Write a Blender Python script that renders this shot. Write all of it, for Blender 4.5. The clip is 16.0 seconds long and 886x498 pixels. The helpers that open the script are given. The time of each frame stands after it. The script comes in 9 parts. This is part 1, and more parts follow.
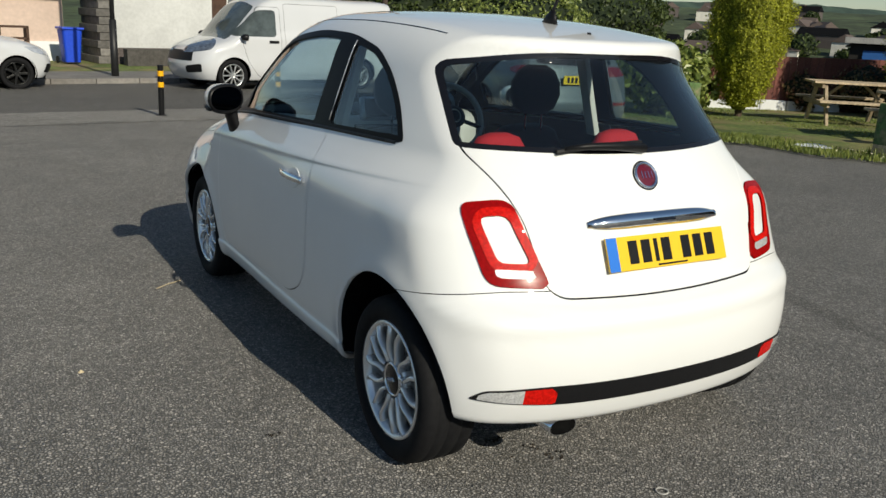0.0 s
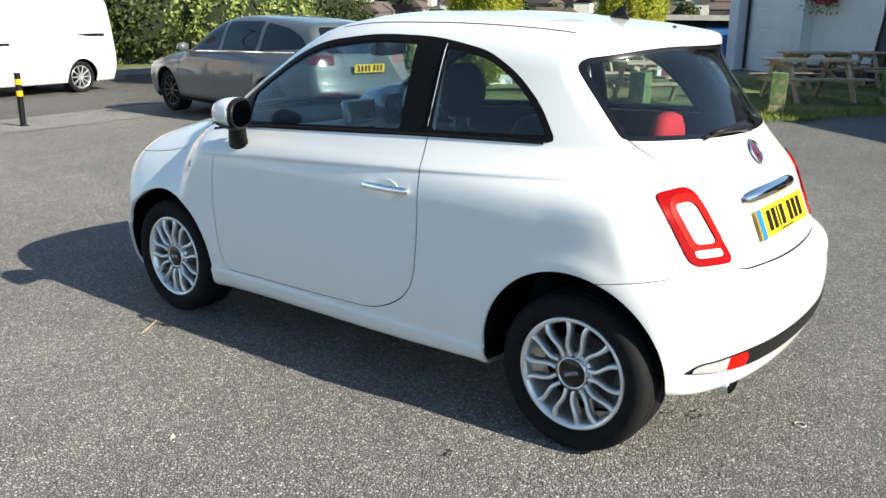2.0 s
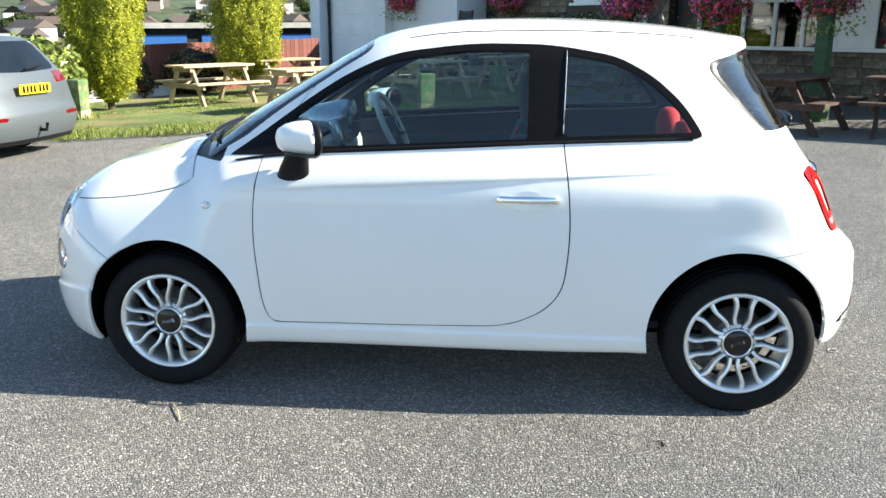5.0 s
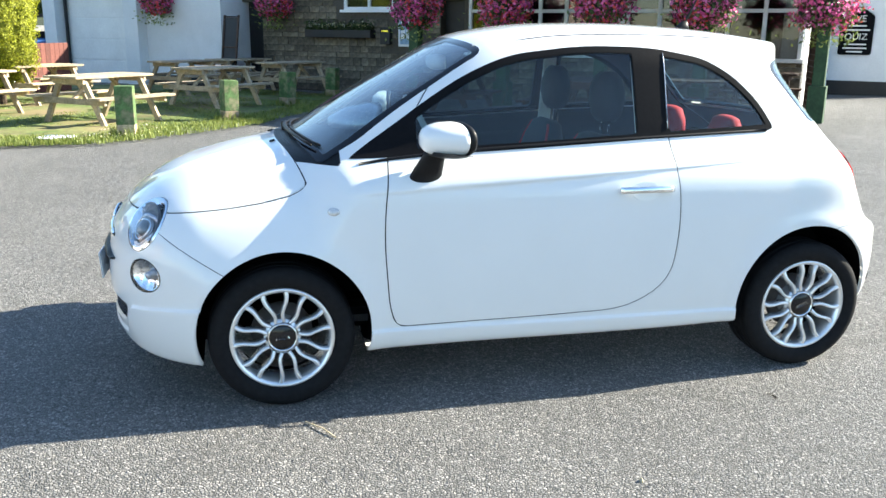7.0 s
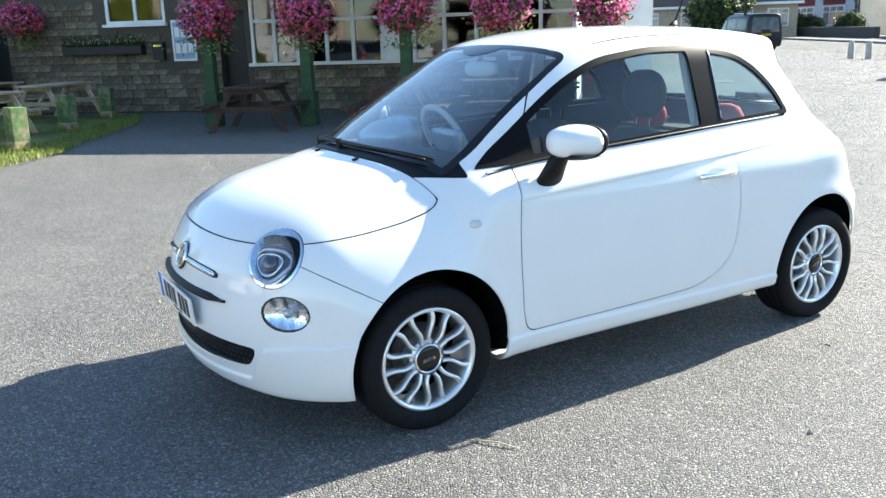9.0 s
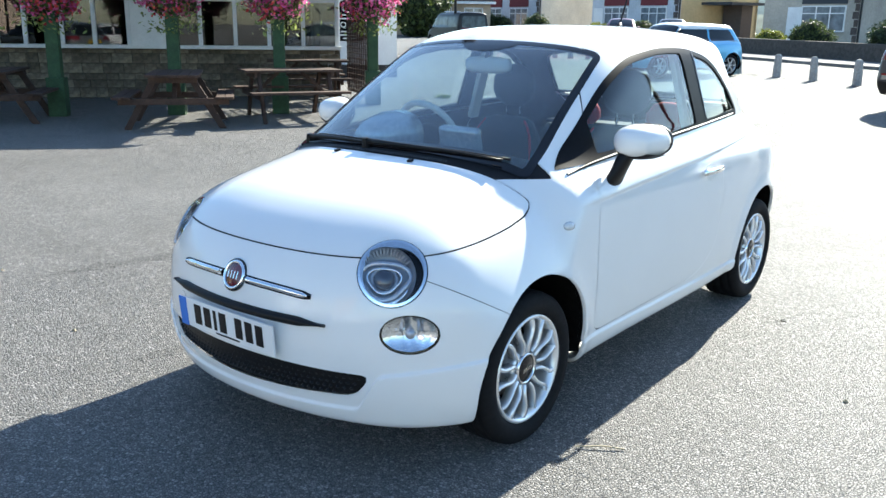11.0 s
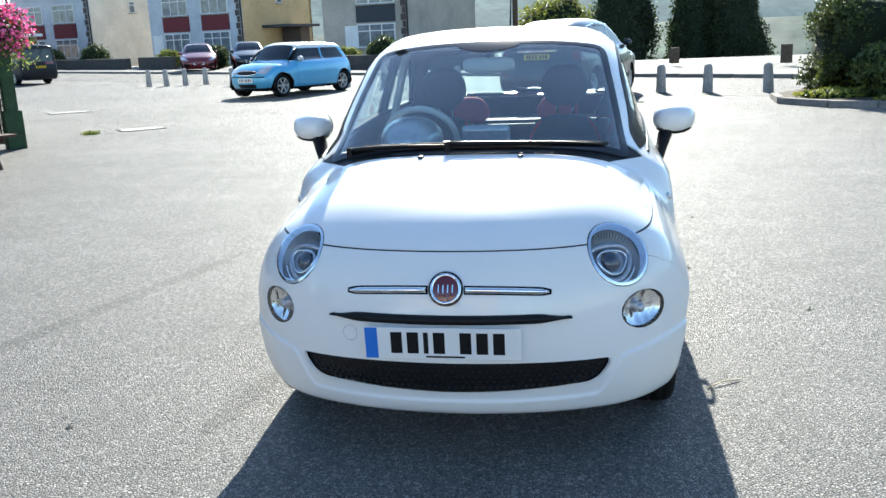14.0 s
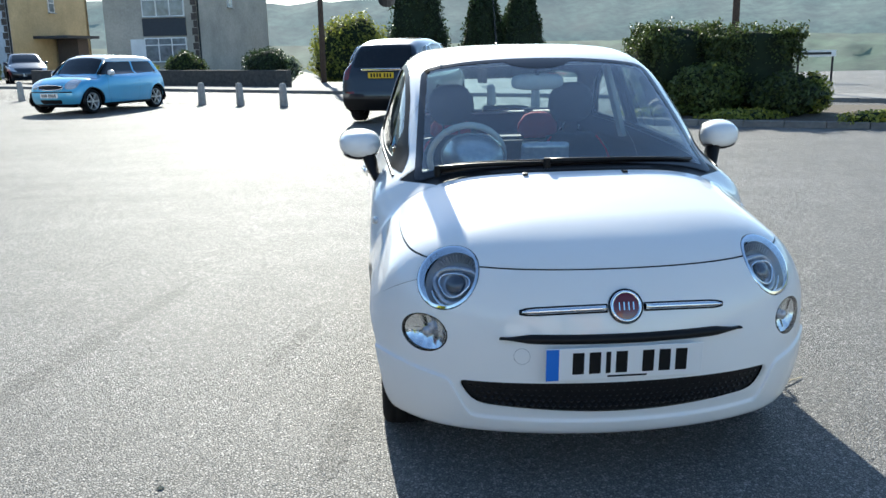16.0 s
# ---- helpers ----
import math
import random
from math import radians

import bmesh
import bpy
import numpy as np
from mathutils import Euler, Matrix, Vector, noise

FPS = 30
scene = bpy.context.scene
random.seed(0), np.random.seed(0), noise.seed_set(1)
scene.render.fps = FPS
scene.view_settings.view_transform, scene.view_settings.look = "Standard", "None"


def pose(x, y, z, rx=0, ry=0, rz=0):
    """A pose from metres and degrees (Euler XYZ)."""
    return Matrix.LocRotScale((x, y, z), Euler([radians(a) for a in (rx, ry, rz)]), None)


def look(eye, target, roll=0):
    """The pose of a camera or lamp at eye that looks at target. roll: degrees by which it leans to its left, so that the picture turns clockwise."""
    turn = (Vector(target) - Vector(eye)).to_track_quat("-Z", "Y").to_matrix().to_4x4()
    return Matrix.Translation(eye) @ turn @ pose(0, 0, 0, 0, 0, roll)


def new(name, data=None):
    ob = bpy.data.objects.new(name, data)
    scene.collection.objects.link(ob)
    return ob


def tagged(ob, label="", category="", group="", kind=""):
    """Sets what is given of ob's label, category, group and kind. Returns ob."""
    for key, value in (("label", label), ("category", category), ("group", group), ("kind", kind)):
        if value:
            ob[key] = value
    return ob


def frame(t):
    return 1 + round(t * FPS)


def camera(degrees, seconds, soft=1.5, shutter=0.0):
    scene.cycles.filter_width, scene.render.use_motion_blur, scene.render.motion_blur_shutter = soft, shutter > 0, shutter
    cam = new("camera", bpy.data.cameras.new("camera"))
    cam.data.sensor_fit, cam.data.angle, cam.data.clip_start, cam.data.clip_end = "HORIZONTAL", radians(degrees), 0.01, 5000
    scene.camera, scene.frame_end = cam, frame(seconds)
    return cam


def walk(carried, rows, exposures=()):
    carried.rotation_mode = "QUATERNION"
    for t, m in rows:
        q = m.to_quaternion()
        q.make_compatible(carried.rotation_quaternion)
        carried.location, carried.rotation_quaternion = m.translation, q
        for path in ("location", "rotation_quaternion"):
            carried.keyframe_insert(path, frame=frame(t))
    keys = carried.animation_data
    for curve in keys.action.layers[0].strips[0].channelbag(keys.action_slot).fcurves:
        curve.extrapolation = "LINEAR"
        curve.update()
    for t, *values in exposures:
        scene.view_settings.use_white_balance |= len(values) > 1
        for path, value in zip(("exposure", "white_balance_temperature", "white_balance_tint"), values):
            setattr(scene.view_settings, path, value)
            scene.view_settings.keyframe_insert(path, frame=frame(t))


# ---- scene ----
cam = camera(55.1, 16.0)
PATH = [
    (0, (-2.001, -3.519, 1.479), (-1.014, -1.861, 0.955), 2.8),
    (0.5, (-2.371, -3.316, 1.503), (-1.244, -1.754, 0.962), 0.1),
    (1, (-2.631, -3.037, 1.487), (-1.364, -1.588, 0.943), -0.3),
    (1.5, (-2.914, -2.75, 1.493), (-1.519, -1.423, 0.952), -0.2),
    (2, (-3.204, -2.474, 1.493), (-1.684, -1.29, 0.957), 0.6),
    (2.5, (-3.368, -2.136, 1.51), (-1.734, -1.111, 0.978), -0.7),
    (3, (-3.616, -1.779, 1.49), (-1.876, -0.936, 0.978), -0.4),
    (3.5, (-3.772, -1.436, 1.478), (-1.978, -0.728, 0.947), 0.0),
    (3.7, (-3.805, -1.277, 1.475), (-1.974, -0.657, 0.964), 0.1),
    (5.8, (-4.070, 0.263, 1.493), (-2.138, 0.197, 0.978), 0.4),
    (6, (-4.094, 0.459, 1.463), (-2.164, 0.291, 0.963), 0.6),
    (6.5, (-4.051, 0.836, 1.464), (-2.135, 0.56, 0.96), 0.4),
    (7, (-3.983, 1.219, 1.464), (-2.092, 0.8, 0.967), 0.6),
    (7.5, (-3.917, 1.606, 1.469), (-2.070, 1.018, 0.975), 1.5),
    (8, (-3.742, 1.948, 1.47), (-1.946, 1.215, 0.982), 1.4),
    (8.5, (-3.594, 2.301, 1.482), (-1.875, 1.397, 1.004), 1.3),
    (8.7, (-3.534, 2.442, 1.482), (-1.830, 1.514, 0.998), -0.3),
    (10.8, (-2.460, 3.521, 1.512), (-1.182, 2.071, 1.0), 0.1),
    (11, (-2.337, 3.605, 1.506), (-1.127, 2.097, 0.992), 0.8),
    (11.5, (-2.012, 3.841, 1.451), (-0.939, 2.219, 0.984), -0.2),
    (12, (-1.643, 3.957, 1.444), (-0.699, 2.266, 0.945), -0.5),
    (12.5, (-1.315, 4.122, 1.432), (-0.537, 2.338, 0.971), -1.0),
    (13, (-1.017, 4.275, 1.428), (-0.355, 2.45, 0.95), -0.6),
    (13.5, (-0.746, 4.362, 1.433), (-0.236, 2.492, 0.94), -1.2),
    (14, (-0.451, 4.489, 1.436), (-0.121, 2.573, 0.964), -2.3),
    (14.5, (-0.143, 4.515, 1.427), (0.049, 2.582, 0.947), -0.9),
    (15, (0.191, 4.469, 1.463), (0.227, 2.526, 0.99), -0.4),
    (15.5, (0.517, 4.5, 1.458), (0.414, 2.555, 1.005), -1.9),
    (16, (0.820, 4.433, 1.458), (0.649, 2.491, 1.012), -1.1),
]
walk(cam, [(t, look(eye, target, roll)) for t, eye, target, roll in PATH],
     ((0, 0.02, 6820, 4), (0.5, 0.2, 6820, 4), (1, 0.6, 6740, 4), (1.5, 1.0, 6740, 4), (2, 1.25, 6740, 4), (2.5, 1.4, 6740, 4), (3.5, 1.6, 6740, 4), (6, 2.07, 6630, 4),
      (8.5, 2.16, 6470, 4), (11, 1.97, 6350, 4), (12.5, 1.85, 6300, 4), (14.5, 1.80, 6270, 4), (15.2, 1.74, 6250, 4), (16, 1.50, 6230, 4)))

# world and sun
SUN_FROM = Vector((0.085, -1.0, 0.586)).normalized()
world = bpy.data.worlds.new("world")
scene.world = world
world.use_nodes = True
wn = world.node_tree
sky = wn.nodes.new("ShaderNodeTexSky")
sky.sky_type = "NISHITA"
sky.sun_disc = False
sky.sun_elevation = math.asin(SUN_FROM.z)
sky.sun_rotation = math.atan2(SUN_FROM.x, SUN_FROM.y)
sky.air_density, sky.dust_density, sky.ozone_density = 1.0, 0.35, 3.0
wn.nodes["Background"].inputs["Strength"].default_value = 0.084
wn.links.new(sky.outputs[0], wn.nodes["Background"].inputs["Color"])
sun = new("sun", bpy.data.lights.new("sun", "SUN"))
sun.data.energy, sun.data.angle, sun.data.color = 4.55, radians(0.53), (1.0, 0.93, 0.82)
sun.matrix_world = look((0, 0, 30), Vector((0, 0, 30)) - SUN_FROM)

# ---------------------------------------------------------------- mesh tools
def mesh_of(name, verts, faces, mat=None, smooth=False):
    me = bpy.data.meshes.new(name)
    me.from_pydata([tuple(v) for v in verts], [], [tuple(f) for f in faces])
    if smooth:
        me.polygons.foreach_set("use_smooth", [True] * len(me.polygons))
    if mat:
        me.materials.append(mat)
    me.update()
    return me


def part(name, src, mat, parent=None, label="", smooth=None, m=None):
    """Links a bmesh, a mesh or (verts, faces) as one mesh object under a thing."""
    if isinstance(src, bmesh.types.BMesh):
        me = bpy.data.meshes.new(name)
        src.to_mesh(me)
        src.free()
        me.materials.append(mat)
        if smooth:
            me.polygons.foreach_set("use_smooth", [True] * len(me.polygons))
    elif isinstance(src, tuple):
        me = mesh_of(name, src[0], src[1], mat, bool(smooth))
    else:
        me = src
    ob = new(name, me)
    if m is not None:
        ob.matrix_basis = m
    if parent is not None:
        ob.parent = parent
    if label:
        tagged(ob, label=label)
    return ob


def empty(name, m=None):
    ob = new(name)
    ob.empty_display_size = 0.1
    if m is not None:
        ob.matrix_basis = m
    return ob


def bm_box(bm, cx, cy, cz, sx, sy, sz, m=None, bevel=0.0):
    """Adds a box by its centre and full sizes, optionally turned by m."""
    t = Matrix.Translation((cx, cy, cz)) @ Matrix.Diagonal((sx, sy, sz, 1))
    if m is not None:
        t = m @ t
    r = bmesh.ops.create_cube(bm, size=1, matrix=t)
    if bevel:
        es = {e for v in r["verts"] for e in v.link_edges}
        bmesh.ops.bevel(bm, geom=list(es), offset=bevel, segments=2, affect="EDGES", profile=0.6)
    return bm


def box(cx, cy, cz, sx, sy, sz, m=None, bevel=0.0):
    return bm_box(bmesh.new(), cx, cy, cz, sx, sy, sz, m, bevel)


def beam(bm, a, b, w, h, bevel=0.004):
    """A bar of section w x h from a to b."""
    a, b = Vector(a), Vector(b)
    d = b - a
    q = d.to_track_quat("Z", "Y").to_matrix().to_4x4()
    return bm_box(bm, 0, 0, 0, w, h, d.length, Matrix.Translation((a + b) / 2) @ q, bevel)


def bm_cyl(bm, a, b, r1, r2=None, seg=24):
    a, b = Vector(a), Vector(b)
    d = b - a
    q = d.to_track_quat("Z", "Y").to_matrix().to_4x4()
    bmesh.ops.create_cone(bm, cap_ends=True, segments=seg, radius1=r1, radius2=r1 if r2 is None else r2,
                          depth=d.length, matrix=Matrix.Translation((a + b) / 2) @ q)
    return bm


def lathe(profile, seg=48, axis="x"):
    """Turns a profile of (radius, along) round the axis: verts and faces."""
    vs, fs, n = [], [], len(profile)
    for i in range(seg):
        a = 2 * math.pi * i / seg
        c, s = math.cos(a), math.sin(a)
        for r, h in profile:
            vs.append({"x": (h, r * c, r * s), "y": (r * c, h, r * s), "z": (r * c, r * s, h)}[axis])
    for i in range(seg):
        j = (i + 1) % seg
        for k in range(n - 1):
            fs.append((i * n + k, j * n + k, j * n + k + 1, i * n + k + 1))
    return vs, fs


def tube(points, radius, seg=8, closed=False):
    """A round tube along points: verts and faces."""
    vs, fs = [], []
    pts = [Vector(p) for p in points]
    n = len(pts)
    up = Vector((0, 0, 1))
    for i, p in enumerate(pts):
        d = (pts[(i + 1) % n] - pts[i - 1]) if closed else pts[min(i + 1, n - 1)] - pts[max(i - 1, 0)]
        d.normalize()
        s = d.cross(up if abs(d.z) < 0.95 else Vector((1, 0, 0))).normalized()
        u = s.cross(d)
        r = radius[i] if isinstance(radius, (list, tuple)) else radius
        for k in range(seg):
            a = 2 * math.pi * k / seg
            vs.append(p + s * (r * math.cos(a)) + u * (r * math.sin(a)))
    for i in range(n if closed else n - 1):
        j = (i + 1) % n
        for k in range(seg):
            l = (k + 1) % seg
            fs.append((i * seg + k, i * seg + l, j * seg + l, j * seg + k))
    if not closed:
        fs.append(tuple(range(seg))[::-1])
        fs.append(tuple((n - 1) * seg + k for k in range(seg)))
    return vs, fs


def spline(xs, ys):
    """A smooth monotone-ish curve through a few knots (Catmull-Rom tangents, limited): a function on arrays."""
    xs, ys = np.array(xs, float), np.array(ys, float)
    if xs[0] > xs[-1]:
        xs, ys = xs[::-1], ys[::-1]
    h = np.diff(xs)
    d = np.diff(ys) / h
    m = np.zeros(len(xs))
    m[0], m[-1] = d[0], d[-1]
    m[1:-1] = (d[:-1] * h[1:] + d[1:] * h[:-1]) / (h[:-1] + h[1:])

    def f(x):
        x = np.asarray(x, float)
        i = np.clip(np.searchsorted(xs, x) - 1, 0, len(xs) - 2)
        t = (x - xs[i]) / h[i]
        out = ((2 * t**3 - 3 * t**2 + 1) * ys[i] + (t**3 - 2 * t**2 + t) * h[i] * m[i]
               + (-2 * t**3 + 3 * t**2) * ys[i + 1] + (t**3 - t**2) * h[i] * m[i + 1])
        out = np.where(x < xs[0], ys[0] + (x - xs[0]) * m[0], out)
        return np.where(x > xs[-1], ys[-1] + (x - xs[-1]) * m[-1], out)
    return f


def smax(a, b, k):
    """Maximum with a fillet of size k."""
    h = np.maximum(k - np.abs(a - b), 0) / k
    return np.maximum(a, b) + h * h * k * 0.25


# ---------------------------------------------------------------- shaped car bodies
def round_poly(pts, radius, seg=6):
    """A closed outline with rounded corners; radius: one for all, or one a corner."""
    out, n = [], len(pts)
    for i in range(n):
        p = np.array(pts[i], float)
        a, b = np.array(pts[i - 1], float), np.array(pts[(i + 1) % n], float)
        r = radius[i] if isinstance(radius, (list, tuple)) else radius
        ua, ub = (a - p), (b - p)
        la, lb = np.linalg.norm(ua), np.linalg.norm(ub)
        r = min(r, la * 0.49, lb * 0.49)
        s, e = p + ua / la * r, p + ub / lb * r
        for k in range(seg + 1):
            t = k / seg
            out.append((1 - t)**2 * s + 2 * t * (1 - t) * p + t * t * e)
    return np.array(out)


def poly_sd(poly):
    """Signed distance to a closed outline (negative inside): a function of two arrays."""
    poly = np.asarray(poly, float)
    a, b = poly, np.roll(poly, -1, 0)

    def f(u, v):
        p = np.stack([np.asarray(u, float), np.asarray(v, float)], -1)
        best = np.full(p.shape[:-1], 1e9)
        inside = np.zeros(p.shape[:-1], bool)
        for s, e in zip(a, b):
            d = e - s
            t = np.clip(((p - s) @ d) / max(d @ d, 1e-12), 0, 1)
            best = np.minimum(best, ((p - s - t[..., None] * d)**2).sum(-1))
            c = (s[1] > p[..., 1]) != (e[1] > p[..., 1])
            with np.errstate(divide="ignore", invalid="ignore"):
                xx = s[0] + (p[..., 1] - s[1]) * (e[0] - s[0]) / (e[1] - s[1])
            inside ^= c & (p[..., 0] < xx)
        return np.where(inside, -1, 1) * np.sqrt(best)
    return f


class Skin:
    """A car's outer surface, from a shape function that is negative inside, as polygons that can be cut along curves."""

    def __init__(self, shape, core, outer, mid, step):
        self.shape = shape
        core, outer, mid = (np.array(a, float) for a in (core, outer, mid))
        n = [max(2, int(round(2 * o / step))) for o in outer]
        keys, verts, faces = {}, [], []

        def vid(i, j, k):
            if (i, j, k) not in keys:
                keys[i, j, k] = len(verts)
                verts.append((2 * i / n[0] - 1, 2 * j / n[1] - 1, 2 * k / n[2] - 1))
            return keys[i, j, k]
        for ax in range(3):
            o1, o2 = (ax + 1) % 3, (ax + 2) % 3
            for side in (0, n[ax]):
                for p in range(n[o1]):
                    for q in range(n[o2]):
                        quad = []
                        for dp, dq in ((0, 0), (1, 0), (1, 1), (0, 1)):
                            ijk = [0, 0, 0]
                            ijk[ax], ijk[o1], ijk[o2] = side, p + dp, q + dq
                            quad.append(vid(*ijk))
                        faces.append(quad if side else quad[::-1])
        box_p = np.array(verts)
        a, b = box_p * core + mid, box_p * outer + mid
        lo, hi = np.zeros(len(a)), np.full(len(a), 1.35)
        for _ in range(34):
            t = (lo + hi) / 2
            ins = shape(*(a + (b - a) * t[:, None]).T) < 0
            lo, hi = np.where(ins, t, lo), np.where(ins, hi, t)
        self.v = a + (b - a) * ((lo + hi) / 2)[:, None]
        self.f = [tuple(q) for q in faces]

    def normals(self, p, e=2e-3):
        g = np.stack([self.shape(*(p + e * d).T) - self.shape(*(p - e * d).T) for d in np.eye(3)], -1)
        return g / np.maximum(np.linalg.norm(g, axis=1, keepdims=True), 1e-9)

    def onto(self, p, n=None):
        """Moves points onto the surface by a few Newton steps along the gradient."""
        for _ in range(4):
            e = 2e-3
            g = np.stack([self.shape(*(p + e * d).T) - self.shape(*(p - e * d).T) for d in np.eye(3)], -1) / (2 * e)
            p = p - (self.shape(*p.T) / np.maximum((g * g).sum(1), 1e-6))[:, None] * g
        return p

    def split(self, faces, fn):
        """Cuts polygons along fn(x, y, z) = 0: those inside (negative) and those outside."""
        used = sorted({i for f in faces for i in f})
        val = np.full(len(self.v), 1.0)
        val[used] = fn(*self.v[used].T)
        val = np.where(np.abs(val) < 1e-6, 1e-6, val)
        ins, outs, todo, cross = [], [], [], {}
        neg = val < 0
        for f in faces:
            k = sum(bool(neg[i]) for i in f)
            if k == len(f):
                ins.append(f)
            elif k == 0:
                outs.append(f)
            else:
                todo.append(f)
                for i, j in zip(f, f[1:] + f[:1]):
                    if neg[i] != neg[j]:
                        cross.setdefault((min(i, j), max(i, j)), None)
        if not todo:
            return ins, outs
        es = list(cross)
        a, b = self.v[[e[0] for e in es]], self.v[[e[1] for e in es]]
        va, vb = val[[e[0] for e in es]], val[[e[1] for e in es]]
        lo, hi = np.zeros(len(es)), np.ones(len(es))
        for _ in range(14):
            t = (lo + hi) / 2
            s = (fn(*(a + (b - a) * t[:, None]).T) < 0) == (va < 0)
            lo, hi = np.where(s, t, lo), np.where(s, hi, t)
        t = np.clip((lo + hi) / 2, 0.004, 0.996)
        base = len(self.v)
        self.v = np.vstack([self.v, a + (b - a) * t[:, None]])
        for k, e in enumerate(es):
            cross[e] = base + k
        for f in todo:
            pi, po = [], []
            for i, j in zip(f, f[1:] + f[:1]):
                (pi if neg[i] else po).append(i)
                if neg[i] != neg[j]:
                    c = cross[min(i, j), max(i, j)]
                    pi.append(c)
                    po.append(c)
            if len(pi) > 2:
                ins.append(tuple(pi))
            if len(po) > 2:
                outs.append(tuple(po))
        return ins, outs

    def refine(self, faces, fn, steps):
        """Adds edges along fn = each step, laid onto the true surface, so that a crease there is crisp."""
        for o in steps:
            base = len(self.v)
            a, b = self.split(faces, lambda *p: fn(*p) - o)
            faces = a + b
            if len(self.v) > base:
                self.v[base:] = self.onto(self.v[base:])
        return faces

    def mesh(self, name, faces, mat, lift=0.0, rim=0.0, flare=None):
        """A mesh of some polygons, with the surface's own normals; rim: how deep its edges turn inwards; lift: how far it stands proud."""
        used = sorted({i for f in faces for i in f})
        at = {i: k for k, i in enumerate(used)}
        p = self.v[used]
        nor = self.normals(p)
        fs = [tuple(at[i] for i in f) for f in faces]
        v = p + nor * lift
        vn = nor
        if rim:
            edge = {}
            for f in fs:
                for i, j in zip(f, f[1:] + f[:1]):
                    edge[i, j] = edge.get((i, j), 0) + 1
            border = [(i, j) for (i, j) in edge if (j, i) not in edge]
            bi = sorted({i for e in border for i in e})
            nb = {i: len(v) + k for k, i in enumerate(bi)}
            nb2 = {i: len(v) + len(bi) + k for k, i in enumerate(bi)}
            v = np.vstack([v, v[bi], v[bi] - nor[bi] * rim])
            vn = np.vstack([nor, nor[bi], nor[bi]])
            fs += [(j, i, nb2[i], nb2[j]) for i, j in border]
        me = bpy.data.meshes.new(name)
        me.from_pydata(v.tolist(), [], fs)
        me.polygons.foreach_set("use_smooth", [True] * len(me.polygons))
        me.materials.append(mat)
        me.update()
        me.normals_split_custom_set_from_vertices([tuple(x) for x in vn])
        return me

# ---------------------------------------------------------------- materials
def mat(name, color, rough=0.5, metal=0.0, grain=0.0, scale=20.0, bump=0.0, bump_scale=None, stain=0.0, stain_scale=1.5,
        coat=0.0, spec=0.5, island=0.0, obj=0.0, trans=0.0, ior=1.45, dirt=None):
    """A surface: base colour with grain and larger stains, relief, gloss."""
    m = bpy.data.materials.new(name)
    m.use_nodes = True
    nt = m.node_tree
    b = nt.nodes["Principled BSDF"]
    b.inputs["Roughness"].default_value, b.inputs["Metallic"].default_value = rough, metal
    b.inputs["Specular IOR Level"].default_value, b.inputs["Coat Weight"].default_value = spec, coat
    b.inputs["Coat Roughness"].default_value = 0.03
    b.inputs["Transmission Weight"].default_value, b.inputs["IOR"].default_value = trans, ior
    b.inputs["Base Color"].default_value = (*color, 1)
    co = nt.nodes.new("ShaderNodeTexCoord")
    src = co.outputs["Object"]
    val = None

    def noise(scale_, detail=5, rough_=0.6):
        n = nt.nodes.new("ShaderNodeTexNoise")
        n.inputs["Scale"].default_value, n.inputs["Detail"].default_value, n.inputs["Roughness"].default_value = scale_, detail, rough_
        nt.links.new(src, n.inputs["Vector"])
        return n.outputs["Fac"]

    def ramp(fac, lo, hi):
        r = nt.nodes.new("ShaderNodeMapRange")
        r.inputs["From Min"].default_value, r.inputs["From Max"].default_value = 0.3, 0.7
        r.inputs["To Min"].default_value, r.inputs["To Max"].default_value = lo, hi
        nt.links.new(fac, r.inputs["Value"])
        return r.outputs[0]

    def mul(a, c):
        n = nt.nodes.new("ShaderNodeMath")
        n.operation = "MULTIPLY"
        nt.links.new(a, n.inputs[0])
        nt.links.new(c, n.inputs[1])
        return n.outputs[0]
    if grain:
        val = ramp(noise(scale), 1 - grain, 1 + grain)
    if stain:
        s = ramp(noise(stain_scale, 3), 1 - stain, 1 + stain)
        val = s if val is None else mul(val, s)
    if island:
        g = nt.nodes.new("ShaderNodeNewGeometry")
        s = ramp(g.outputs["Random Per Island"], 1 - island, 1 + island)
        val = s if val is None else mul(val, s)
    if obj:
        g = nt.nodes.new("ShaderNodeObjectInfo")
        s = ramp(g.outputs["Random"], 1 - obj, 1 + obj)
        val = s if val is None else mul(val, s)
    if val is not None:
        v = nt.nodes.new("ShaderNodeVectorMath")
        v.operation = "SCALE"
        v.inputs[0].default_value = color
        nt.links.new(val, v.inputs["Scale"])
        out = v.outputs[0]
        if dirt:
            mx = nt.nodes.new("ShaderNodeMix")
            mx.data_type = "RGBA"
            nt.links.new(ramp(noise(dirt[1], 4), -0.6, dirt[2]), mx.inputs["Factor"])
            nt.links.new(out, mx.inputs["A"])
            mx.inputs["B"].default_value = (*dirt[0], 1)
            mx.clamp_factor = True
            out = mx.outputs["Result"]
        nt.links.new(out, b.inputs["Base Color"])
    if bump:
        bp = nt.nodes.new("ShaderNodeBump")
        bp.inputs["Strength"].default_value, bp.inputs["Distance"].default_value = 1.0, bump
        nt.links.new(noise(bump_scale or scale, 4), bp.inputs["Height"])
        nt.links.new(bp.outputs[0], b.inputs["Normal"])
    return m


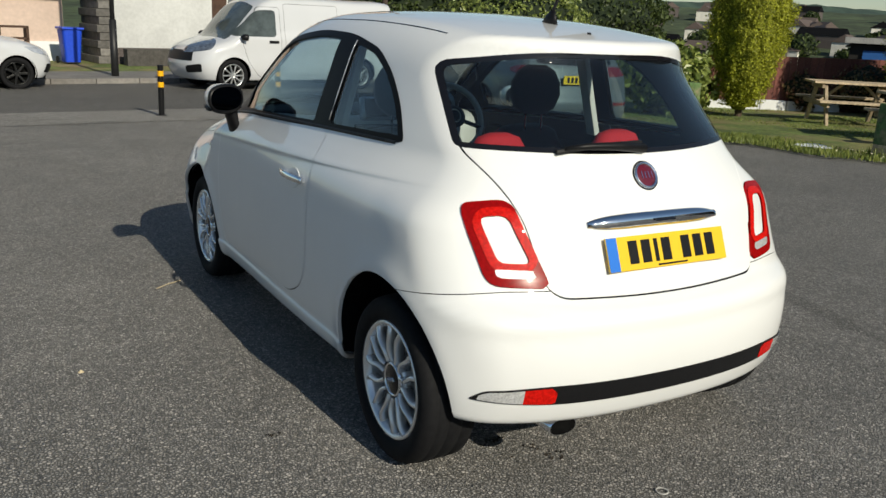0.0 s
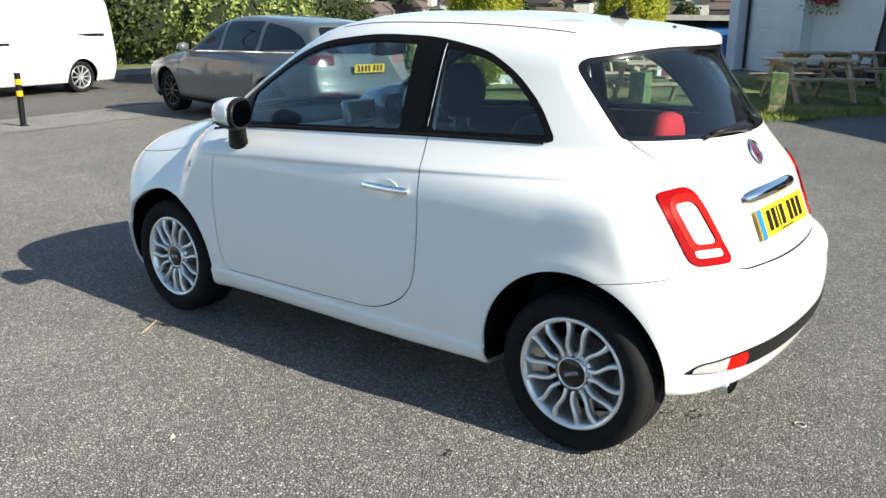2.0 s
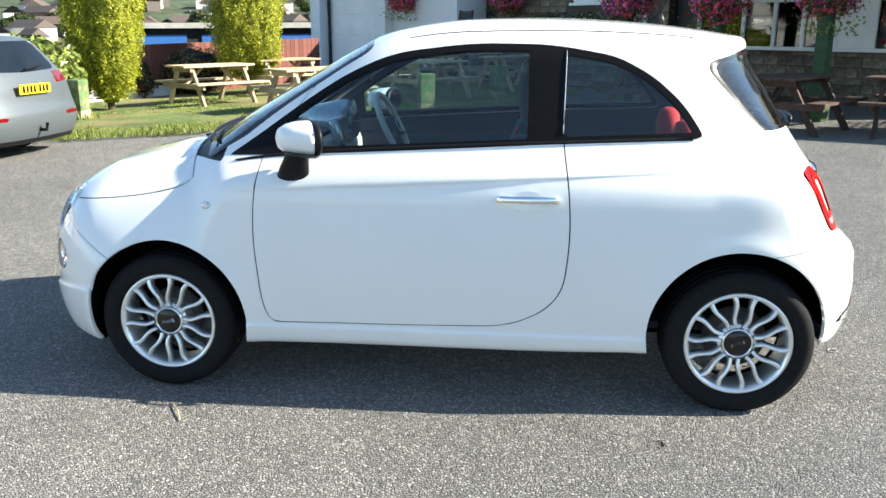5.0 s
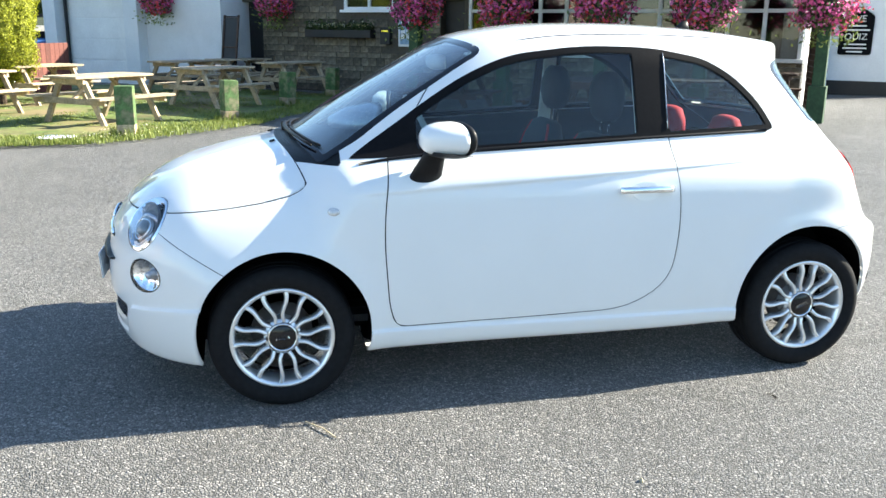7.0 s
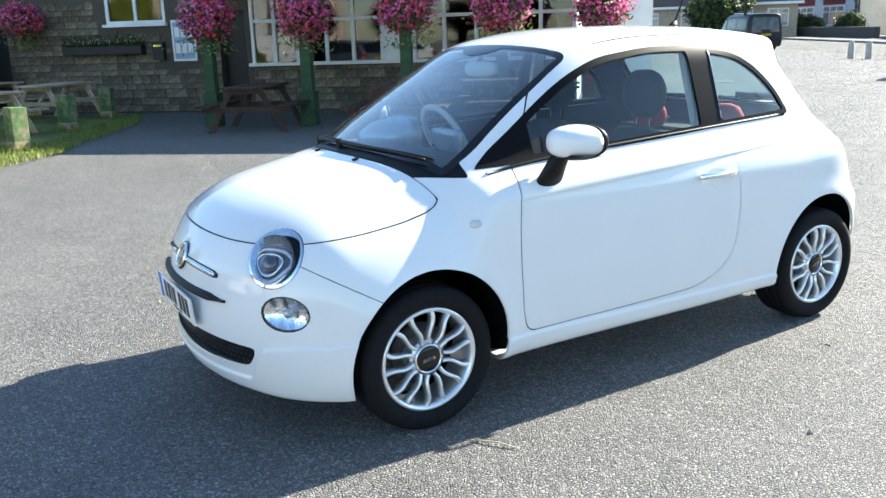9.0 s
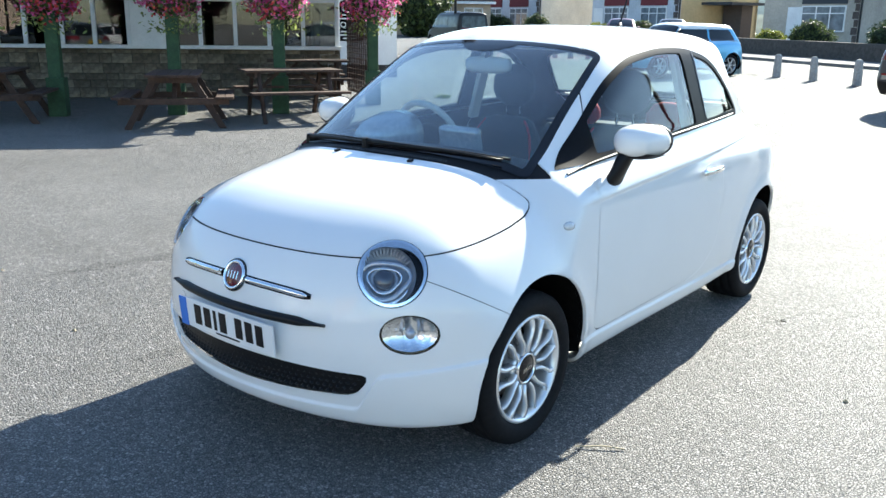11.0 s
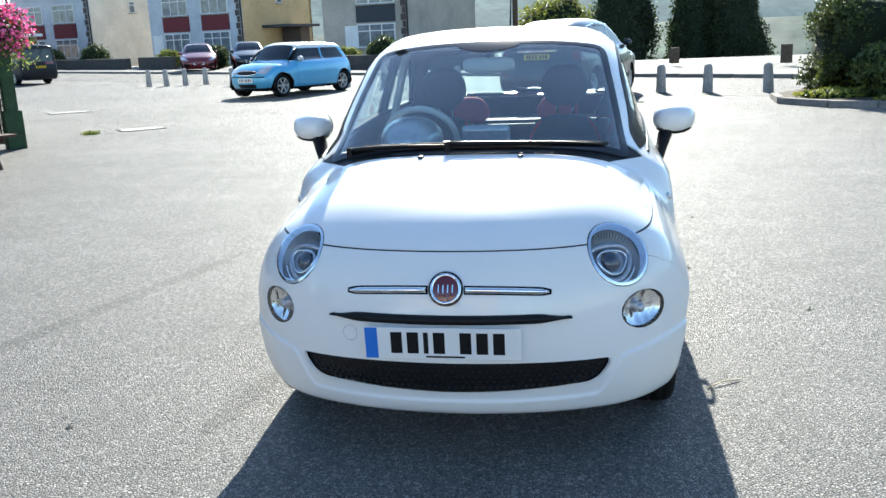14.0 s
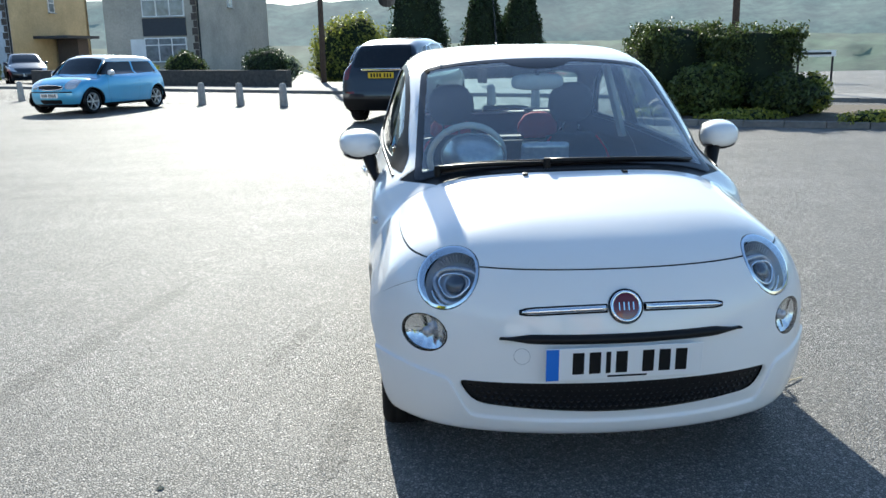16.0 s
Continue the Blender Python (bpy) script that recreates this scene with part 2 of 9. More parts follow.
def glass_mat(name, tint=(0.85, 0.92, 0.9), clear=0.75, film=0.0, sheen=0.095, graze=3.7):
    """A thin pane: mostly clear, with the mirror sheen of glass."""
    m = bpy.data.materials.new(name)
    m.use_nodes = True
    nt = m.node_tree
    nt.nodes.remove(nt.nodes["Principled BSDF"])
    t = nt.nodes.new("ShaderNodeBsdfTransparent")
    t.inputs["Color"].default_value = (*[c * clear for c in tint], 1)
    g = nt.nodes.new("ShaderNodeBsdfGlossy")
    g.inputs["Roughness"].default_value = 0.01
    f = nt.nodes.new("ShaderNodeLayerWeight")
    f.inputs["Blend"].default_value = 0.5
    pw = nt.nodes.new("ShaderNodeMath")
    pw.operation = "POWER"
    pw.inputs[1].default_value = graze
    nt.links.new(f.outputs["Facing"], pw.inputs[0])
    ad = nt.nodes.new("ShaderNodeMath")
    ad.operation = "MULTIPLY_ADD"
    ad.inputs[1].default_value, ad.inputs[2].default_value = 0.90, sheen
    ad.use_clamp = True
    nt.links.new(pw.outputs[0], ad.inputs[0])
    mx = nt.nodes.new("ShaderNodeMixShader")
    nt.links.new(ad.outputs[0], mx.inputs[0])
    nt.links.new(t.outputs[0], mx.inputs[1])
    nt.links.new(g.outputs[0], mx.inputs[2])
    out = mx.outputs[0]
    if film:
        df = nt.nodes.new("ShaderNodeBsdfDiffuse")
        df.inputs["Color"].default_value = (0.75, 0.8, 0.82, 1)
        co = nt.nodes.new("ShaderNodeTexCoord")
        nz = nt.nodes.new("ShaderNodeTexNoise")
        nz.inputs["Scale"].default_value, nz.inputs["Detail"].default_value = 2.5, 4
        nt.links.new(co.outputs["Object"], nz.inputs["Vector"])
        mr = nt.nodes.new("ShaderNodeMapRange")
        mr.inputs["From Min"].default_value, mr.inputs["From Max"].default_value = 0.3, 0.7
        mr.inputs["To Min"].default_value, mr.inputs["To Max"].default_value = film * 0.6, film * 1.4
        nt.links.new(nz.outputs["Fac"], mr.inputs["Value"])
        tl = nt.nodes.new("ShaderNodeBsdfTranslucent")
        tl.inputs["Color"].default_value = (0.75, 0.8, 0.82, 1)
        dust = nt.nodes.new("ShaderNodeMixShader")
        dust.inputs[0].default_value = 0.6
        nt.links.new(df.outputs[0], dust.inputs[1])
        nt.links.new(tl.outputs[0], dust.inputs[2])
        fx = nt.nodes.new("ShaderNodeMixShader")
        nt.links.new(mr.outputs[0], fx.inputs[0])
        nt.links.new(out, fx.inputs[1])
        nt.links.new(dust.outputs[0], fx.inputs[2])
        out = fx.outputs[0]
    nt.links.new(out, nt.nodes["Material Output"].inputs["Surface"])
    return m


PAINT = mat("white_paint", (0.765, 0.765, 0.757), 0.45, coat=1.0, spec=0.3, stain=0.012, stain_scale=3)
BLACK_PLASTIC = mat("black_plastic", (0.009, 0.009, 0.010), 0.42, spec=0.22, grain=0.15, scale=60, bump=0.0003, bump_scale=400)
SURROUND = mat("window_surround_black", (0.008, 0.008, 0.009), 0.38, spec=0.06, grain=0.15, scale=60)
BLACK_GLOSS = mat("black_gloss", (0.008, 0.008, 0.01), 0.12)
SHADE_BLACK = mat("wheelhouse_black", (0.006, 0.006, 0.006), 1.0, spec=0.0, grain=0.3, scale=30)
RUBBER = mat("tyre_rubber", (0.009, 0.009, 0.010), 0.8, spec=0.2, grain=0.25, scale=40, bump=0.0004, bump_scale=200)
ALLOY = mat("alloy", (0.80, 0.81, 0.82), 0.27, 0.7, grain=0.05, scale=8)
CHROME = mat("chrome", (0.85, 0.86, 0.88), 0.06, 1.0)
GLASS = glass_mat("car_glass", (0.80, 0.93, 0.96), 0.98, 0.055, 0.13, 2.9)
SIDE_GLASS = glass_mat("tinted_car_glass", (0.78, 0.92, 0.93), 0.86, 0.005, 0.06)
LENS = glass_mat("clear_lens", (0.95, 0.97, 1.0), 0.97, 0.0, 0.04)
RED_LENS = mat("red_lens", (0.50, 0.008, 0.006), 0.2, spec=0.06, coat=0.04, grain=0.35, scale=110, bump=0.0008, bump_scale=300)
DARK_TRIM = mat("dark_interior", (0.02, 0.022, 0.026), 0.7, grain=0.2, scale=50, bump=0.0005, bump_scale=300)
LIGHT_TRIM = mat("light_interior", (0.55, 0.54, 0.51), 0.75, grain=0.08, scale=40)
RED_CLOTH = mat("red_cloth", (0.42, 0.012, 0.02), 0.85, grain=0.2, scale=120, bump=0.0006, bump_scale=500)
DEEP_RED = mat("deep_red_lens", (0.24, 0.003, 0.004), 0.2, spec=0.06, coat=0.04, grain=0.2, scale=90)
LAMP_CLEAR = mat("clear_lamp", (0.62, 0.62, 0.62), 0.15, 0.3, grain=0.3, scale=150, coat=1.0, bump=0.002, bump_scale=250)
LAMP_GREY = mat("lamp_bezel", (0.20, 0.22, 0.25), 0.3, 0.3)
REFLECTOR = mat("lamp_reflector", (0.82, 0.84, 0.86), 0.10, 1.0)
LAMP_RIB = mat("lamp_rib", (0.20, 0.21, 0.235), 0.3, 0.6)
MIRROR_GLASS = mat("mirror_glass", (0.10, 0.11, 0.12), 0.03, 1.0)
RIM_GREY = mat("lamp_rim", (0.46, 0.48, 0.52), 0.25, 0.6, grain=0.2, scale=60)
PROJECTOR = mat("projector_glass", (0.03, 0.035, 0.05), 0.04, 0.2, spec=0.8, coat=1.0)
PLATE_YELLOW = mat("yellow_plate", (0.75, 0.48, 0.02), 0.4, stain=0.03)
PLATE_WHITE = mat("white_plate", (0.78, 0.78, 0.78), 0.4, stain=0.03)
PLATE_BLUE = mat("plate_blue", (0.02, 0.16, 0.60), 0.4, stain=0.05)
BADGE_RED = mat("badge_red", (0.10, 0.004, 0.012), 0.2, coat=1.0)

# ---------------------------------------------------------------- the small white hatchback
def hatch_shape():
    top = spline([1.95, 1.70, 1.60, 1.45, 1.30, 1.19, 1.085, 0.90, 0.60, 0.33, 0.10, -0.25, -0.60, -0.90, -1.16, -1.4],
                 [0.66, 0.835, 0.875, 0.922, 0.96, 0.985, 1.015, 1.128, 1.300, 1.44, 1.488, 1.508, 1.500, 1.475, 1.437, 1.39])
    half = spline([0.15, 0.24, 0.32, 0.45, 0.60, 0.75, 0.86, 0.92, 0.97, 1.03, 1.10, 1.25, 1.38, 1.46, 1.56],
                  [0.73, 0.778, 0.797, 0.812, 0.818, 0.815, 0.803, 0.785, 0.758, 0.730, 0.708, 0.658, 0.612, 0.580, 0.53])
    low_in = spline([2.0, 1.80, 1.65, 1.55, 1.40, 1.0, -1.0, -1.25, -1.45, -1.60, -1.75], [0.34, 0.21, 0.095, 0.042, -0.006, -0.002, 0, 0.012, 0.06, 0.135, 0.25])
    up_in = spline([1.4, 1.0, 0.87, 0.6, 0.3, 0.0, -0.3, -0.6, -0.98, -1.2, -1.45], [0.13, 0.115, 0.095, 0.040, 0.010, 0, 0, 0.015, 0.055, 0.10, 0.18])
    nose = spline([0.10, 0.20, 0.30, 0.45, 0.57, 0.65, 0.72, 0.78, 0.84, 0.92, 1.1], [1.79, 1.835, 1.868, 1.880, 1.868, 1.848, 1.815, 1.775, 1.71, 1.60, 1.3])
    tail = spline([0.15, 0.25, 0.35, 0.45, 0.55, 0.625, 0.66, 0.70, 0.78, 0.90, 1.02, 1.09, 1.20, 1.37, 1.44, 1.5],
                  [1.58, 1.64, 1.680, 1.695, 1.690, 1.672, 1.625, 1.600, 1.563, 1.512, 1.440, 1.400, 1.335, 1.236, 1.232, 1.20])
    under = spline([1.9, 1.45, 0.8, -0.78, -1.45, -1.7], [0.202, 0.176, 0.205, 0.232, 0.27, 0.25])

    def shape(x, y, z):
        x = np.abs(x)
        w = np.clip((z - 0.86) / 0.2, 0, 1)
        w = w * w * (3 - 2 * w)
        r1 = np.hypot(y - 1.145, z - 0.305)
        r2 = np.hypot(y + 1.14, z - 0.32)
        flare = 0.010 * (np.exp(-((r1 - 0.345) / 0.05)**2) + np.exp(-((r2 - 0.345) / 0.05)**2))
        crease = -0.0045 * np.tanh((shoulder(y) - z) / 0.006) * np.clip((1.0 - y) / 0.6, 0, 1) * np.clip((y + 1.32) / 0.3, 0, 1)
        ridge = 0.005 * (1 + np.tanh((0.302 - z) / 0.006)) * np.clip((0.86 - np.abs(y)) / 0.06, 0, 1)
        lip = 0.0055 * (1 + np.tanh((lip_line(x) - z) / 0.005)) * np.clip((y - 1.36) / 0.12, 0, 1)
        side = x - half(z) + (1 - w) * low_in(y) + w * up_in(y) - flare - crease - ridge - lip
        ye = y + 0.20 * x * x * np.exp(-((y - 0.65) / 0.75)**4)
        b = np.clip((ye - 0.98) / 0.16, 0, 1)
        b = b * b * (3 - 2 * b)
        over = z - top(ye) + 0.06 * x**2 + 0.25 * x**4 + 0.46 * b * x**6
        f = smax(side * 0.97, over * 0.93, 0.11)
        front = y - nose(z) + 0.36 * x**2 + 0.26 * x**4 - lip
        f = smax(f, front * 0.9, 0.09)
        wrap = np.clip((z - 0.85) / 0.5, 0, 1)
        rear = -y - tail(z) + (0.15 + 0.48 * wrap * wrap * (3 - 2 * wrap)) * x**2 + 0.30 * x**4
        f = smax(f, rear * 0.95, 0.07 - 0.035 * np.clip((z - 1.30) / 0.1, 0, 1))
        return smax(f, under(y) - z, 0.03)
    return shape


def shoulder(y):
    """Height of the crease under the side windows."""
    return 0.875 + 0.055 * (0.4 - y)


def lip_line(x):
    """Height of the front bumper's lower lip: under the grille, up round its ends, then out to the wheel arch."""
    x = np.abs(x)
    t = np.clip((x - 0.49) / 0.10, 0, 1)
    return 0.262 + 0.132 * t * t * (3 - 2 * t) + 0.16 * np.clip(x - 0.59, 0, 1)


def build_hatchback():
    car = tagged(empty("hatchback"), "small white three-door retro hatchback parked on the asphalt", "car")
    sk = Skin(hatch_shape(), (0.34, 1.15, 0.10), (0.95, 2.0, 0.85), (0, 0.05, 0.80), 0.028)
    F = sk.f
    gone, F = sk.split(F, lambda x, y, z: np.where(np.abs(x) > 0.4, np.minimum(np.hypot(y - 1.14, z - 0.308) - 0.340, np.hypot(y + 1.136, z - 0.322) - 0.340), 1.0))
    _, F = sk.split(F, lambda x, y, z: z - 0.203 - 0.03 * np.clip(-y, 0, 1) + 0.014 * np.clip((y - 0.8) / 0.4, 0, 1))
    F = sk.refine(F, lambda x, y, z: np.where((np.abs(x) > 0.5) & (y > -1.35) & (y < 1.0), z - shoulder(y), 1.0), (0, -0.007, 0.007, -0.015, 0.015))
    F = sk.refine(F, lambda x, y, z: np.where((np.abs(x) > 0.5) & (np.abs(y) < 0.9), z - 0.302, 1.0), (-0.010, -0.004, 0.003, 0.009))
    F = sk.refine(F, lambda x, y, z: np.where(y > 1.3, (z - lip_line(x)) / (1 + np.where((np.abs(x) > 0.49) & (np.abs(x) < 0.59), 0.9, 0.0)), 1.0), (-0.009, -0.004, 0, 0.004, 0.009))

    # side windows
    dlo = round_poly([(0.872, 0.975), (0.133, 1.013), (-0.447, 1.044), (-0.988, 1.064), (-0.905, 1.188), (-0.79, 1.29), (-0.655, 1.362),
                      (-0.412, 1.406), (-0.107, 1.411), (0.206, 1.374), (0.385, 1.298), (0.536, 1.206), (0.715, 1.082)],
                     [0.01, 0.1, 0.1, 0.035, 0.06, 0.06, 0.06, 0.1, 0.1, 0.1, 0.08, 0.1, 0.1])
    dsd = poly_sd(dlo)
    lean_in = spline([1.0, 0.87, 0.6, 0.3, 0.0, -0.3], [0.115, 0.095, 0.040, 0.010, 0, 0])
    pillar = spline([0.97, 1.03, 1.10, 1.25, 1.38, 1.46], [0.758, 0.730, 0.708, 0.658, 0.612, 0.580])
    D, F = sk.split(F, lambda x, y, z: np.where((np.abs(x) > 0.3) & (z > 0.9), np.maximum(dsd(y, z), pillar(z) - lean_in(y) - np.abs(x) - 0.036 - 0.4 * np.clip((0.30 - y) / 0.2, 0, 1)), 1.0))
    pane = lambda x, y, z: np.maximum(dsd(y, z) + 0.024, np.maximum(y - 0.60 - 0.0 * z, -(y + 0.322)))
    door_glass, D = sk.split(D, pane)
    quarter, D = sk.split(D, lambda x, y, z: np.maximum(dsd(y, z) + 0.024, y + 0.462))
    # windscreen, rear window
    ws = poly_sd(round_poly([(-0.632, 0.985), (-0.35, 1.058), (0, 1.083), (0.35, 1.058), (0.632, 0.985), (0.545, 0.300), (0.3, 0.335), (0, 0.345), (-0.3, 0.335), (-0.545, 0.300)],
                            [0.03, 0.2, 0.2, 0.2, 0.03, 0.05, 0.2, 0.2, 0.2, 0.05]))
    W, F = sk.split(F, lambda x, y, z: np.where((z > 0.96) & (y > 0.1), ws(x, y), 1.0))
    wglass, wfrit = sk.split(W, lambda x, y, z: np.maximum(ws(x, y) + 0.03, (0.1 - np.hypot(x / 1.6, y - 0.34)) * 0.8))
    rw = poly_sd(round_poly([(-0.602, 1.086), (0, 1.070), (0.602, 1.086), (0.565, 1.345), (0.3, 1.386), (-0.3, 1.386), (-0.565, 1.345)], [0.02, 0.3, 0.02, 0.04, 0.2, 0.2, 0.04]))
    R, F = sk.split(F, lambda x, y, z: np.where(y < -1.0, rw(x, z), 1.0))
    rglass, rfrit = sk.split(R, lambda x, y, z: rw(x, z) + 0.016)

    # lamps
    def ball(c, r, sx=1.0, sz=1.0):
        return lambda x, y, z: np.sqrt(((np.abs(x) - c[0]) * sx)**2 + ((y - c[1]) * sx)**2 + ((z - c[2]) * sz)**2) - r
    head, F = sk.split(F, ball((0.553, 1.640, 0.716), 0.119))
    fog, F = sk.split(F, ball((0.640, 1.655, 0.534), 0.100, 1.0, 1.5))
    tl = poly_sd(round_poly([(-0.782, 0.695), (-0.60, 0.705), (-0.482, 0.935), (-0.63, 0.950)], [0.03, 0.045, 0.03, 0.05]))
    tail, F = sk.split(F, lambda x, y, z: np.where((y < -1.1) & (z > 0.6), tl(0.7 * np.abs(x) + 0.7 * y, z), 1.0))
    # lower grille, rear strip
    gr = poly_sd(round_poly([(-0.550, 0.390), (-0.2, 0.402), (0.2, 0.402), (0.550, 0.390), (0.500, 0.303), (0, 0.279), (-0.500, 0.303)], [0.03, 0.2, 0.2, 0.03, 0.07, 0.2, 0.07]))
    grille, F = sk.split(F, lambda x, y, z: np.where(y > 1.2, gr(x, z), 1.0))
    st = poly_sd(round_poly([(-0.70, 0.366), (-0.5, 0.347), (0, 0.340), (0.5, 0.347), (0.70, 0.366), (0.665, 0.398), (0.5, 0.412), (0, 0.408), (-0.5, 0.412), (-0.665, 0.398)], [0.01, 0.2, 0.3, 0.2, 0.01, 0.02, 0.1, 0.3, 0.1, 0.02]))
    strip, F = sk.split(F, lambda x, y, z: np.where(y < -1.2, st(x, z), 1.0))

    # panel joints
    gaps = {}

    def joint(nm, fs, fn, w=0.0026):
        a, b = sk.split(fs, lambda *p: fn(*p) - w)
        a, g = sk.split(a, lambda *p: fn(*p) + w)
        gaps[nm] = g
        return b + a
    door = poly_sd(round_poly([(0.72, 0.98), (0.752, 0.71), (0.728, 0.40), (0.700, 0.312), (0.131, 0.322), (-0.28, 0.335), (-0.47, 0.45), (-0.495, 0.70),
                               (-0.485, 0.883), (-0.458, 1.05), (-0.45, 1.3), (0.5, 1.3)], [0.01, 0.3, 0.1, 0.04, 0.1, 0.14, 0.14, 0.2, 0.2, 0.1, 0.1, 0.1]))
    dfn = lambda x, y, z: np.where((np.abs(x) > 0.3) & (z < 1.25), door(y, z), 1.0)
    F = joint("door_joint", F, dfn)
    DOOR, F = sk.split(F, dfn)
    hood_low = spline([1.95, 1.75, 1.507, 1.3, 1.151, 1.09, 1.04, 0.99], [0.758, 0.760, 0.781, 0.803, 0.829, 0.846, 0.876, 0.96])
    cowl = lambda x: 1.135 - 0.22 * x * x
    hfn = lambda x, y, z: np.where((y > 0.9), np.maximum(hood_low(y) - z, cowl(x) - y), 1.0)
    F = joint("bonnet_joint", F, hfn)
    HOOD, F = sk.split(F, hfn)
    COWL, F = sk.split(F, lambda x, y, z: np.where((z > 0.95) & (y > 0.9), np.maximum(cowl(x) - 0.0 - 0.003 - y, 0) * -1 + np.maximum(y - cowl(x), np.abs(x) - 0.645), 1.0))
    tg = poly_sd(round_poly([(-0.455, 0.668), (0, 0.655), (0.455, 0.668), (0.50, 0.93), (0.588, 1.075), (0.590, 1.12), (-0.590, 1.12), (-0.588, 1.075), (-0.50, 0.93)],
                            [0.07, 0.3, 0.07, 0.1, 0.03, 0.005, 0.005, 0.03, 0.1]))
    tfn = lambda x, y, z: np.where(y < -1.0, tg(x, z), 1.0)
    F = joint("tailgate_joint", F, tfn)
    GATE, F = sk.split(F, tfn)
    nose_line = lambda x, y, z: np.where(y > 1.2, (z - (0.691 - 0.576 * (1.577 - y))) * 0.87, 1.0)
    bump_f = lambda x, y, z: np.where(y > 1.2, np.where(np.abs(x) < 0.60, -0.05, nose_line(x, y, z)), 1.0)
    F = joint("front_bumper_joint", F, bump_f, 0.0016)
    BUMPF, F = sk.split(F, bump_f)
    rear_line = lambda x, y, z: np.where(y < -1.10, z - 0.690 + 0.17 * np.clip(y + 1.52, 0, 0.5), 1.0)
    F = joint("rear_bumper_joint", F, rear_line, 0.0016)
    BUMPR, F = sk.split(F, rear_line)
    SILL, F = sk.split(F, lambda x, y, z: np.where(np.abs(y) < 0.9, z - 0.300, 1.0))
    ROOF, F = sk.split(F, lambda x, y, z: np.where((z > 1.30) & (y > -1.3), np.abs(x) - 0.50 - 0.02 * y, 1.0))

    def skin_part(name, fs, m, lift=0.0, rim=0.014, label=""):
        return part(name, sk.mesh(name, fs, m, lift, rim), m, car, label)

    def halves(name, fs, m, lift=0.0, rim=0.014, label=""):
        for s in (-1, 1):
            h = [f for f in fs if sk.v[list(f), 0].mean() * s > 0]
            if h:
                yield skin_part(name, h, m, lift, rim, label)
    for nm, fs in gaps.items():
        if nm in ("bonnet_joint", "tailgate_joint"):
            skin_part(nm, fs, BLACK_PLASTIC, -0.004, 0, "dark joint between the panels")
        else:
            list(halves(nm, fs, BLACK_PLASTIC, -0.004, 0, "dark joint between the panels"))
    skin_part("body_shell", F, PAINT, label="glossy white body panels")
    skin_part("roof", ROOF, PAINT)
    skin_part("bonnet", HOOD, PAINT)
    gate = skin_part("tailgate", GATE, PAINT)
    skin_part("front_bumper", BUMPF, PAINT)
    skin_part("rear_bumper", BUMPR, PAINT)
    list(halves("sill", SILL, PAINT))
    skin_part("cowl_panel", COWL, BLACK_PLASTIC, -0.006, label="black plastic scuttle panel under the windscreen")
    doors = list(halves("door", DOOR, PAINT))
    list(halves("window_surround", D, SURROUND, 0.002, 0.02, "matt black window surround"))
    for nm, fs in (("door_glass", door_glass), ("quarter_glass", quarter)):
        for g in halves(nm, fs, SIDE_GLASS, -0.004, 0, "tinted side glass"):
            g.visible_shadow = False
    for nm, fs, gm in (("windscreen", wglass, GLASS), ("rear_window", rglass, SIDE_GLASS)):
        skin_part(nm, fs, gm, -0.002, 0, "tinted curved glass").visible_shadow = False
    skin_part("windscreen_border", wfrit, BLACK_GLOSS, 0, 0.01)
    skin_part("rear_window_border", rfrit, BLACK_GLOSS, 0, 0.01)
    skin_part("lower_grille", grille, BLACK_PLASTIC, -0.02, 0)
    refl, strip = sk.split(strip, lambda x, y, z: np.where(np.abs(x) > 0.40, np.maximum(0.455 - np.abs(x), st(x, z) + 0.004), 1.0))
    redr, clearr = sk.split(refl, lambda x, y, z: np.abs(x) - 0.555)
    list(halves("rear_reflector", redr, RED_LENS, 0.006, 0.01, "red rear reflector"))
    list(halves("rear_fog_lamp", clearr, LAMP_CLEAR, 0.006, 0.01, "clear rear lamp"))
    skin_part("rear_trim_strip", strip, BLACK_PLASTIC, 0.004, 0.02, "black lower bumper insert")
    tls = lambda x, y, z: tl(0.7 * np.abs(x) + 0.7 * y, z)
    ctr = poly_sd(round_poly([(-0.714, 0.766), (-0.622, 0.770), (-0.548, 0.898), (-0.628, 0.905)], [0.02, 0.02, 0.02, 0.03]))
    rev = poly_sd(round_poly([(-0.738, 0.722), (-0.625, 0.728), (-0.612, 0.752), (-0.722, 0.748)], 0.008))
    white, tail = sk.split(tail, lambda x, y, z: ctr(0.7 * np.abs(x) + 0.7 * y, z))
    revl, tail = sk.split(tail, lambda x, y, z: rev(0.7 * np.abs(x) + 0.7 * y, z))
    ring, tail = sk.split(tail, lambda x, y, z: ctr(0.7 * np.abs(x) + 0.7 * y, z) - 0.024)
    rails = list(halves("tail_light", tail, DEEP_RED, 0.007, 0.02, "red ring tail lamp with body-coloured centre"))
    for nm, fs, m, l in (("lamp_ring", ring, RED_LENS, 0.009), ("lamp_centre", white, PAINT, 0.002), ("reversing_lamp", revl, LAMP_CLEAR, 0.007)):
        for o, par in zip(halves(nm, fs, m, l, 0.01), rails):
            o.parent = par
    # under-body and lining
    skin_part("lining", F + ROOF + DOOR + GATE, DARK_TRIM, -0.03, 0)
    skin_part("headlining", ROOF, LIGHT_TRIM, -0.025, 0)
    part("underbody", box(0, 0, 0.30, 1.10, 2.9, 0.12), SHADE_BLACK, car)
    hb = lambda r: ball((0.553, 1.640, 0.716), r)
    inner, hring = sk.split(head, hb(0.115))
    inner, chrome_ring = sk.split(inner, hb(0.107))
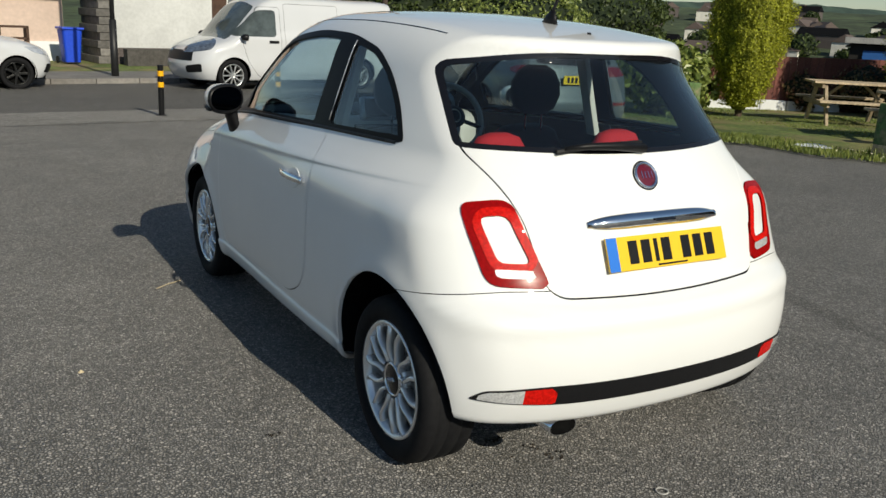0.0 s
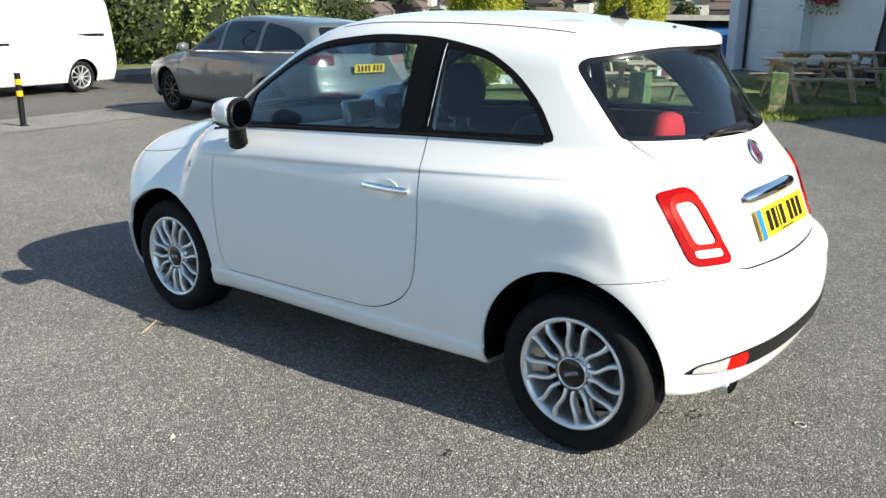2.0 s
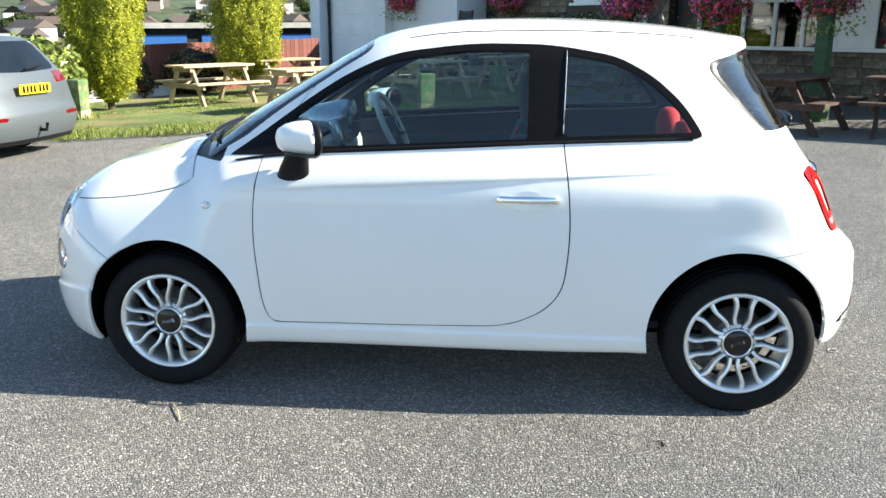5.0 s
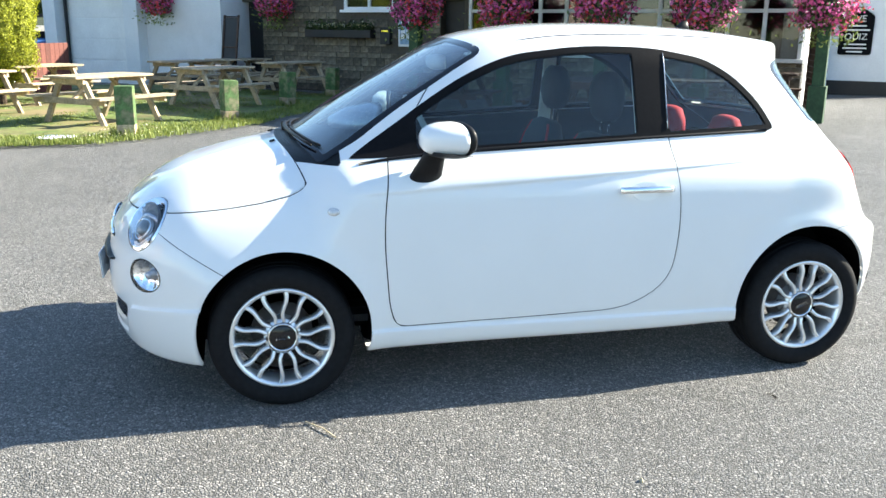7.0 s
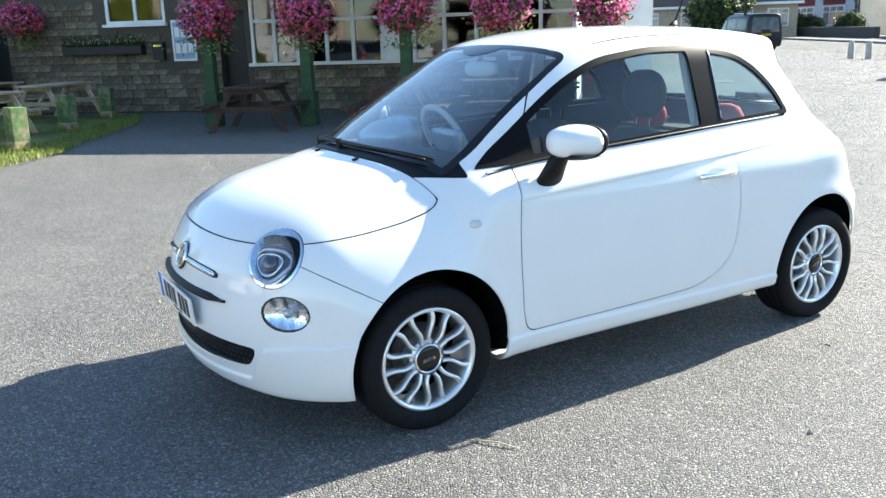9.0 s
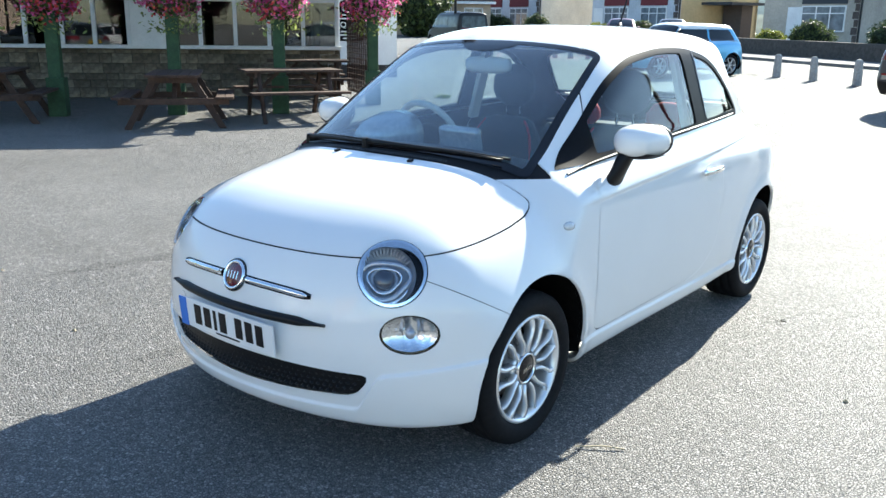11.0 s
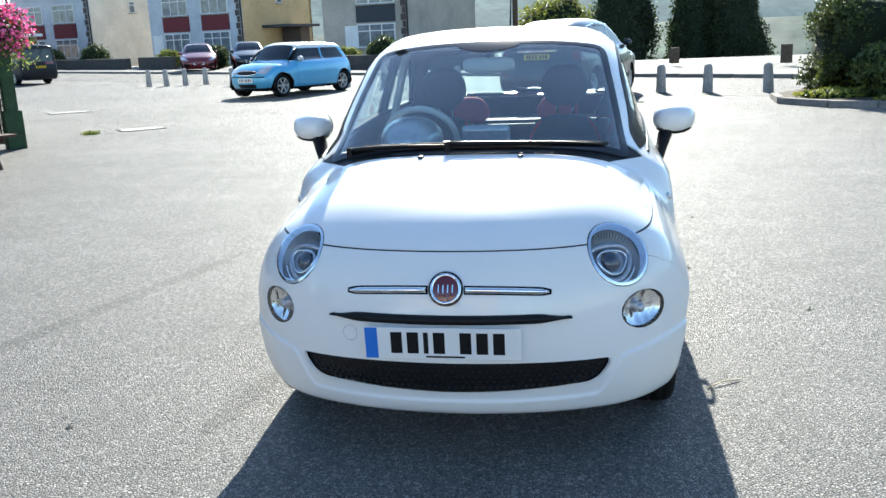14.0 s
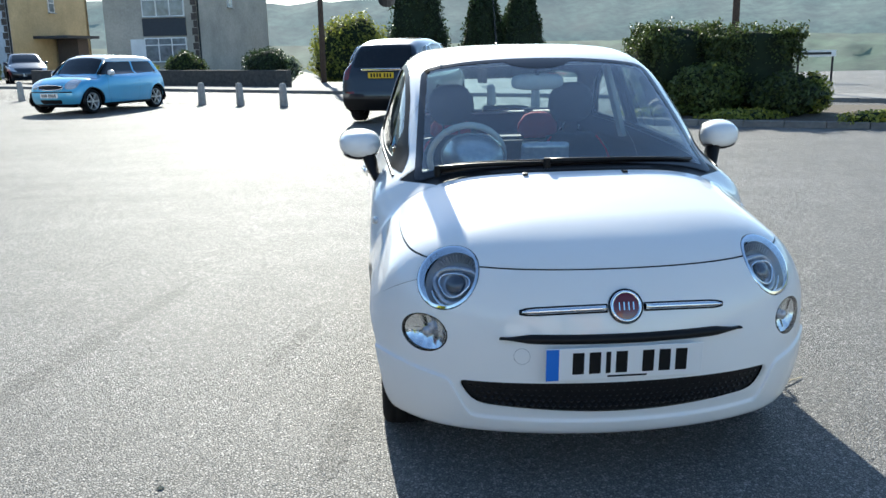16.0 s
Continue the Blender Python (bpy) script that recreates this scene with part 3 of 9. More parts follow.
    lamps = list(halves("headlamp", hring, BLACK_GLOSS, -0.003, 0.05, "round projector headlamp behind a clear lens"))
    for o, par in zip(halves("chrome_ring", chrome_ring, CHROME, 0.001, 0.03), lamps):
        o.parent = par
    for o, par in zip(halves("lens", inner, LENS, 0.003, 0), lamps):
        o.parent, o.visible_shadow = par, False
    fin, fring = sk.split(fog, ball((0.640, 1.655, 0.534), 0.094, 1.0, 1.5))
    fogs = list(halves("fog_lamp", fring, BLACK_GLOSS, -0.001, 0.05, "oval clear fog lamp"))
    for o, par in zip(halves("lens", fin, LENS, 0.002, 0), fogs):
        o.parent, o.visible_shadow = par, False
    return car, sk, lamps, fogs


hatch, hatch_skin, head_lamps, fog_lamps = build_hatchback()

# wheels: rim with seven pairs of curved spokes, tyre, cap, disc
def s_spoke(sign):
    """One curved spoke of a pair, as a bar with a crowned section; outwards is +x."""
    vs, fs = [], []
    n = 12
    for i in range(n + 1):
        t = i / n
        r = 0.062 + (0.192 - 0.062) * t
        off = sign * (0.017 + 0.026 * t - 0.0075 * math.sin(2 * math.pi * t))
        w = 0.0060 * (1 + 0.3 * t)
        x = 0.030 + 0.012 * math.sin(math.pi * t * 0.9)
        for dx, dw in ((-0.030, 1.5), (0.0, 1.15), (0.006, 0.6), (0.006, -0.6), (0.0, -1.15), (-0.030, -1.5)):
            vs.append((x + dx, off + dw * w, r))
    for i in range(n):
        for k in range(6):
            l = (k + 1) % 6
            fs.append((i * 6 + k, i * 6 + l, i * 6 + 6 + l, i * 6 + 6 + k))
    return vs, fs


def wheel_meshes():
    vs, fs = lathe([(0.188, -0.10), (0.180, 0.012), (0.186, 0.036), (0.194, 0.046), (0.203, 0.047), (0.206, 0.040), (0.206, -0.10)], 64)
    hub = lathe([(0.0, 0.020), (0.070, 0.020), (0.074, 0.012), (0.074, -0.06)], 40)
    k = len(vs)
    vs += hub[0]
    fs += [tuple(i + k for i in f) for f in hub[1]]
    rim = mesh_of("rim", vs, fs, ALLOY, True)
    sp = []
    for sgn in (-1, 1):
        sp.append(mesh_of("spoke", *s_spoke(sgn), ALLOY, True))
    tyre = mesh_of("tyre", *lathe([(0.200, -0.16), (0.204, 0.030), (0.210, 0.046), (0.228, 0.056), (0.252, 0.058), (0.272, 0.050), (0.283, 0.036), (0.287, 0.015), (0.284, 0.011), (0.2885, 0.008),
                                   (0.289, -0.028), (0.284, -0.031), (0.284, -0.037), (0.289, -0.040), (0.289, -0.080), (0.284, -0.083), (0.284, -0.089), (0.289, -0.092), (0.286, -0.13), (0.26, -0.15), (0.2, -0.16)], 72), RUBBER, True)
    cap = mesh_of("hub_cap", *lathe([(0.0, 0.036), (0.045, 0.034), (0.052, 0.030)], 36), BLACK_GLOSS, True)
    ring = mesh_of("cap_ring", *lathe([(0.051, 0.028), (0.053, 0.035), (0.057, 0.035), (0.060, 0.026)], 36), CHROME, True)
    disc = mesh_of("brake_disc", *lathe([(0.05, -0.045), (0.122, -0.045), (0.122, -0.06)], 36), mat("brake_iron", (0.07, 0.06, 0.055), 0.55, 0.5, grain=0.2), True)
    return rim, sp, tyre, cap, ring, disc


RIM, SPOKES, TYRE, CAP, CAPRING, DISC = wheel_meshes()
LOGO = mesh_of("cap_mark", *tube([(0.038, -0.026 + 0.0052 * i, 0.007 * (1 if i % 2 else -1)) for i in range(11)], 0.0016, 6), CHROME)


def put_wheel(parent, x, y, z, turn, rot, scale=1.0, logo=True):
    w = new("wheel", RIM)
    w.matrix_basis = pose(x, y, z, 0, 0, turn) @ pose(0, 0, 0, rot, 0, 0) @ Matrix.Scale(scale, 4)
    w.parent = parent
    for nm, me in (("tyre", TYRE), ("hub_cap", CAP), ("cap_ring", CAPRING), ("brake_disc", DISC)) + ((("cap_mark", LOGO),) if logo else ()):
        o = new(nm, me)
        o.parent = w
    for i in range(7):
        for me in SPOKES:
            o = new("spoke", me)
            o.matrix_basis = pose(0, 0, 0, 360 / 7 * i, 0, 0)
            o.parent = w
    return w


for x, y, z, turn, rot in ((-0.735, 1.15, 0.2875, 180, 8), (-0.735, -1.15, 0.2875, 180, 21), (0.735, 1.15, 0.2875, 0, 3), (0.735, -1.15, 0.2875, 0, 30)):
    put_wheel(hatch, x, y, z, turn, rot)
for sx in (-1, 1):
    for yy, zz in ((1.14, 0.308), (-1.136, 0.322)):
        v, f = [], []
        for k in range(25):
            a = math.pi * ((-0.12 + 1.22 * k / 24) if yy > 0 else (-0.1 + 1.08 * k / 24))
            cy, cz = yy + 0.341 * math.cos(a), zz + 0.341 * math.sin(a)
            xs = np.linspace(0.5, 0.9, 201)
            reach = xs[hatch_skin.shape(xs, np.full(201, cy), np.full(201, cz)) < 0]
            v += [(sx * 0.44, yy + 0.35 * math.cos(a), zz + 0.35 * math.sin(a)), (sx * ((reach.max() if len(reach) else 0.6) - 0.016), cy, cz)]
        for k in range(24):
            f.append((2 * k, 2 * k + 1, 2 * k + 3, 2 * k + 2))
        c = len(v)
        v.append((sx * 0.44, yy, zz))
        f += [(2 * k, 2 * k + 2, c) for k in range(24)]
        part("wheelhouse", (v, f), SHADE_BLACK, hatch)


def on_skin(p, lift=0.0):
    """The nearest place on the car's surface to p, and the surface's normal there."""
    q = hatch_skin.onto(np.array([p], float))
    n = hatch_skin.normals(q)[0]
    return Vector(q[0]) + Vector(n) * lift, Vector(n)


def facing(p, n, up=Vector((0, 0, 1))):
    """A frame at p with z along n and y as near upright as can be."""
    z = n.normalized()
    x = up.cross(z).normalized()
    y = z.cross(x)
    return Matrix(((x.x, y.x, z.x, p.x), (x.y, y.y, z.y, p.y), (x.z, y.z, z.z, p.z), (0, 0, 0, 1)))


def loft_blob(rows, seg=20):
    """A closed form through oval rings (centre, half width, half height) with directions u, v: verts and faces."""
    vs, fs = [], []
    for c, u, v, p in rows:
        for k in range(seg):
            a = 2 * math.pi * k / seg
            ca, sa = math.cos(a), math.sin(a)
            q = Vector(c) + Vector(u) * (math.copysign(abs(ca)**p, ca)) + Vector(v) * (math.copysign(abs(sa)**p, sa))
            vs.append(q)
    n = len(rows)
    for i in range(n - 1):
        for k in range(seg):
            l = (k + 1) % seg
            fs.append((i * seg + k, i * seg + l, (i + 1) * seg + l, (i + 1) * seg + k))
    fs += [tuple(range(seg))[::-1], tuple((n - 1) * seg + k for k in range(seg))]
    return vs, fs


# inside the headlamps: dark bowl, light-guide loop, projector, ribs over it, indicator arc; s mirrors left and right
def lamp_loop(r, squash, n=48):
    """A rounded, three-cornered loop."""
    out = []
    for k in range(n):
        a = 2 * math.pi * k / n
        q = r * (1 + 0.10 * math.cos(3 * (a - math.pi / 6)) * 1.0 + 0.05 * math.cos(a - 0.9))
        out.append((q * math.cos(a) * 1.06, q * math.sin(a) * squash))
    return out


for par in head_lamps:
    s = 1 if par.data.vertices[0].co.x > 0 else -1
    p, n = on_skin((s * 0.556, 1.690, 0.722))
    M = facing(p, n)
    part("bowl", lathe([(0.103, -0.016), (0.094, -0.034), (0.070, -0.046), (0.0, -0.05)], 48, "z"), LAMP_GREY, par, "dark lamp bowl", smooth=True, m=M)
    part("light_guide", tube([(s * x, y - 0.008, -0.020 - 0.06 * (x * x + y * y) / 0.02) for x, y in lamp_loop(0.076, 0.80)], 0.0095, 10, True), RIM_GREY, par, "pale light-guide loop", smooth=True, m=M)
    part("inner_rim", tube([(s * x, y - 0.010, -0.020) for x, y in lamp_loop(0.051, 0.80)], 0.0035, 8, True), CHROME, par, smooth=True, m=M)
    part("projector_lens", lathe([(0.036, -0.05), (0.036, -0.028), (0.031, -0.015), (0.020, -0.007), (0.0, -0.004)], 36, "z"), PROJECTOR, par, "dark glass projector lens", smooth=True, m=M @ Matrix.Translation((s * 0.004, -0.006, 0)))
    part("lens_collar", lathe([(0.036, -0.03), (0.043, -0.022), (0.046, -0.04)], 36, "z"), RIM_GREY, par, smooth=True, m=M @ Matrix.Translation((s * 0.004, -0.006, 0)))
    for k in range(15):
        a = radians(38 + 104 * k / 14)
        c, sn = math.cos(a), math.sin(a)
        part("rib", beam(bmesh.new(), (0.075 * c, 0.075 * sn, -0.030), (0.097 * c, 0.097 * sn, -0.021), 0.0045, 0.004, 0), LAMP_RIB, par, m=M)
    part("indicator_arc", tube([(0.086 * math.cos(a), 0.086 * math.sin(a), -0.026) for a in np.linspace(radians(205), radians(335), 18)], 0.0045, 8), REFLECTOR, par, smooth=True, m=M)
for par in fog_lamps:
    s = 1 if par.data.vertices[0].co.x > 0 else -1
    p, n = on_skin((s * 0.658, 1.673, 0.534))
    M = facing(p, n)
    v, f = [], []
    for i in range(13):
        r = i / 12
        for k in range(60):
            a = 2 * math.pi * k / 60
            x, y = 0.096 * r * math.cos(a), 0.064 * r * math.sin(a)
            fold = abs(((x / 0.022) % 2) - 1) * (0.007 if y > 0.006 else 0.004)
            v.append((x, y, -0.042 + 0.026 * r * r + fold * (1 - r**4)))
    for i in range(12):
        for k in range(60):
            l = (k + 1) % 60
            f.append((i * 60 + k, i * 60 + l, i * 60 + 60 + l, i * 60 + 60 + k))
    part("reflector", (v, f), REFLECTOR, par, "folded bright reflector", m=M)
    part("bulb_cover", loft_blob([((0, 0, -0.04), (0.018, 0, 0), (0, 0.018, 0), 1), ((0, 0, -0.02), (0.017, 0, 0), (0, 0.017, 0), 1), ((0, 0, -0.013), (0.009, 0, 0), (0, 0.009, 0), 1)], 20), RIM_GREY, par, smooth=True, m=M)

# door mirrors: black foot, white shell, mirror glass
for s in (-1, 1):
    toe = -0.48 if s < 0 else -0.2

    def ring(y, w, h, dz=0.0, k=1.0):
        return ((s * (0.845 + 0.03 * (0.60 - y)), y, 1.068 + dz), (s * w * k, toe * w * (0.618 - y) / 0.156, 0), (0, 0, h * k), 0.85)
    prof = [(0.618, 0.022, 0.020), (0.606, 0.052, 0.040), (0.582, 0.076, 0.054), (0.545, 0.090, 0.063), (0.500, 0.095, 0.067), (0.472, 0.094, 0.065)]
    sh = part("door_mirror", loft_blob([ring(*q) for q in prof], 28), PAINT, hatch, "rounded white door mirror on a black foot", smooth=True)
    v, f = loft_blob([ring(y, w, h, -0.006, 1.012) for y, w, h in prof[2:]], 28)
    v = [Vector((p.x, p.y, min(p.z, 1.018 + 0.10 * (p.y - 0.48)))) for p in v]
    part("mirror_skirt", (v, f), BLACK_PLASTIC, sh, smooth=True)
    part("mirror_rim", loft_blob([ring(0.484, 0.0956, 0.0675), ring(0.468, 0.0952, 0.0664), ring(0.4605, 0.090, 0.061)], 28), BLACK_PLASTIC, sh, smooth=True)
    part("mirror_glass", loft_blob([ring(0.462, 0.085, 0.056), ring(0.458, 0.084, 0.055)], 28), MIRROR_GLASS, sh)
    foot = [((s * 0.752, 0.595, 0.890), (0.016, 0, 0), (0, 0.062, 0), 1.0), ((s * 0.775, 0.585, 0.905), (0.022, 0, 0.01), (0, 0.066, 0), 1.0),
            ((s * 0.790, 0.572, 0.950), (0.026, 0, 0), (0, 0.058, 0), 1.0), ((s * 0.805, 0.555, 1.000), (0.032, 0, 0), (0, 0.045, 0), 1.0), ((s * 0.815, 0.55, 1.03), (0.03, 0, 0), (0, 0.04, 0), 1.0)]
    part("mirror_foot", loft_blob(foot, 20), BLACK_PLASTIC, sh, smooth=True)

# door handles in their dishes, side repeaters
for s in (-1, 1):
    p, n = on_skin((s * 0.82, -0.333, 0.838))
    M = facing(p, n)
    v, f = loft_blob([((0, 0, -0.02), (0.062, 0, 0), (0, 0.040, 0), 1.0), ((0, 0, 0.0015), (0.062, 0, 0), (0, 0.040, 0), 1.0)], 28)
    dish = part("handle_dish", (v, f), PAINT, hatch, "recess behind the door handle", m=M)
    rows = [((x, 0.006, 0.016 + 0.016 * (1 - (x / 0.118)**2)), (0, 0, 0.006 + 0.001 * (1 - (x / 0.118)**2)), (0, 0.0135, 0), 0.9) for x in np.linspace(-0.118, 0.118, 13)]
    h = part("door_handle", loft_blob(rows, 14), CHROME, hatch, "chrome door handle", smooth=True, m=M)
    for x in (-0.095, 0.095):
        part("handle_foot", box(x, 0.006, 0.008, 0.03, 0.02, 0.03, bevel=0.004), CHROME, h)
    p, n = on_skin((s * 0.78, 0.935, 0.786))
    part("side_repeater", loft_blob([((0, 0, -0.01), (0.024, 0, 0), (0, 0.016, 0), 1), ((0, 0, 0.004), (0.024, 0, 0), (0, 0.016, 0), 1), ((0, 0, 0.008), (0.015, 0, 0), (0, 0.009, 0), 1)], 20), LAMP_CLEAR, hatch, "small clear side repeater", smooth=True, m=facing(p, n))


# round badges: chrome ring and dark red disc
def badge(y, z, r):
    p, n = on_skin((0, y, z))
    M = facing(p, n)
    ring = part("badge", lathe([(r, -0.006), (r * 1.02, 0.004), (r * 0.93, 0.011), (r * 0.82, 0.006)], 40, "z"), CHROME, hatch, "round red badge in a chrome ring", smooth=True, m=M)
    part("badge_disc", lathe([(r * 0.84, 0.004), (r * 0.5, 0.008), (0, 0.009)], 40, "z"), BADGE_RED, ring, smooth=True)
    for k in range(4):
        part("badge_bar", box((k - 1.5) * r * 0.3, 0, 0.0095, r * 0.06, r * 0.5, 0.003), CHROME, ring)
    for t in (-1, 1):
        part("badge_rim", lathe([(r * 1.12, -0.004), (r * 1.12, 0.002), (r * 1.0, 0.003)], 40, "z"), BLACK_GLOSS, ring) if t > 0 else None


badge(1.86, 0.655, 0.052)
badge(-1.46, 1.012, 0.047)


# slim forms that follow the skin: chrome whiskers, black bar, tailgate handle
def skin_bar(name, pts, widths, thick, m, label, parent=None):
    v, f = [], []
    n = len(pts)
    P = [on_skin(p) for p in pts]
    prof = [(-1.0, -0.4), (-0.85, 0.55), (-0.3, 1.0), (0.3, 1.0), (0.85, 0.55), (1.0, -0.4)]
    for i in range(n):
        c, nn = P[i]
        d = (P[min(i + 1, n - 1)][0] - P[max(i - 1, 0)][0]).normalized()
        up = nn.cross(d).normalized()
        th = thick[i] if isinstance(thick, (list, tuple)) else thick
        for a, b in prof:
            v.append(c + up * (a * widths[i]) + nn * (b * th))
    k = len(prof)
    for i in range(n - 1):
        for j in range(k - 1):
            f.append((i * k + j, i * k + j + 1, (i + 1) * k + j + 1, (i + 1) * k + j))
    f += [tuple(range(k)), tuple((n - 1) * k + j for j in range(k))[::-1]]
    return part(name, (v, f), m, parent or hatch, label, smooth=True)


for s in (-1, 1):
    xs = np.linspace(0.066, 0.345, 12)
    w = [0.0105 * min(1, (0.352 - x) / 0.05 + 0.25) for x in xs]
    wh = skin_bar("chrome_whisker", [(s * x, 1.85, 0.647) for x in xs], w, 0.011, CHROME, "slim chrome bar beside the badge")
    skin_bar("whisker_surround", [(s * x, 1.85, 0.647) for x in np.linspace(0.06, 0.356, 12)], [q + 0.005 for q in w], 0.003, BLACK_GLOSS, "", wh)
xs = np.linspace(-0.435, 0.435, 33)
skin_bar("black_bar", [(x, 1.88, 0.551 + 0.008 * (abs(x) / 0.43)**2) for x in xs], [0.005 + 0.012 * min(1.0, max(0, (0.40 - abs(x)) / 0.08)) for x in xs], 0.020, BLACK_PLASTIC, "black moulding above the number plate")
xs = np.linspace(-0.285, 0.285, 23)
hb = skin_bar("tailgate_handle", [(x, -1.52, 0.875) for x in xs], [0.030 * (1 - 0.62 * (abs(x) / 0.285)**5) for x in xs], [0.006 + 0.030 * (1 - (abs(x) / 0.285)**4) for x in xs], CHROME, "broad chrome tailgate handle")
p, n = on_skin((0, -1.52, 0.865), 0.039)
part("keyhole_slot", box(0, 0, 0, 0.09, 0.012, 0.004, facing(p, n), 0.002), BLACK_GLOSS, hb)


# number plates, their characters as plain bars
def number_plate(c, n, base, bar_rows):
    M = facing(c, n)
    pl = part("number_plate", box(0, 0, 0, 0.52, 0.111, 0.006, bevel=0.002), base, hatch, "number plate with dark characters", m=M)
    part("blue_band", box(-0.238, 0, 0.0035, 0.042, 0.109, 0.002), PLATE_BLUE, pl)
    xs = -0.175
    for k in range(7):
        if k == 4:
            xs += 0.033
        w = 0.022 if k == 2 else 0.044
        part("character_bar", box(xs + w / 2, 0.002, 0.0035, w - 0.006, 0.075, 0.002), BLACK_PLASTIC, pl)
        xs += w + 0.011
    part("maker_bar", box(0.01, -0.047, 0.0035, 0.13, 0.006, 0.002), BLACK_PLASTIC, pl)


p, n = on_skin((0, 1.88, 0.478), 0.008)
number_plate(Vector((0.012, p.y + 0.004, 0.476)), Vector((0, 1, -0.08)), PLATE_WHITE, 1)
p, n = on_skin((0, -1.57, 0.782), 0.012)
number_plate(Vector((0.02, p.y + 0.004, 0.782)), Vector((0, -1, 0.42)), PLATE_YELLOW, 1)

# lower grille: rows of small lozenges
hv, hf = [], []
for r in range(6):
    for c in range(46):
        x = -0.52 + c * 0.0231 + (0.0115 if r % 2 else 0)
        z = 0.292 + r * 0.0185
        if abs(x) > 0.44 + (z - 0.285) * 0.8 or z < 0.292 + 0.1 * x * x or z > 0.388:
            continue
        q = len(hv)
        yy = 1.872 - 0.36 * x * x - 0.26 * x**4 - 0.02
        for dx, dz, dy in ((-0.010, 0, 0), (0, -0.008, 0), (0.010, 0, 0), (0, 0.008, 0), (0, 0, 0.009)):
            hv.append((x + dx, yy + dy, z + dz))
        hf += [(q, q + 1, q + 4), (q + 1, q + 2, q + 4), (q + 2, q + 3, q + 4), (q + 3, q, q + 4)]
tagged(part("grille_texture", (hv, hf), mat("grille_grey", (0.012, 0.012, 0.013), 0.35, spec=0.3), hatch), kind="stuff")
# bright seam between the door pillar and the quarter window
for s in (-1, 1):
    seam = [on_skin((s * 0.62, -0.452 - 0.012 * k / 9, 1.046 + 0.345 * k / 9), 0.004)[0] for k in range(10)]
    part("pillar_seam", tube(seam, 0.0022, 6), RIM_GREY, hatch, "thin bright seam beside the quarter window", smooth=True)
# tow cover with its fine joint
p, n = on_skin((0.34, 1.84, 0.49))
tow = part("tow_cover", lathe([(0.026, -0.004), (0.026, 0.0012), (0.0, 0.0016)], 28, "z"), PAINT, hatch, m=facing(p, n))
part("cover_joint", lathe([(0.0262, -0.002), (0.0262, 0.0010), (0.0272, 0.0006)], 28, "z"), RIM_GREY, tow)

# wipers, washer jets, rear wiper, aerial, exhaust
for x0, x1, up in ((-0.55, 0.10, 0.020), (-0.03, 0.54, 0.013)):
    base = lambda x: 1.084 - 0.26 * x * x
    arm = [on_skin((x, base(x) - 0.004, 1.02), up)[0] for x in np.linspace(x0 + 0.02, x1, 9)]
    wp = part("wiper", tube(arm, [0.005, 0.0055, 0.006, 0.007, 0.008, 0.009, 0.010, 0.011, 0.012], 8), BLACK_PLASTIC, hatch, "black windscreen wiper", smooth=True)
    blade = [on_skin((x, base(x) - 0.024, 1.03), 0.008)[0] for x in np.linspace(x0, x1 - 0.06, 11)]
    part("wiper_blade", tube(blade, 0.006, 6), BLACK_PLASTIC, wp, smooth=True)
    part("wiper_pivot", bm_cyl(bmesh.new(), arm[-1] - Vector((0, 0, 0.03)), arm[-1] + Vector((0, 0.004, 0.012)), 0.016, 0.013, 14), BLACK_PLASTIC, wp)
for s in (-1, 1):
    p, n = on_skin((s * 0.2, 1.152, 1.0), 0.002)
    part("washer_jet", box(0, 0, 0, 0.020, 0.024, 0.012, facing(p, n), 0.004), BLACK_PLASTIC, hatch)
# honeycomb strip along the scuttle
hc, hf = [], []
for c in range(64):
    for r in range(2):
        x = -0.33 + c * 0.0104 + r * 0.0052
        p, n = on_skin((x, 1.118 - 0.22 * x * x - 0.010 * r, 1.0), 0.001)
        if p.length > 3:
            continue
        k = len(hc)
        t2 = n.cross(Vector((1, 0, 0))).normalized()
        hc += [p + Vector((0.0032 * math.cos(a), 0, 0)) + t2 * (0.0036 * math.sin(a)) for a in np.linspace(0, 2 * math.pi, 6, endpoint=False)]
        hf.append(tuple(range(k, k + 6)))
part("scuttle_mesh", (hc, hf), mat("vent_grey", (0.12, 0.125, 0.135), 0.5), hatch, "pierced vent strip under the wipers")
a, na = on_skin((0.015, -1.41, 1.088), 0.012)
b, nb = on_skin((-0.30, -1.40, 1.105), 0.022)
rw_arm = part("rear_wiper", tube([a, a.lerp(b, 0.35) + nb * 0.018, a.lerp(b, 0.75) + nb * 0.015, b], [0.017, 0.015, 0.011, 0.007], 8), BLACK_PLASTIC, hatch, "black rear wiper", smooth=True)
pts = [on_skin((-0.33 + 0.34 * t, -1.40, 1.10 + 0.008 * t), 0.010)[0] for t in np.linspace(0, 1, 8)]
part("wiper_blade", tube(pts, 0.009, 6), BLACK_PLASTIC, rw_arm)
p, n = on_skin((0, -0.86, 1.50), 0.0)
aer = part("aerial", loft_blob([((0, p.y, p.z - 0.005), (0.020, 0, 0), (0, 0.045, 0), 1), ((0, p.y - 0.004, p.z + 0.02), (0.014, 0, 0), (0, 0.034, 0), 1), ((0, p.y - 0.016, p.z + 0.045), (0.007, 0, 0), (0, 0.013, 0), 1)], 16), BLACK_PLASTIC, hatch, "black roof aerial", smooth=True)
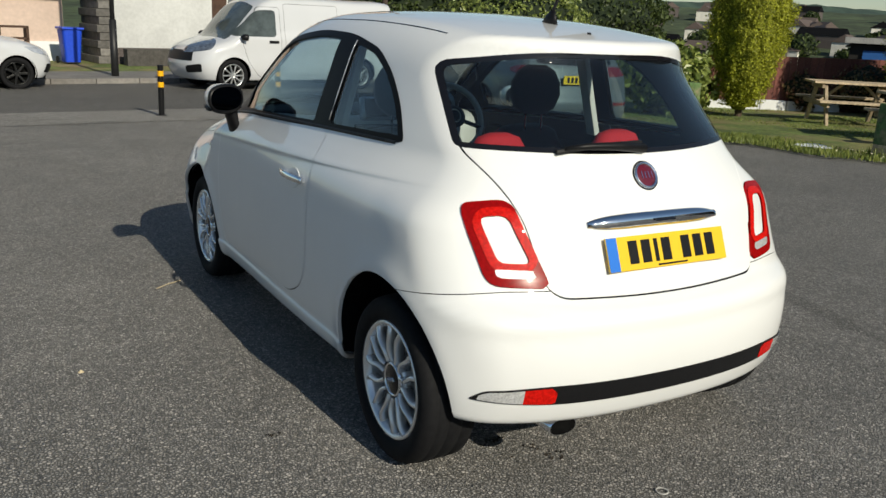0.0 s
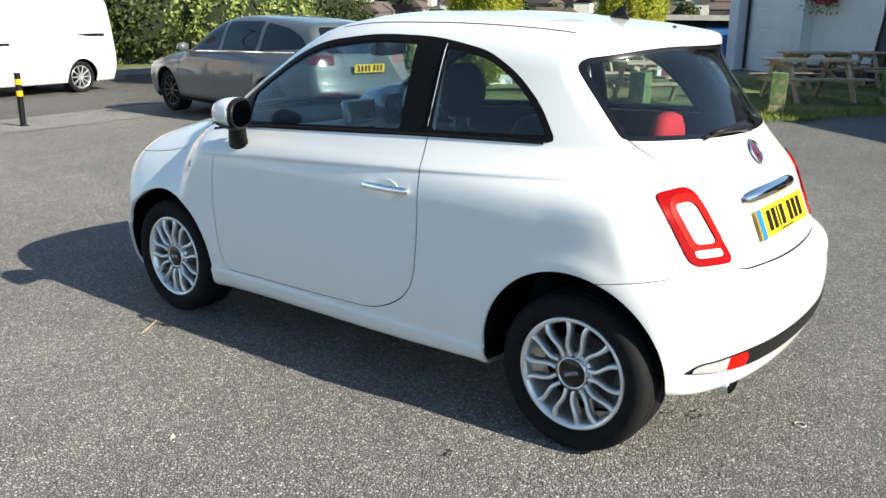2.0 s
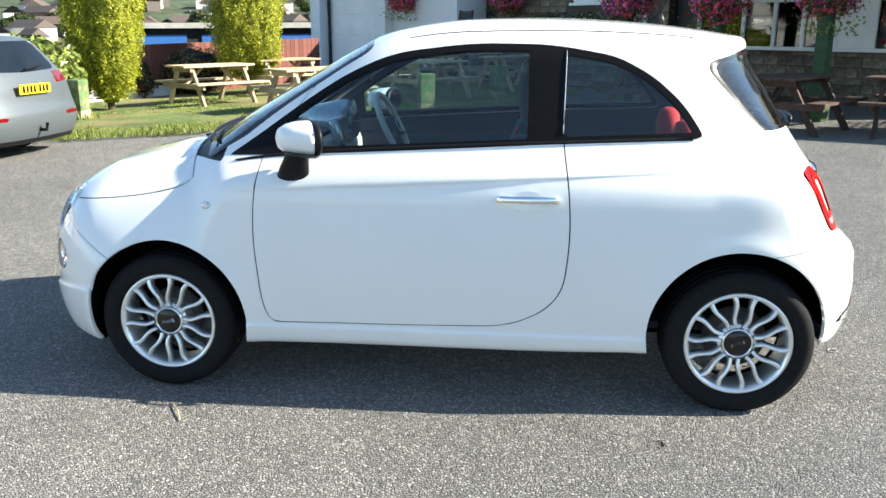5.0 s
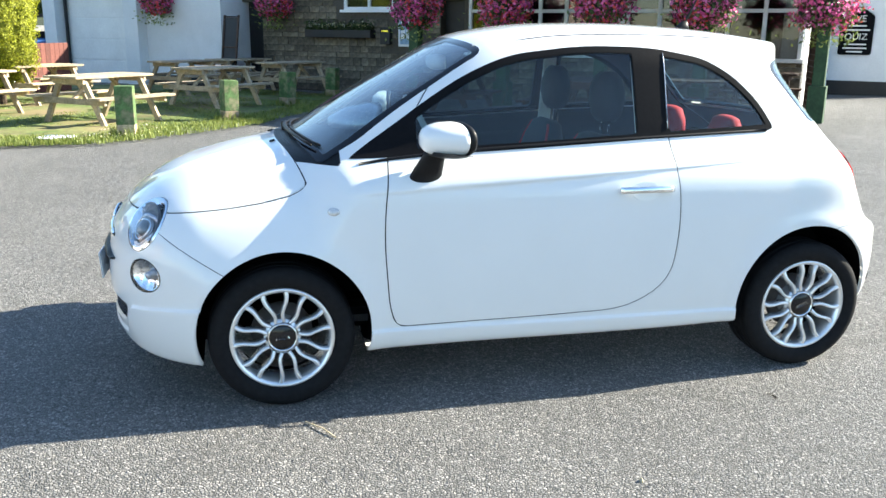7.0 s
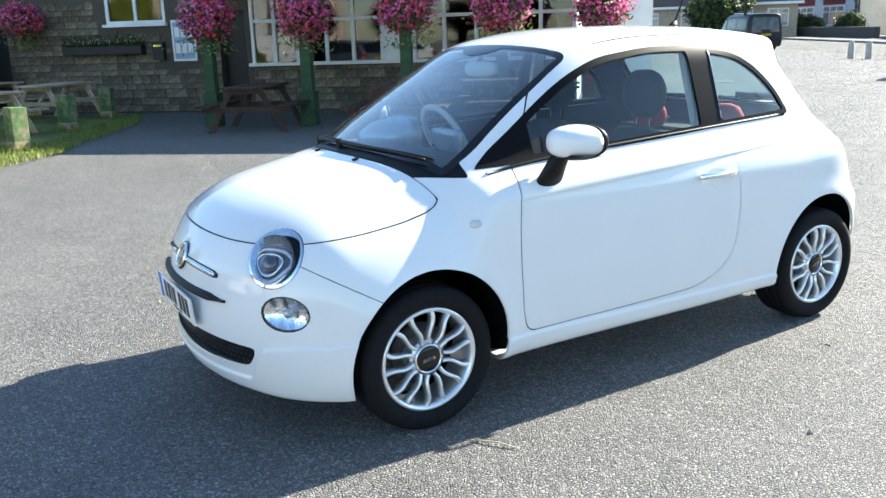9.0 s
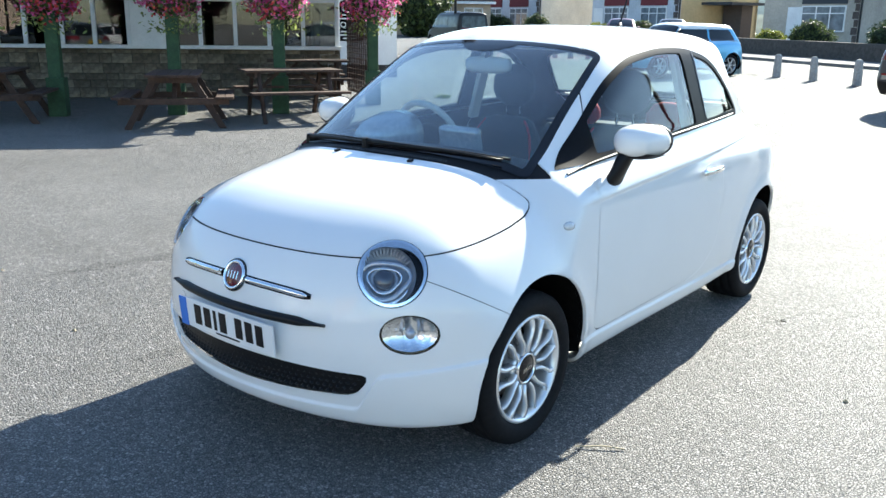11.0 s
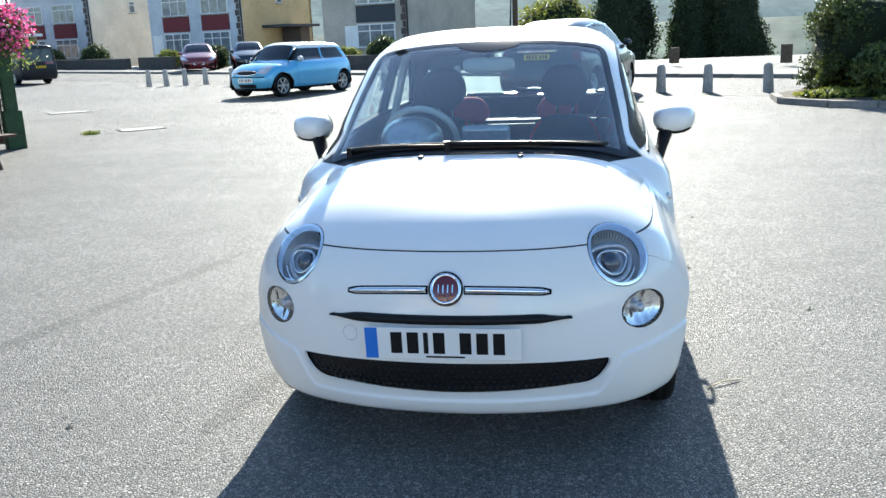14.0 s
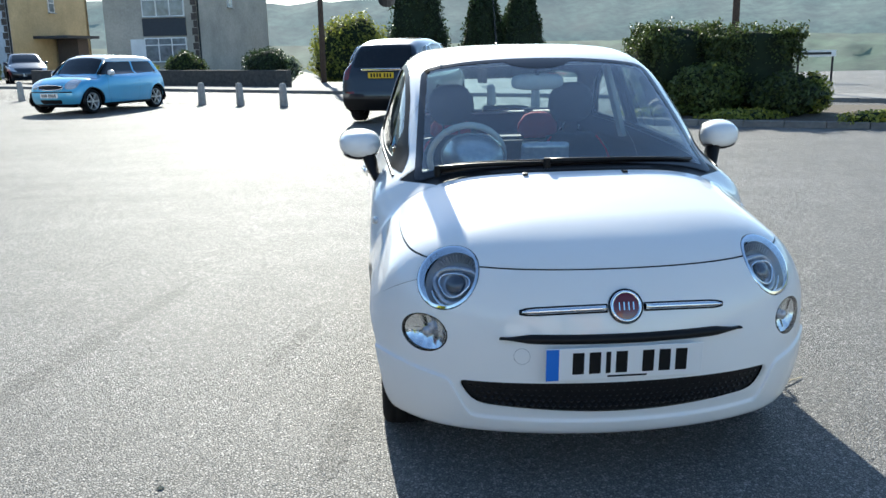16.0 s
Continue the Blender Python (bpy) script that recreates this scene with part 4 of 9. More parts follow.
part("aerial_rod", tube([(0, p.y - 0.012, p.z + 0.03), (0, p.y - 0.10, p.z + 0.21), (0, p.y - 0.19, p.z + 0.40)], [0.006, 0.004, 0.003], 8), BLACK_PLASTIC, aer)
ex = part("exhaust_tip", loft_blob([((-0.36, y, 0.222), (w, 0, 0), (0, 0, w * 0.55), 0.85) for y, w in ((-1.38, 0.050), (-1.50, 0.054), (-1.575, 0.056))], 28), CHROME, hatch, "oval chrome exhaust tip", smooth=True)
part("exhaust_mouth", loft_blob([((-0.36, -1.574, 0.222), (0.050, 0, 0), (0, 0, 0.026), 0.85), ((-0.36, -1.577, 0.222), (0.050, 0, 0), (0, 0, 0.026), 0.85)], 28), SHADE_BLACK, ex)
p, n = on_skin((0, -1.10, 1.48), 0.002)
part("rear_washer_jet", lathe([(0.008, -0.002), (0.007, 0.004), (0.0, 0.005)], 14, "z"), BLACK_PLASTIC, hatch, "small black washer jet in the spoiler", m=facing(p, n, Vector((0, 1, 0))))
for s in (-1, 1):
    skin_bar("belt_trim", [(s * 0.73, y, 0.978 + 0.0535 * (0.84 - y) + 0.004) for y in np.linspace(0.84, -0.95, 26)], [0.007] * 26, 0.006, BLACK_PLASTIC, "black strip under the side windows")
    skin_bar("roof_gutter", [(s * (0.545 - 0.05 * max(0, -0.3 - y)), y, 1.47) for y in np.linspace(0.16, -0.95, 20)], [0.0035] * 20, 0.0015, BLACK_GLOSS, "thin dark roof seam")
    p, n = on_skin((s * 0.69, 0.60, 1.05), 0.004)


# inside: seats, dashboard, steering wheel
def soft(rows, m, nm, parent, label=""):
    return part(nm, loft_blob(rows, 22), m, parent, label, smooth=True)


def seat(x, y, back_only=False, red=True):
    t = part("seat", loft_blob([((x, y + 0.02, 0.34), (0.235, 0, 0), (0, 0.25, 0), 0.5), ((x, y + 0.02, 0.46), (0.25, 0, 0), (0, 0.26, 0), 0.45), ((x, y + 0.02, 0.52), (0.22, 0, 0), (0, 0.24, 0), 0.5)], 24), DARK_TRIM, hatch, "dark cloth car seat with red piping", smooth=True)
    rows = []
    for k, (z, w, d) in enumerate(((0.46, 0.23, 0.07), (0.60, 0.245, 0.085), (0.78, 0.235, 0.08), (0.92, 0.205, 0.065), (1.00, 0.15, 0.05), (1.02, 0.08, 0.03))):
        rows.append(((x, y - 0.24 - 0.22 * (z - 0.46), z), (w, 0, 0), (0, d, 0.2 * d), 0.7))
    part("backrest", loft_blob(rows, 24), DARK_TRIM, t, smooth=True)
    for sd in (-1, 1):
        line = [(x + sd * (w - 0.02) * 0.98, y - 0.24 - 0.22 * (z - 0.46) + d * 0.75, z) for z, w, d in ((0.60, 0.245, 0.085), (0.70, 0.243, 0.085), (0.78, 0.235, 0.08), (0.86, 0.222, 0.073), (0.92, 0.205, 0.065), (0.97, 0.175, 0.055), (1.0, 0.15, 0.05))]
        part("red_piping", tube(line, 0.007, 8), RED_CLOTH, t, "red edge piping", smooth=True)
    hy = y - 0.24 - 0.22 * 0.72
    hr = [((x, hy + 0.0, 1.19 + dz), (w, 0, 0), (0, d, 0), 0.85) for dz, w, d in ((-0.115, 0.06, 0.035), (-0.085, 0.105, 0.055), (-0.03, 0.13, 0.065), (0.03, 0.125, 0.062), (0.08, 0.095, 0.05), (0.105, 0.05, 0.03))]
    part("headrest", loft_blob(hr, 24), DARK_TRIM, t, smooth=True)
    for s in (-0.045, 0.045):
        part("headrest_rod", tube([(x + s, hy, 1.0), (x + s, hy, 1.1)], 0.006, 8), CHROME, t)
    return t


seat(-0.34, 0.06)
seat(0.34, 0.06)
rb = part("rear_bench", loft_blob([((0, -0.62, 0.36), (0.52, 0, 0), (0, 0.24, 0), 0.4), ((0, -0.62, 0.50), (0.54, 0, 0), (0, 0.25, 0), 0.4), ((0, -0.62, 0.55), (0.50, 0, 0), (0, 0.22, 0), 0.5)], 28), DARK_TRIM, hatch, "dark rear bench with red headrests", smooth=True)
part("bench_back", loft_blob([((0, -0.86 - 0.2 * (z - 0.5), z), (w, 0, 0), (0, 0.07, 0), 0.5) for z, w in ((0.45, 0.54), (0.7, 0.55), (0.86, 0.53), (0.92, 0.48))], 28), DARK_TRIM, rb, smooth=True)
for s in (-1, 1):
    part("rear_headrest", loft_blob([((s * 0.28, -0.98, z), (w, 0, 0), (0, d, 0), 0.85) for z, w, d in ((0.93, 0.09, 0.04), (0.97, 0.13, 0.055), (1.02, 0.125, 0.055), (1.075, 0.085, 0.045), (1.09, 0.04, 0.02))], 22), RED_CLOTH, rb, smooth=True)
part("parcel_shelf", box(0, -1.16, 0.93, 1.05, 0.36, 0.02, bevel=0.005), DARK_TRIM, hatch)
dash = part("dashboard", loft_blob([((x, 0.80, 0.80), (0, 0.19, 0.0), (0, 0, 0.17), 0.6) for x in np.linspace(-0.64, 0.64, 9)], 24), LIGHT_TRIM, hatch, "pale dashboard with dark top pad", smooth=True)
part("dash_top", loft_blob([((x, 0.87, 0.945 + 0.022 * (1 - (x / 0.66)**2)), (0, 0.20 - 0.12 * (x / 0.64)**4, 0), (0, 0, 0.028), 0.7) for x in np.linspace(-0.62, 0.62, 11)], 22), DARK_TRIM, dash, smooth=True)
part("instrument_hood", loft_blob([((0.34, y, 1.005), (w, 0, 0), (0, 0, w * 0.74), 0.9) for y, w in ((0.60, 0.145), (0.66, 0.142), (0.78, 0.11), (0.86, 0.05))], 22), RIM_GREY, dash, "pale instrument hood", smooth=True)
part("instrument_dial", lathe([(0.122, 0.0), (0.118, 0.006), (0.0, 0.008)], 32, "z"), BLACK_GLOSS, dash, smooth=True, m=facing(Vector((0.34, 0.594, 1.005)), Vector((0, -1, 0.2)).normalized()) @ Matrix.Diagonal((1, 0.72, 1, 1)))
SCR = pose(0.0, 0.575, 1.0, -14, 0, 0)
scr = part("screen_frame", box(0, 0, 0, 0.225, 0.05, 0.125, SCR, 0.022), RIM_GREY, dash, "pale frame round the dashboard screen", smooth=True)
part("screen", box(0, -0.0265, 0.002, 0.185, 0.004, 0.095, SCR, 0.001), BLACK_GLOSS, scr)
part("fascia", loft_blob([((x, 0.655 + 0.02 * (x / 0.6)**2, 0.90), (0, 0.035, 0.0), (0, 0, 0.055), 0.7) for x in np.linspace(-0.60, 0.60, 9)], 18), LIGHT_TRIM, dash, "smooth pale fascia panel", smooth=True)
part("radio_unit", box(0.0, 0.60, 0.85, 0.26, 0.03, 0.13, pose(0, 0, 0, 0, 0, 0), 0.01), BLACK_GLOSS, dash)
sw_c, sw_n = Vector((0.34, 0.385, 0.972)), Vector((0, -0.90, 0.42)).normalized()
SM = facing(sw_c, sw_n)
sw = part("steering_wheel", tube([(0.178 * math.cos(a), 0.178 * math.sin(a), 0) for a in np.linspace(0, 2 * math.pi, 40, endpoint=False)], 0.016, 10, True), LIGHT_TRIM, hatch, "pale steering wheel", smooth=True, m=SM)
part("wheel_boss", loft_blob([((0, 0, -0.03), (0.06, 0, 0), (0, 0.055, 0), 0.9), ((0, 0, 0.02), (0.07, 0, 0), (0, 0.06, 0), 0.9), ((0, 0, 0.03), (0.05, 0, 0), (0, 0.04, 0), 0.9)], 20), DARK_TRIM, sw, smooth=True)
for a in (200, 340, 270):
    c, s = math.cos(radians(a)), math.sin(radians(a))
    part("spoke", beam(bmesh.new(), (0.04 * c, 0.04 * s, 0.005), (0.172 * c, 0.172 * s, 0.0), 0.012, 0.03), DARK_TRIM, sw)
part("boss_ring", tube([(0.034 * math.cos(a), 0.034 * math.sin(a), 0.031) for a in np.linspace(0, 2 * math.pi, 28, endpoint=False)], 0.0035, 6, True), LIGHT_TRIM, sw, smooth=True)
part("steering_column", tube([sw_c - sw_n * 0.02, sw_c - sw_n * 0.3], 0.045, 12), DARK_TRIM, sw)
rm = part("rear_view_mirror", loft_blob([((0, 0.36, 1.325), (0.118, 0, 0), (0, 0, 0.034), 0.6), ((0, 0.39, 1.325), (0.125, 0, 0), (0, 0, 0.038), 0.6), ((0, 0.41, 1.325), (0.10, 0, 0), (0, 0, 0.026), 0.6)], 22), LIGHT_TRIM, hatch, "rear view mirror under the roof", smooth=True)
part("mirror_stalk", tube([(0, 0.40, 1.33), (0, 0.37, 1.40)], 0.012, 8), DARK_TRIM, rm)
part("mirror_glass", box(0, 0.357, 1.325, 0.22, 0.002, 0.058), CHROME, rm)
for s in (-1, 1):
    part("belt_pillar", beam(bmesh.new(), (s * 0.66, -0.39, 0.98), (s * 0.545, -0.38, 1.40), 0.07, 0.03, 0.008), LIGHT_TRIM, hatch)
    part("sun_visor", box(s * 0.28, 0.25, 1.405, 0.36, 0.14, 0.014, bevel=0.005), LIGHT_TRIM, hatch)
part("cabin_floor", box(0, -0.1, 0.31, 1.3, 2.2, 0.03), DARK_TRIM, hatch)

# ---------------------------------------------------------------- ground and streets
def sstep(a, b, x):
    t = np.clip((x - a) / (b - a), 0, 1)
    return t * t * (3 - 2 * t)


def gz(x, y):
    """Height of the ground: it falls a little towards one street and rises to the other."""
    drop = 0.10 * min(max(-y - 34.5, 0), 60) * sstep(0.0, 1.0, (6.0 - x) / 6.0)
    dip = 0.11 * min(max(0.8 * x + 0.6 * y - 30.0, 0), 90)
    return float(-0.19 * sstep(4.0, 14.0, y) + 0.012 * min(max(-y - 3.0, 0), 50) - drop - dip)


def asphalt_mat(name, tone, warm=1.0, gloss=0.52):
    m = bpy.data.materials.new(name)
    m.use_nodes = True
    nt = m.node_tree
    b = nt.nodes["Principled BSDF"]
    b.inputs["Roughness"].default_value = 0.72
    b.inputs["Diffuse Roughness"].default_value = 0.5
    b.inputs["Specular IOR Level"].default_value = gloss
    co = nt.nodes.new("ShaderNodeTexCoord")

    def tex(kind, scale, **kw):
        n = nt.nodes.new(kind)
        n.inputs["Scale"].default_value = scale
        for k, v in kw.items():
            n.inputs[k].default_value = v
        nt.links.new(co.outputs["Object"], n.inputs["Vector"])
        return n
    stones = tex("ShaderNodeTexVoronoi", 88.0, Randomness=1.0)
    ramp = nt.nodes.new("ShaderNodeValToRGB")
    els = ramp.color_ramp.elements
    els[0].position, els[0].color = 0.0, (tone * 0.70, tone * 0.675, tone * 0.64, 1)
    els[1].position, els[1].color = 1.0, (tone * 1.60, tone * 1.53 * warm, tone * 1.42 * warm, 1)
    e = els.new(0.62)
    e.color = (tone * 1.02, tone * 0.98, tone * 0.92, 1)
    sep = nt.nodes.new("ShaderNodeSeparateColor")
    nt.links.new(stones.outputs["Color"], sep.inputs[0])
    nt.links.new(sep.outputs[0], ramp.inputs[0])
    big = tex("ShaderNodeTexNoise", 0.35, Detail=4.0, Roughness=0.65)
    mid = tex("ShaderNodeTexNoise", 3.0, Detail=5.0, Roughness=0.7)
    fac = nt.nodes.new("ShaderNodeMath")
    fac.operation = "MULTIPLY"
    mr = [nt.nodes.new("ShaderNodeMapRange") for _ in range(2)]
    for r, n, w in ((mr[0], big, 0.15), (mr[1], mid, 0.11)):
        r.inputs["From Min"].default_value, r.inputs["From Max"].default_value = 0.3, 0.7
        r.inputs["To Min"].default_value, r.inputs["To Max"].default_value = 1 - w, 1 + w
        nt.links.new(n.outputs["Fac"], r.inputs["Value"])
    nt.links.new(mr[0].outputs[0], fac.inputs[0])
    nt.links.new(mr[1].outputs[0], fac.inputs[1])
    gaps = tex("ShaderNodeTexVoronoi", 88.0, Randomness=1.0)
    gaps.feature = "DISTANCE_TO_EDGE"
    gm = nt.nodes.new("ShaderNodeMapRange")
    gm.inputs["From Min"].default_value, gm.inputs["From Max"].default_value = 0.02, 0.21
    gm.inputs["To Min"].default_value, gm.inputs["To Max"].default_value = 0.40, 1.18
    nt.links.new(gaps.outputs["Distance"], gm.inputs["Value"])
    fg = nt.nodes.new("ShaderNodeMath")
    fg.operation = "MULTIPLY"
    nt.links.new(fac.outputs[0], fg.inputs[0])
    nt.links.new(gm.outputs[0], fg.inputs[1])
    sc = nt.nodes.new("ShaderNodeVectorMath")
    sc.operation = "SCALE"
    nt.links.new(ramp.outputs[0], sc.inputs[0])
    nt.links.new(fg.outputs[0], sc.inputs["Scale"])
    nt.links.new(sc.outputs[0], b.inputs["Base Color"])
    bp = nt.nodes.new("ShaderNodeBump")
    bp.inputs["Strength"].default_value, bp.inputs["Distance"].default_value = 1.0, 0.009
    nt.links.new(gm.outputs[0], bp.inputs["Height"])
    nt.links.new(bp.outputs[0], b.inputs["Normal"])
    return m


ASPHALT = asphalt_mat("car_park_asphalt", 0.218, 0.98)
ROAD = asphalt_mat("road_asphalt", 0.12)
CONCRETE = mat("concrete", (0.36, 0.35, 0.33), 0.9, grain=0.2, scale=25, stain=0.2, stain_scale=2, bump=0.002, bump_scale=60)
KERB = mat("kerb_stone", (0.20, 0.185, 0.17), 0.9, grain=0.2, scale=15, stain=0.2, obj=0.12)
PAVING = mat("pavement_tarmac", (0.16, 0.155, 0.15), 0.9, grain=0.25, scale=60, stain=0.2)
GRASS_SOIL = mat("lawn", (0.10, 0.135, 0.032), 0.95, grain=0.5, scale=14, stain=0.5, stain_scale=0.9, dirt=((0.25, 0.18, 0.095), 0.7, 1.0))

# one sheet to the horizon, finer round the car park
rings = sorted({*range(-60, 45, 1), -90, -140, -220, -400, -800, -2500, 60, 90, 140, 220, 400, 800, 2500})
cols = [-2500, -800, -300, -120, -60, -40, -30, -20, -10, 0, 2, 4, 6, 10, 14, 18, 22, 26, 30, 34, 38, 42, 46, 50, 55, 60, 80, 120, 300, 800, 2500]
gv = []
for yy in rings:
    for xx in cols:
        far = max(0.0, math.hypot(xx, yy) - 75)
        gv.append((xx, yy, gz(xx, yy) - min(far * 0.06, 14)))
nc = len(cols)
gf = [(j * nc + i, j * nc + i + 1, (j + 1) * nc + i + 1, (j + 1) * nc + i) for j in range(len(rings) - 1) for i in range(nc - 1)]
tagged(part("ground", (gv, gf), ASPHALT, smooth=True), "grey worn asphalt of the car park", "ground", kind="structure")


def strip_mesh(path, lift, thick=0.0):
    """A flat band between two polylines that lies on the ground: path is a list of (left, right) points."""
    vs, fs = [], []
    for a, b in path:
        for p in (a, b):
            vs.append((p[0], p[1], gz(*p) + lift))
    n = len(path)
    for i in range(n - 1):
        fs.append((2 * i, 2 * i + 1, 2 * i + 3, 2 * i + 2))
    if thick:
        k = len(vs)
        vs += [(x, y, z - thick) for x, y, z in vs]
        for i in range(n - 1):
            fs.append((2 * i, 2 * i + 2, k + 2 * i + 2, k + 2 * i))
            fs.append((2 * i + 1, k + 2 * i + 1, k + 2 * i + 3, 2 * i + 3))
        fs += [(0, k, k + 1, 1), (2 * n - 2, 2 * n - 1, k + 2 * n - 1, k + 2 * n - 2)]
    return vs, fs


def band(name, p, q, w0, w1, lift, m, label, cat, thick=0.0, steps=24):
    """A straight band from p to q, between w0 and w1 metres to its left."""
    p, q = Vector(p), Vector(q)
    d = (q - p).normalized()
    s = Vector((-d.y, d.x))
    path = []
    for i in range(steps + 1):
        c = p.lerp(q, i / steps)
        path.append((c + s * w0, c + s * w1))
    return tagged(part(name, strip_mesh(path, lift, thick), m), label, cat, kind="structure")


def kerb_row(name, p, q, w, lift, label, piece=0.9):
    """A row of kerb stones."""
    p, q = Vector(p), Vector(q)
    d = (q - p)
    k = int(d.length / piece)
    row = tagged(empty(name), label, "kerb", kind="structure")
    bm = bm_box(bmesh.new(), 0, 0, 0, d.length / k - 0.012, w, 0.24, bevel=0.015)
    me = bpy.data.meshes.new("kerb_stone")
    bm.to_mesh(me)
    bm.free()
    me.materials.append(KERB)
    a = math.atan2(d.y, d.x)
    for i in range(k):
        c = p.lerp(q, (i + 0.5) / k)
        o = new("kerb_stone", me)
        o.matrix_basis = pose(c.x, c.y, gz(c.x, c.y) + lift - 0.12, 0, 0, math.degrees(a))
        o.parent = row


# street past the van: runs nearly along x
S1a, S1b = Vector((-40, 3.9)), Vector((50, 18.3))
band("road_north", S1a, S1b, 0.0, 5.2, 0.004, ROAD, "dark asphalt street beyond the car park", "road")
kerb_row("kerb_north", S1a + Vector((22, 3.52)) + Vector((-0.158, 0.987)) * 5.28, S1a + Vector((72, 11.52)) + Vector((-0.158, 0.987)) * 5.28, 0.15, 0.11, "worn grey kerb stones along the street")
FOOTWAY = asphalt_mat("pale_footway_asphalt", 0.26, 0.98)
band("footway_crossing", S1a, S1b, -1.75, -0.02, 0.006, FOOTWAY, "paler worn asphalt strip beside the street", "pavement")
band("pavement_north", S1a, S1b, 5.36, 7.3, 0.10, PAVING, "dark tarmac footway behind the kerb", "pavement", 0.2)
# street behind the bollards: runs from the far right to the island
S2a, S2b = Vector((55, -53.5)), Vector((-60, 26.5))
band("road_south", S2a, S2b, 1.0, 6.3, 0.004, ROAD, "sunlit asphalt street beyond the concrete bollards", "road")
S2d = (S2b - S2a).normalized()
S2n = Vector((-S2d.y, S2d.x))
kerb_row("kerb_south", S2a + S2n * 6.4, S2a + S2d * 110 + S2n * 6.4, 0.15, 0.11, "pale kerb stones along the far street", 1.6)
band("pavement_south", S2a, S2b, 6.5, 8.4, 0.10, PAVING, "pale footway of the far street", "pavement", 0.2)

# lawn with its uneven front edge
edge = [(5.8, 8.2), (6.5, 6.0), (6.95, 5.0), (7.45, 4.3), (7.55, 3.2), (8.5, 2.2), (9.75, 1.2), (10.4, 0.95), (11.9, 0.2), (13.4, -0.6), (15.2, -1.15)]
back = [(13.0, 15.5), (14.0, 14.0), (15.0, 13.0), (16.0, 12.0), (17.0, 11.0), (18.0, 10.0), (19.0, 9.0), (20.0, 8.0), (20.0, 6.0), (19.8, 4.0), (18.2, 1.8)]
lv, lf = [], []
for (ax, ay), (bx, by) in zip(edge, back):
    for k in range(9):
        t = k / 8
        x, y = ax + (bx - ax) * t, ay + (by - ay) * t
        lv.append((x, y, gz(x, y) + (-0.03 if k == 0 else 0.035) + 0.015 * noise.noise((x, y, 0))))
for i in range(len(edge) - 1):
    for k in range(8):
        lf.append((i * 9 + k, i * 9 + k + 1, i * 9 + k + 10, i * 9 + k + 9))
tagged(part("lawn", (lv, lf), GRASS_SOIL, smooth=True), "patchy sunlit pub lawn with worn soil", "lawn", kind="structure")
band("verge_north", S1a + Vector((34, 5.44)), S1a + Vector((70, 11.2)), 7.3, 30, 0.09, GRASS_SOIL, "green grass verge behind the footway", "lawn", 0.2)
band("verge_south", S2a + S2d * 56, S2a + S2d * 118, 8.4, 48, 0.02, GRASS_SOIL, "rough green verge falling away to the valley", "lawn", 0.0, 40)

# ---------------------------------------------------------------- plants
def leaf_mat(name, a, b, gloss=0.5):
    m = mat(name, a, gloss, island=0.35)
    nt = m.node_tree
    bs = nt.nodes["Principled BSDF"]
    src = bs.inputs["Base Color"].links[0].from_socket
    mx = nt.nodes.new("ShaderNodeMix")
    mx.data_type = "RGBA"
    g = nt.nodes.new("ShaderNodeNewGeometry")
    nt.links.new(g.outputs["Random Per Island"], mx.inputs["Factor"])
    nt.links.new(src, mx.inputs["A"])
    mx.inputs["B"].default_value = (*b, 1)
    nt.links.new(mx.outputs["Result"], bs.inputs["Base Color"])
    tr = nt.nodes.new("ShaderNodeBsdfTranslucent")
    nt.links.new(mx.outputs["Result"], tr.inputs["Color"])
    ms = nt.nodes.new("ShaderNodeMixShader")
    ms.inputs[0].default_value = 0.35
    nt.links.new(bs.outputs[0], ms.inputs[1])
    nt.links.new(tr.outputs[0], ms.inputs[2])
    nt.links.new(ms.outputs[0], nt.nodes["Material Output"].inputs["Surface"])
    return m


GOLD_LEAF = leaf_mat("golden_conifer_leaf", (0.24, 0.27, 0.022), (0.46, 0.47, 0.04))
LAUREL = leaf_mat("laurel_leaf", (0.11, 0.17, 0.03), (0.34, 0.38, 0.11), 0.35)
HEDGE_LEAF = leaf_mat("hedge_leaf", (0.03, 0.05, 0.012), (0.09, 0.12, 0.03))
DARK_LEAF = leaf_mat("dark_conifer_leaf", (0.015, 0.03, 0.012), (0.04, 0.065, 0.02))
RED_LEAF = leaf_mat("russet_leaf", (0.20, 0.075, 0.04), (0.14, 0.13, 0.05))
MID_LEAF = leaf_mat("mid_green_leaf", (0.05, 0.08, 0.018), (0.13, 0.17, 0.045))
BRIGHT_LEAF = leaf_mat("bright_leaf", (0.16, 0.20, 0.03), (0.30, 0.30, 0.05))
# near-black for crown cores: the shade behind the leaves, as colour
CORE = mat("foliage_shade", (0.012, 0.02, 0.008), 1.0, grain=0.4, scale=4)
BARK = mat("bark", (0.09, 0.065, 0.045), 0.95, grain=0.4, scale=8, bump=0.01, bump_scale=14)
PINK = leaf_mat("pink_petals", (0.70, 0.045, 0.24), (0.80, 0.24, 0.50), 0.6)
RED_PETAL = leaf_mat("red_petals", (0.68, 0.02, 0.045), (0.80, 0.15, 0.13), 0.6)
WHITE_PETAL = leaf_mat("white_petals", (0.75, 0.75, 0.68), (0.8, 0.7, 0.3), 0.6)
BLADE = leaf_mat("grass_blades", (0.13, 0.20, 0.035), (0.30, 0.32, 0.08))


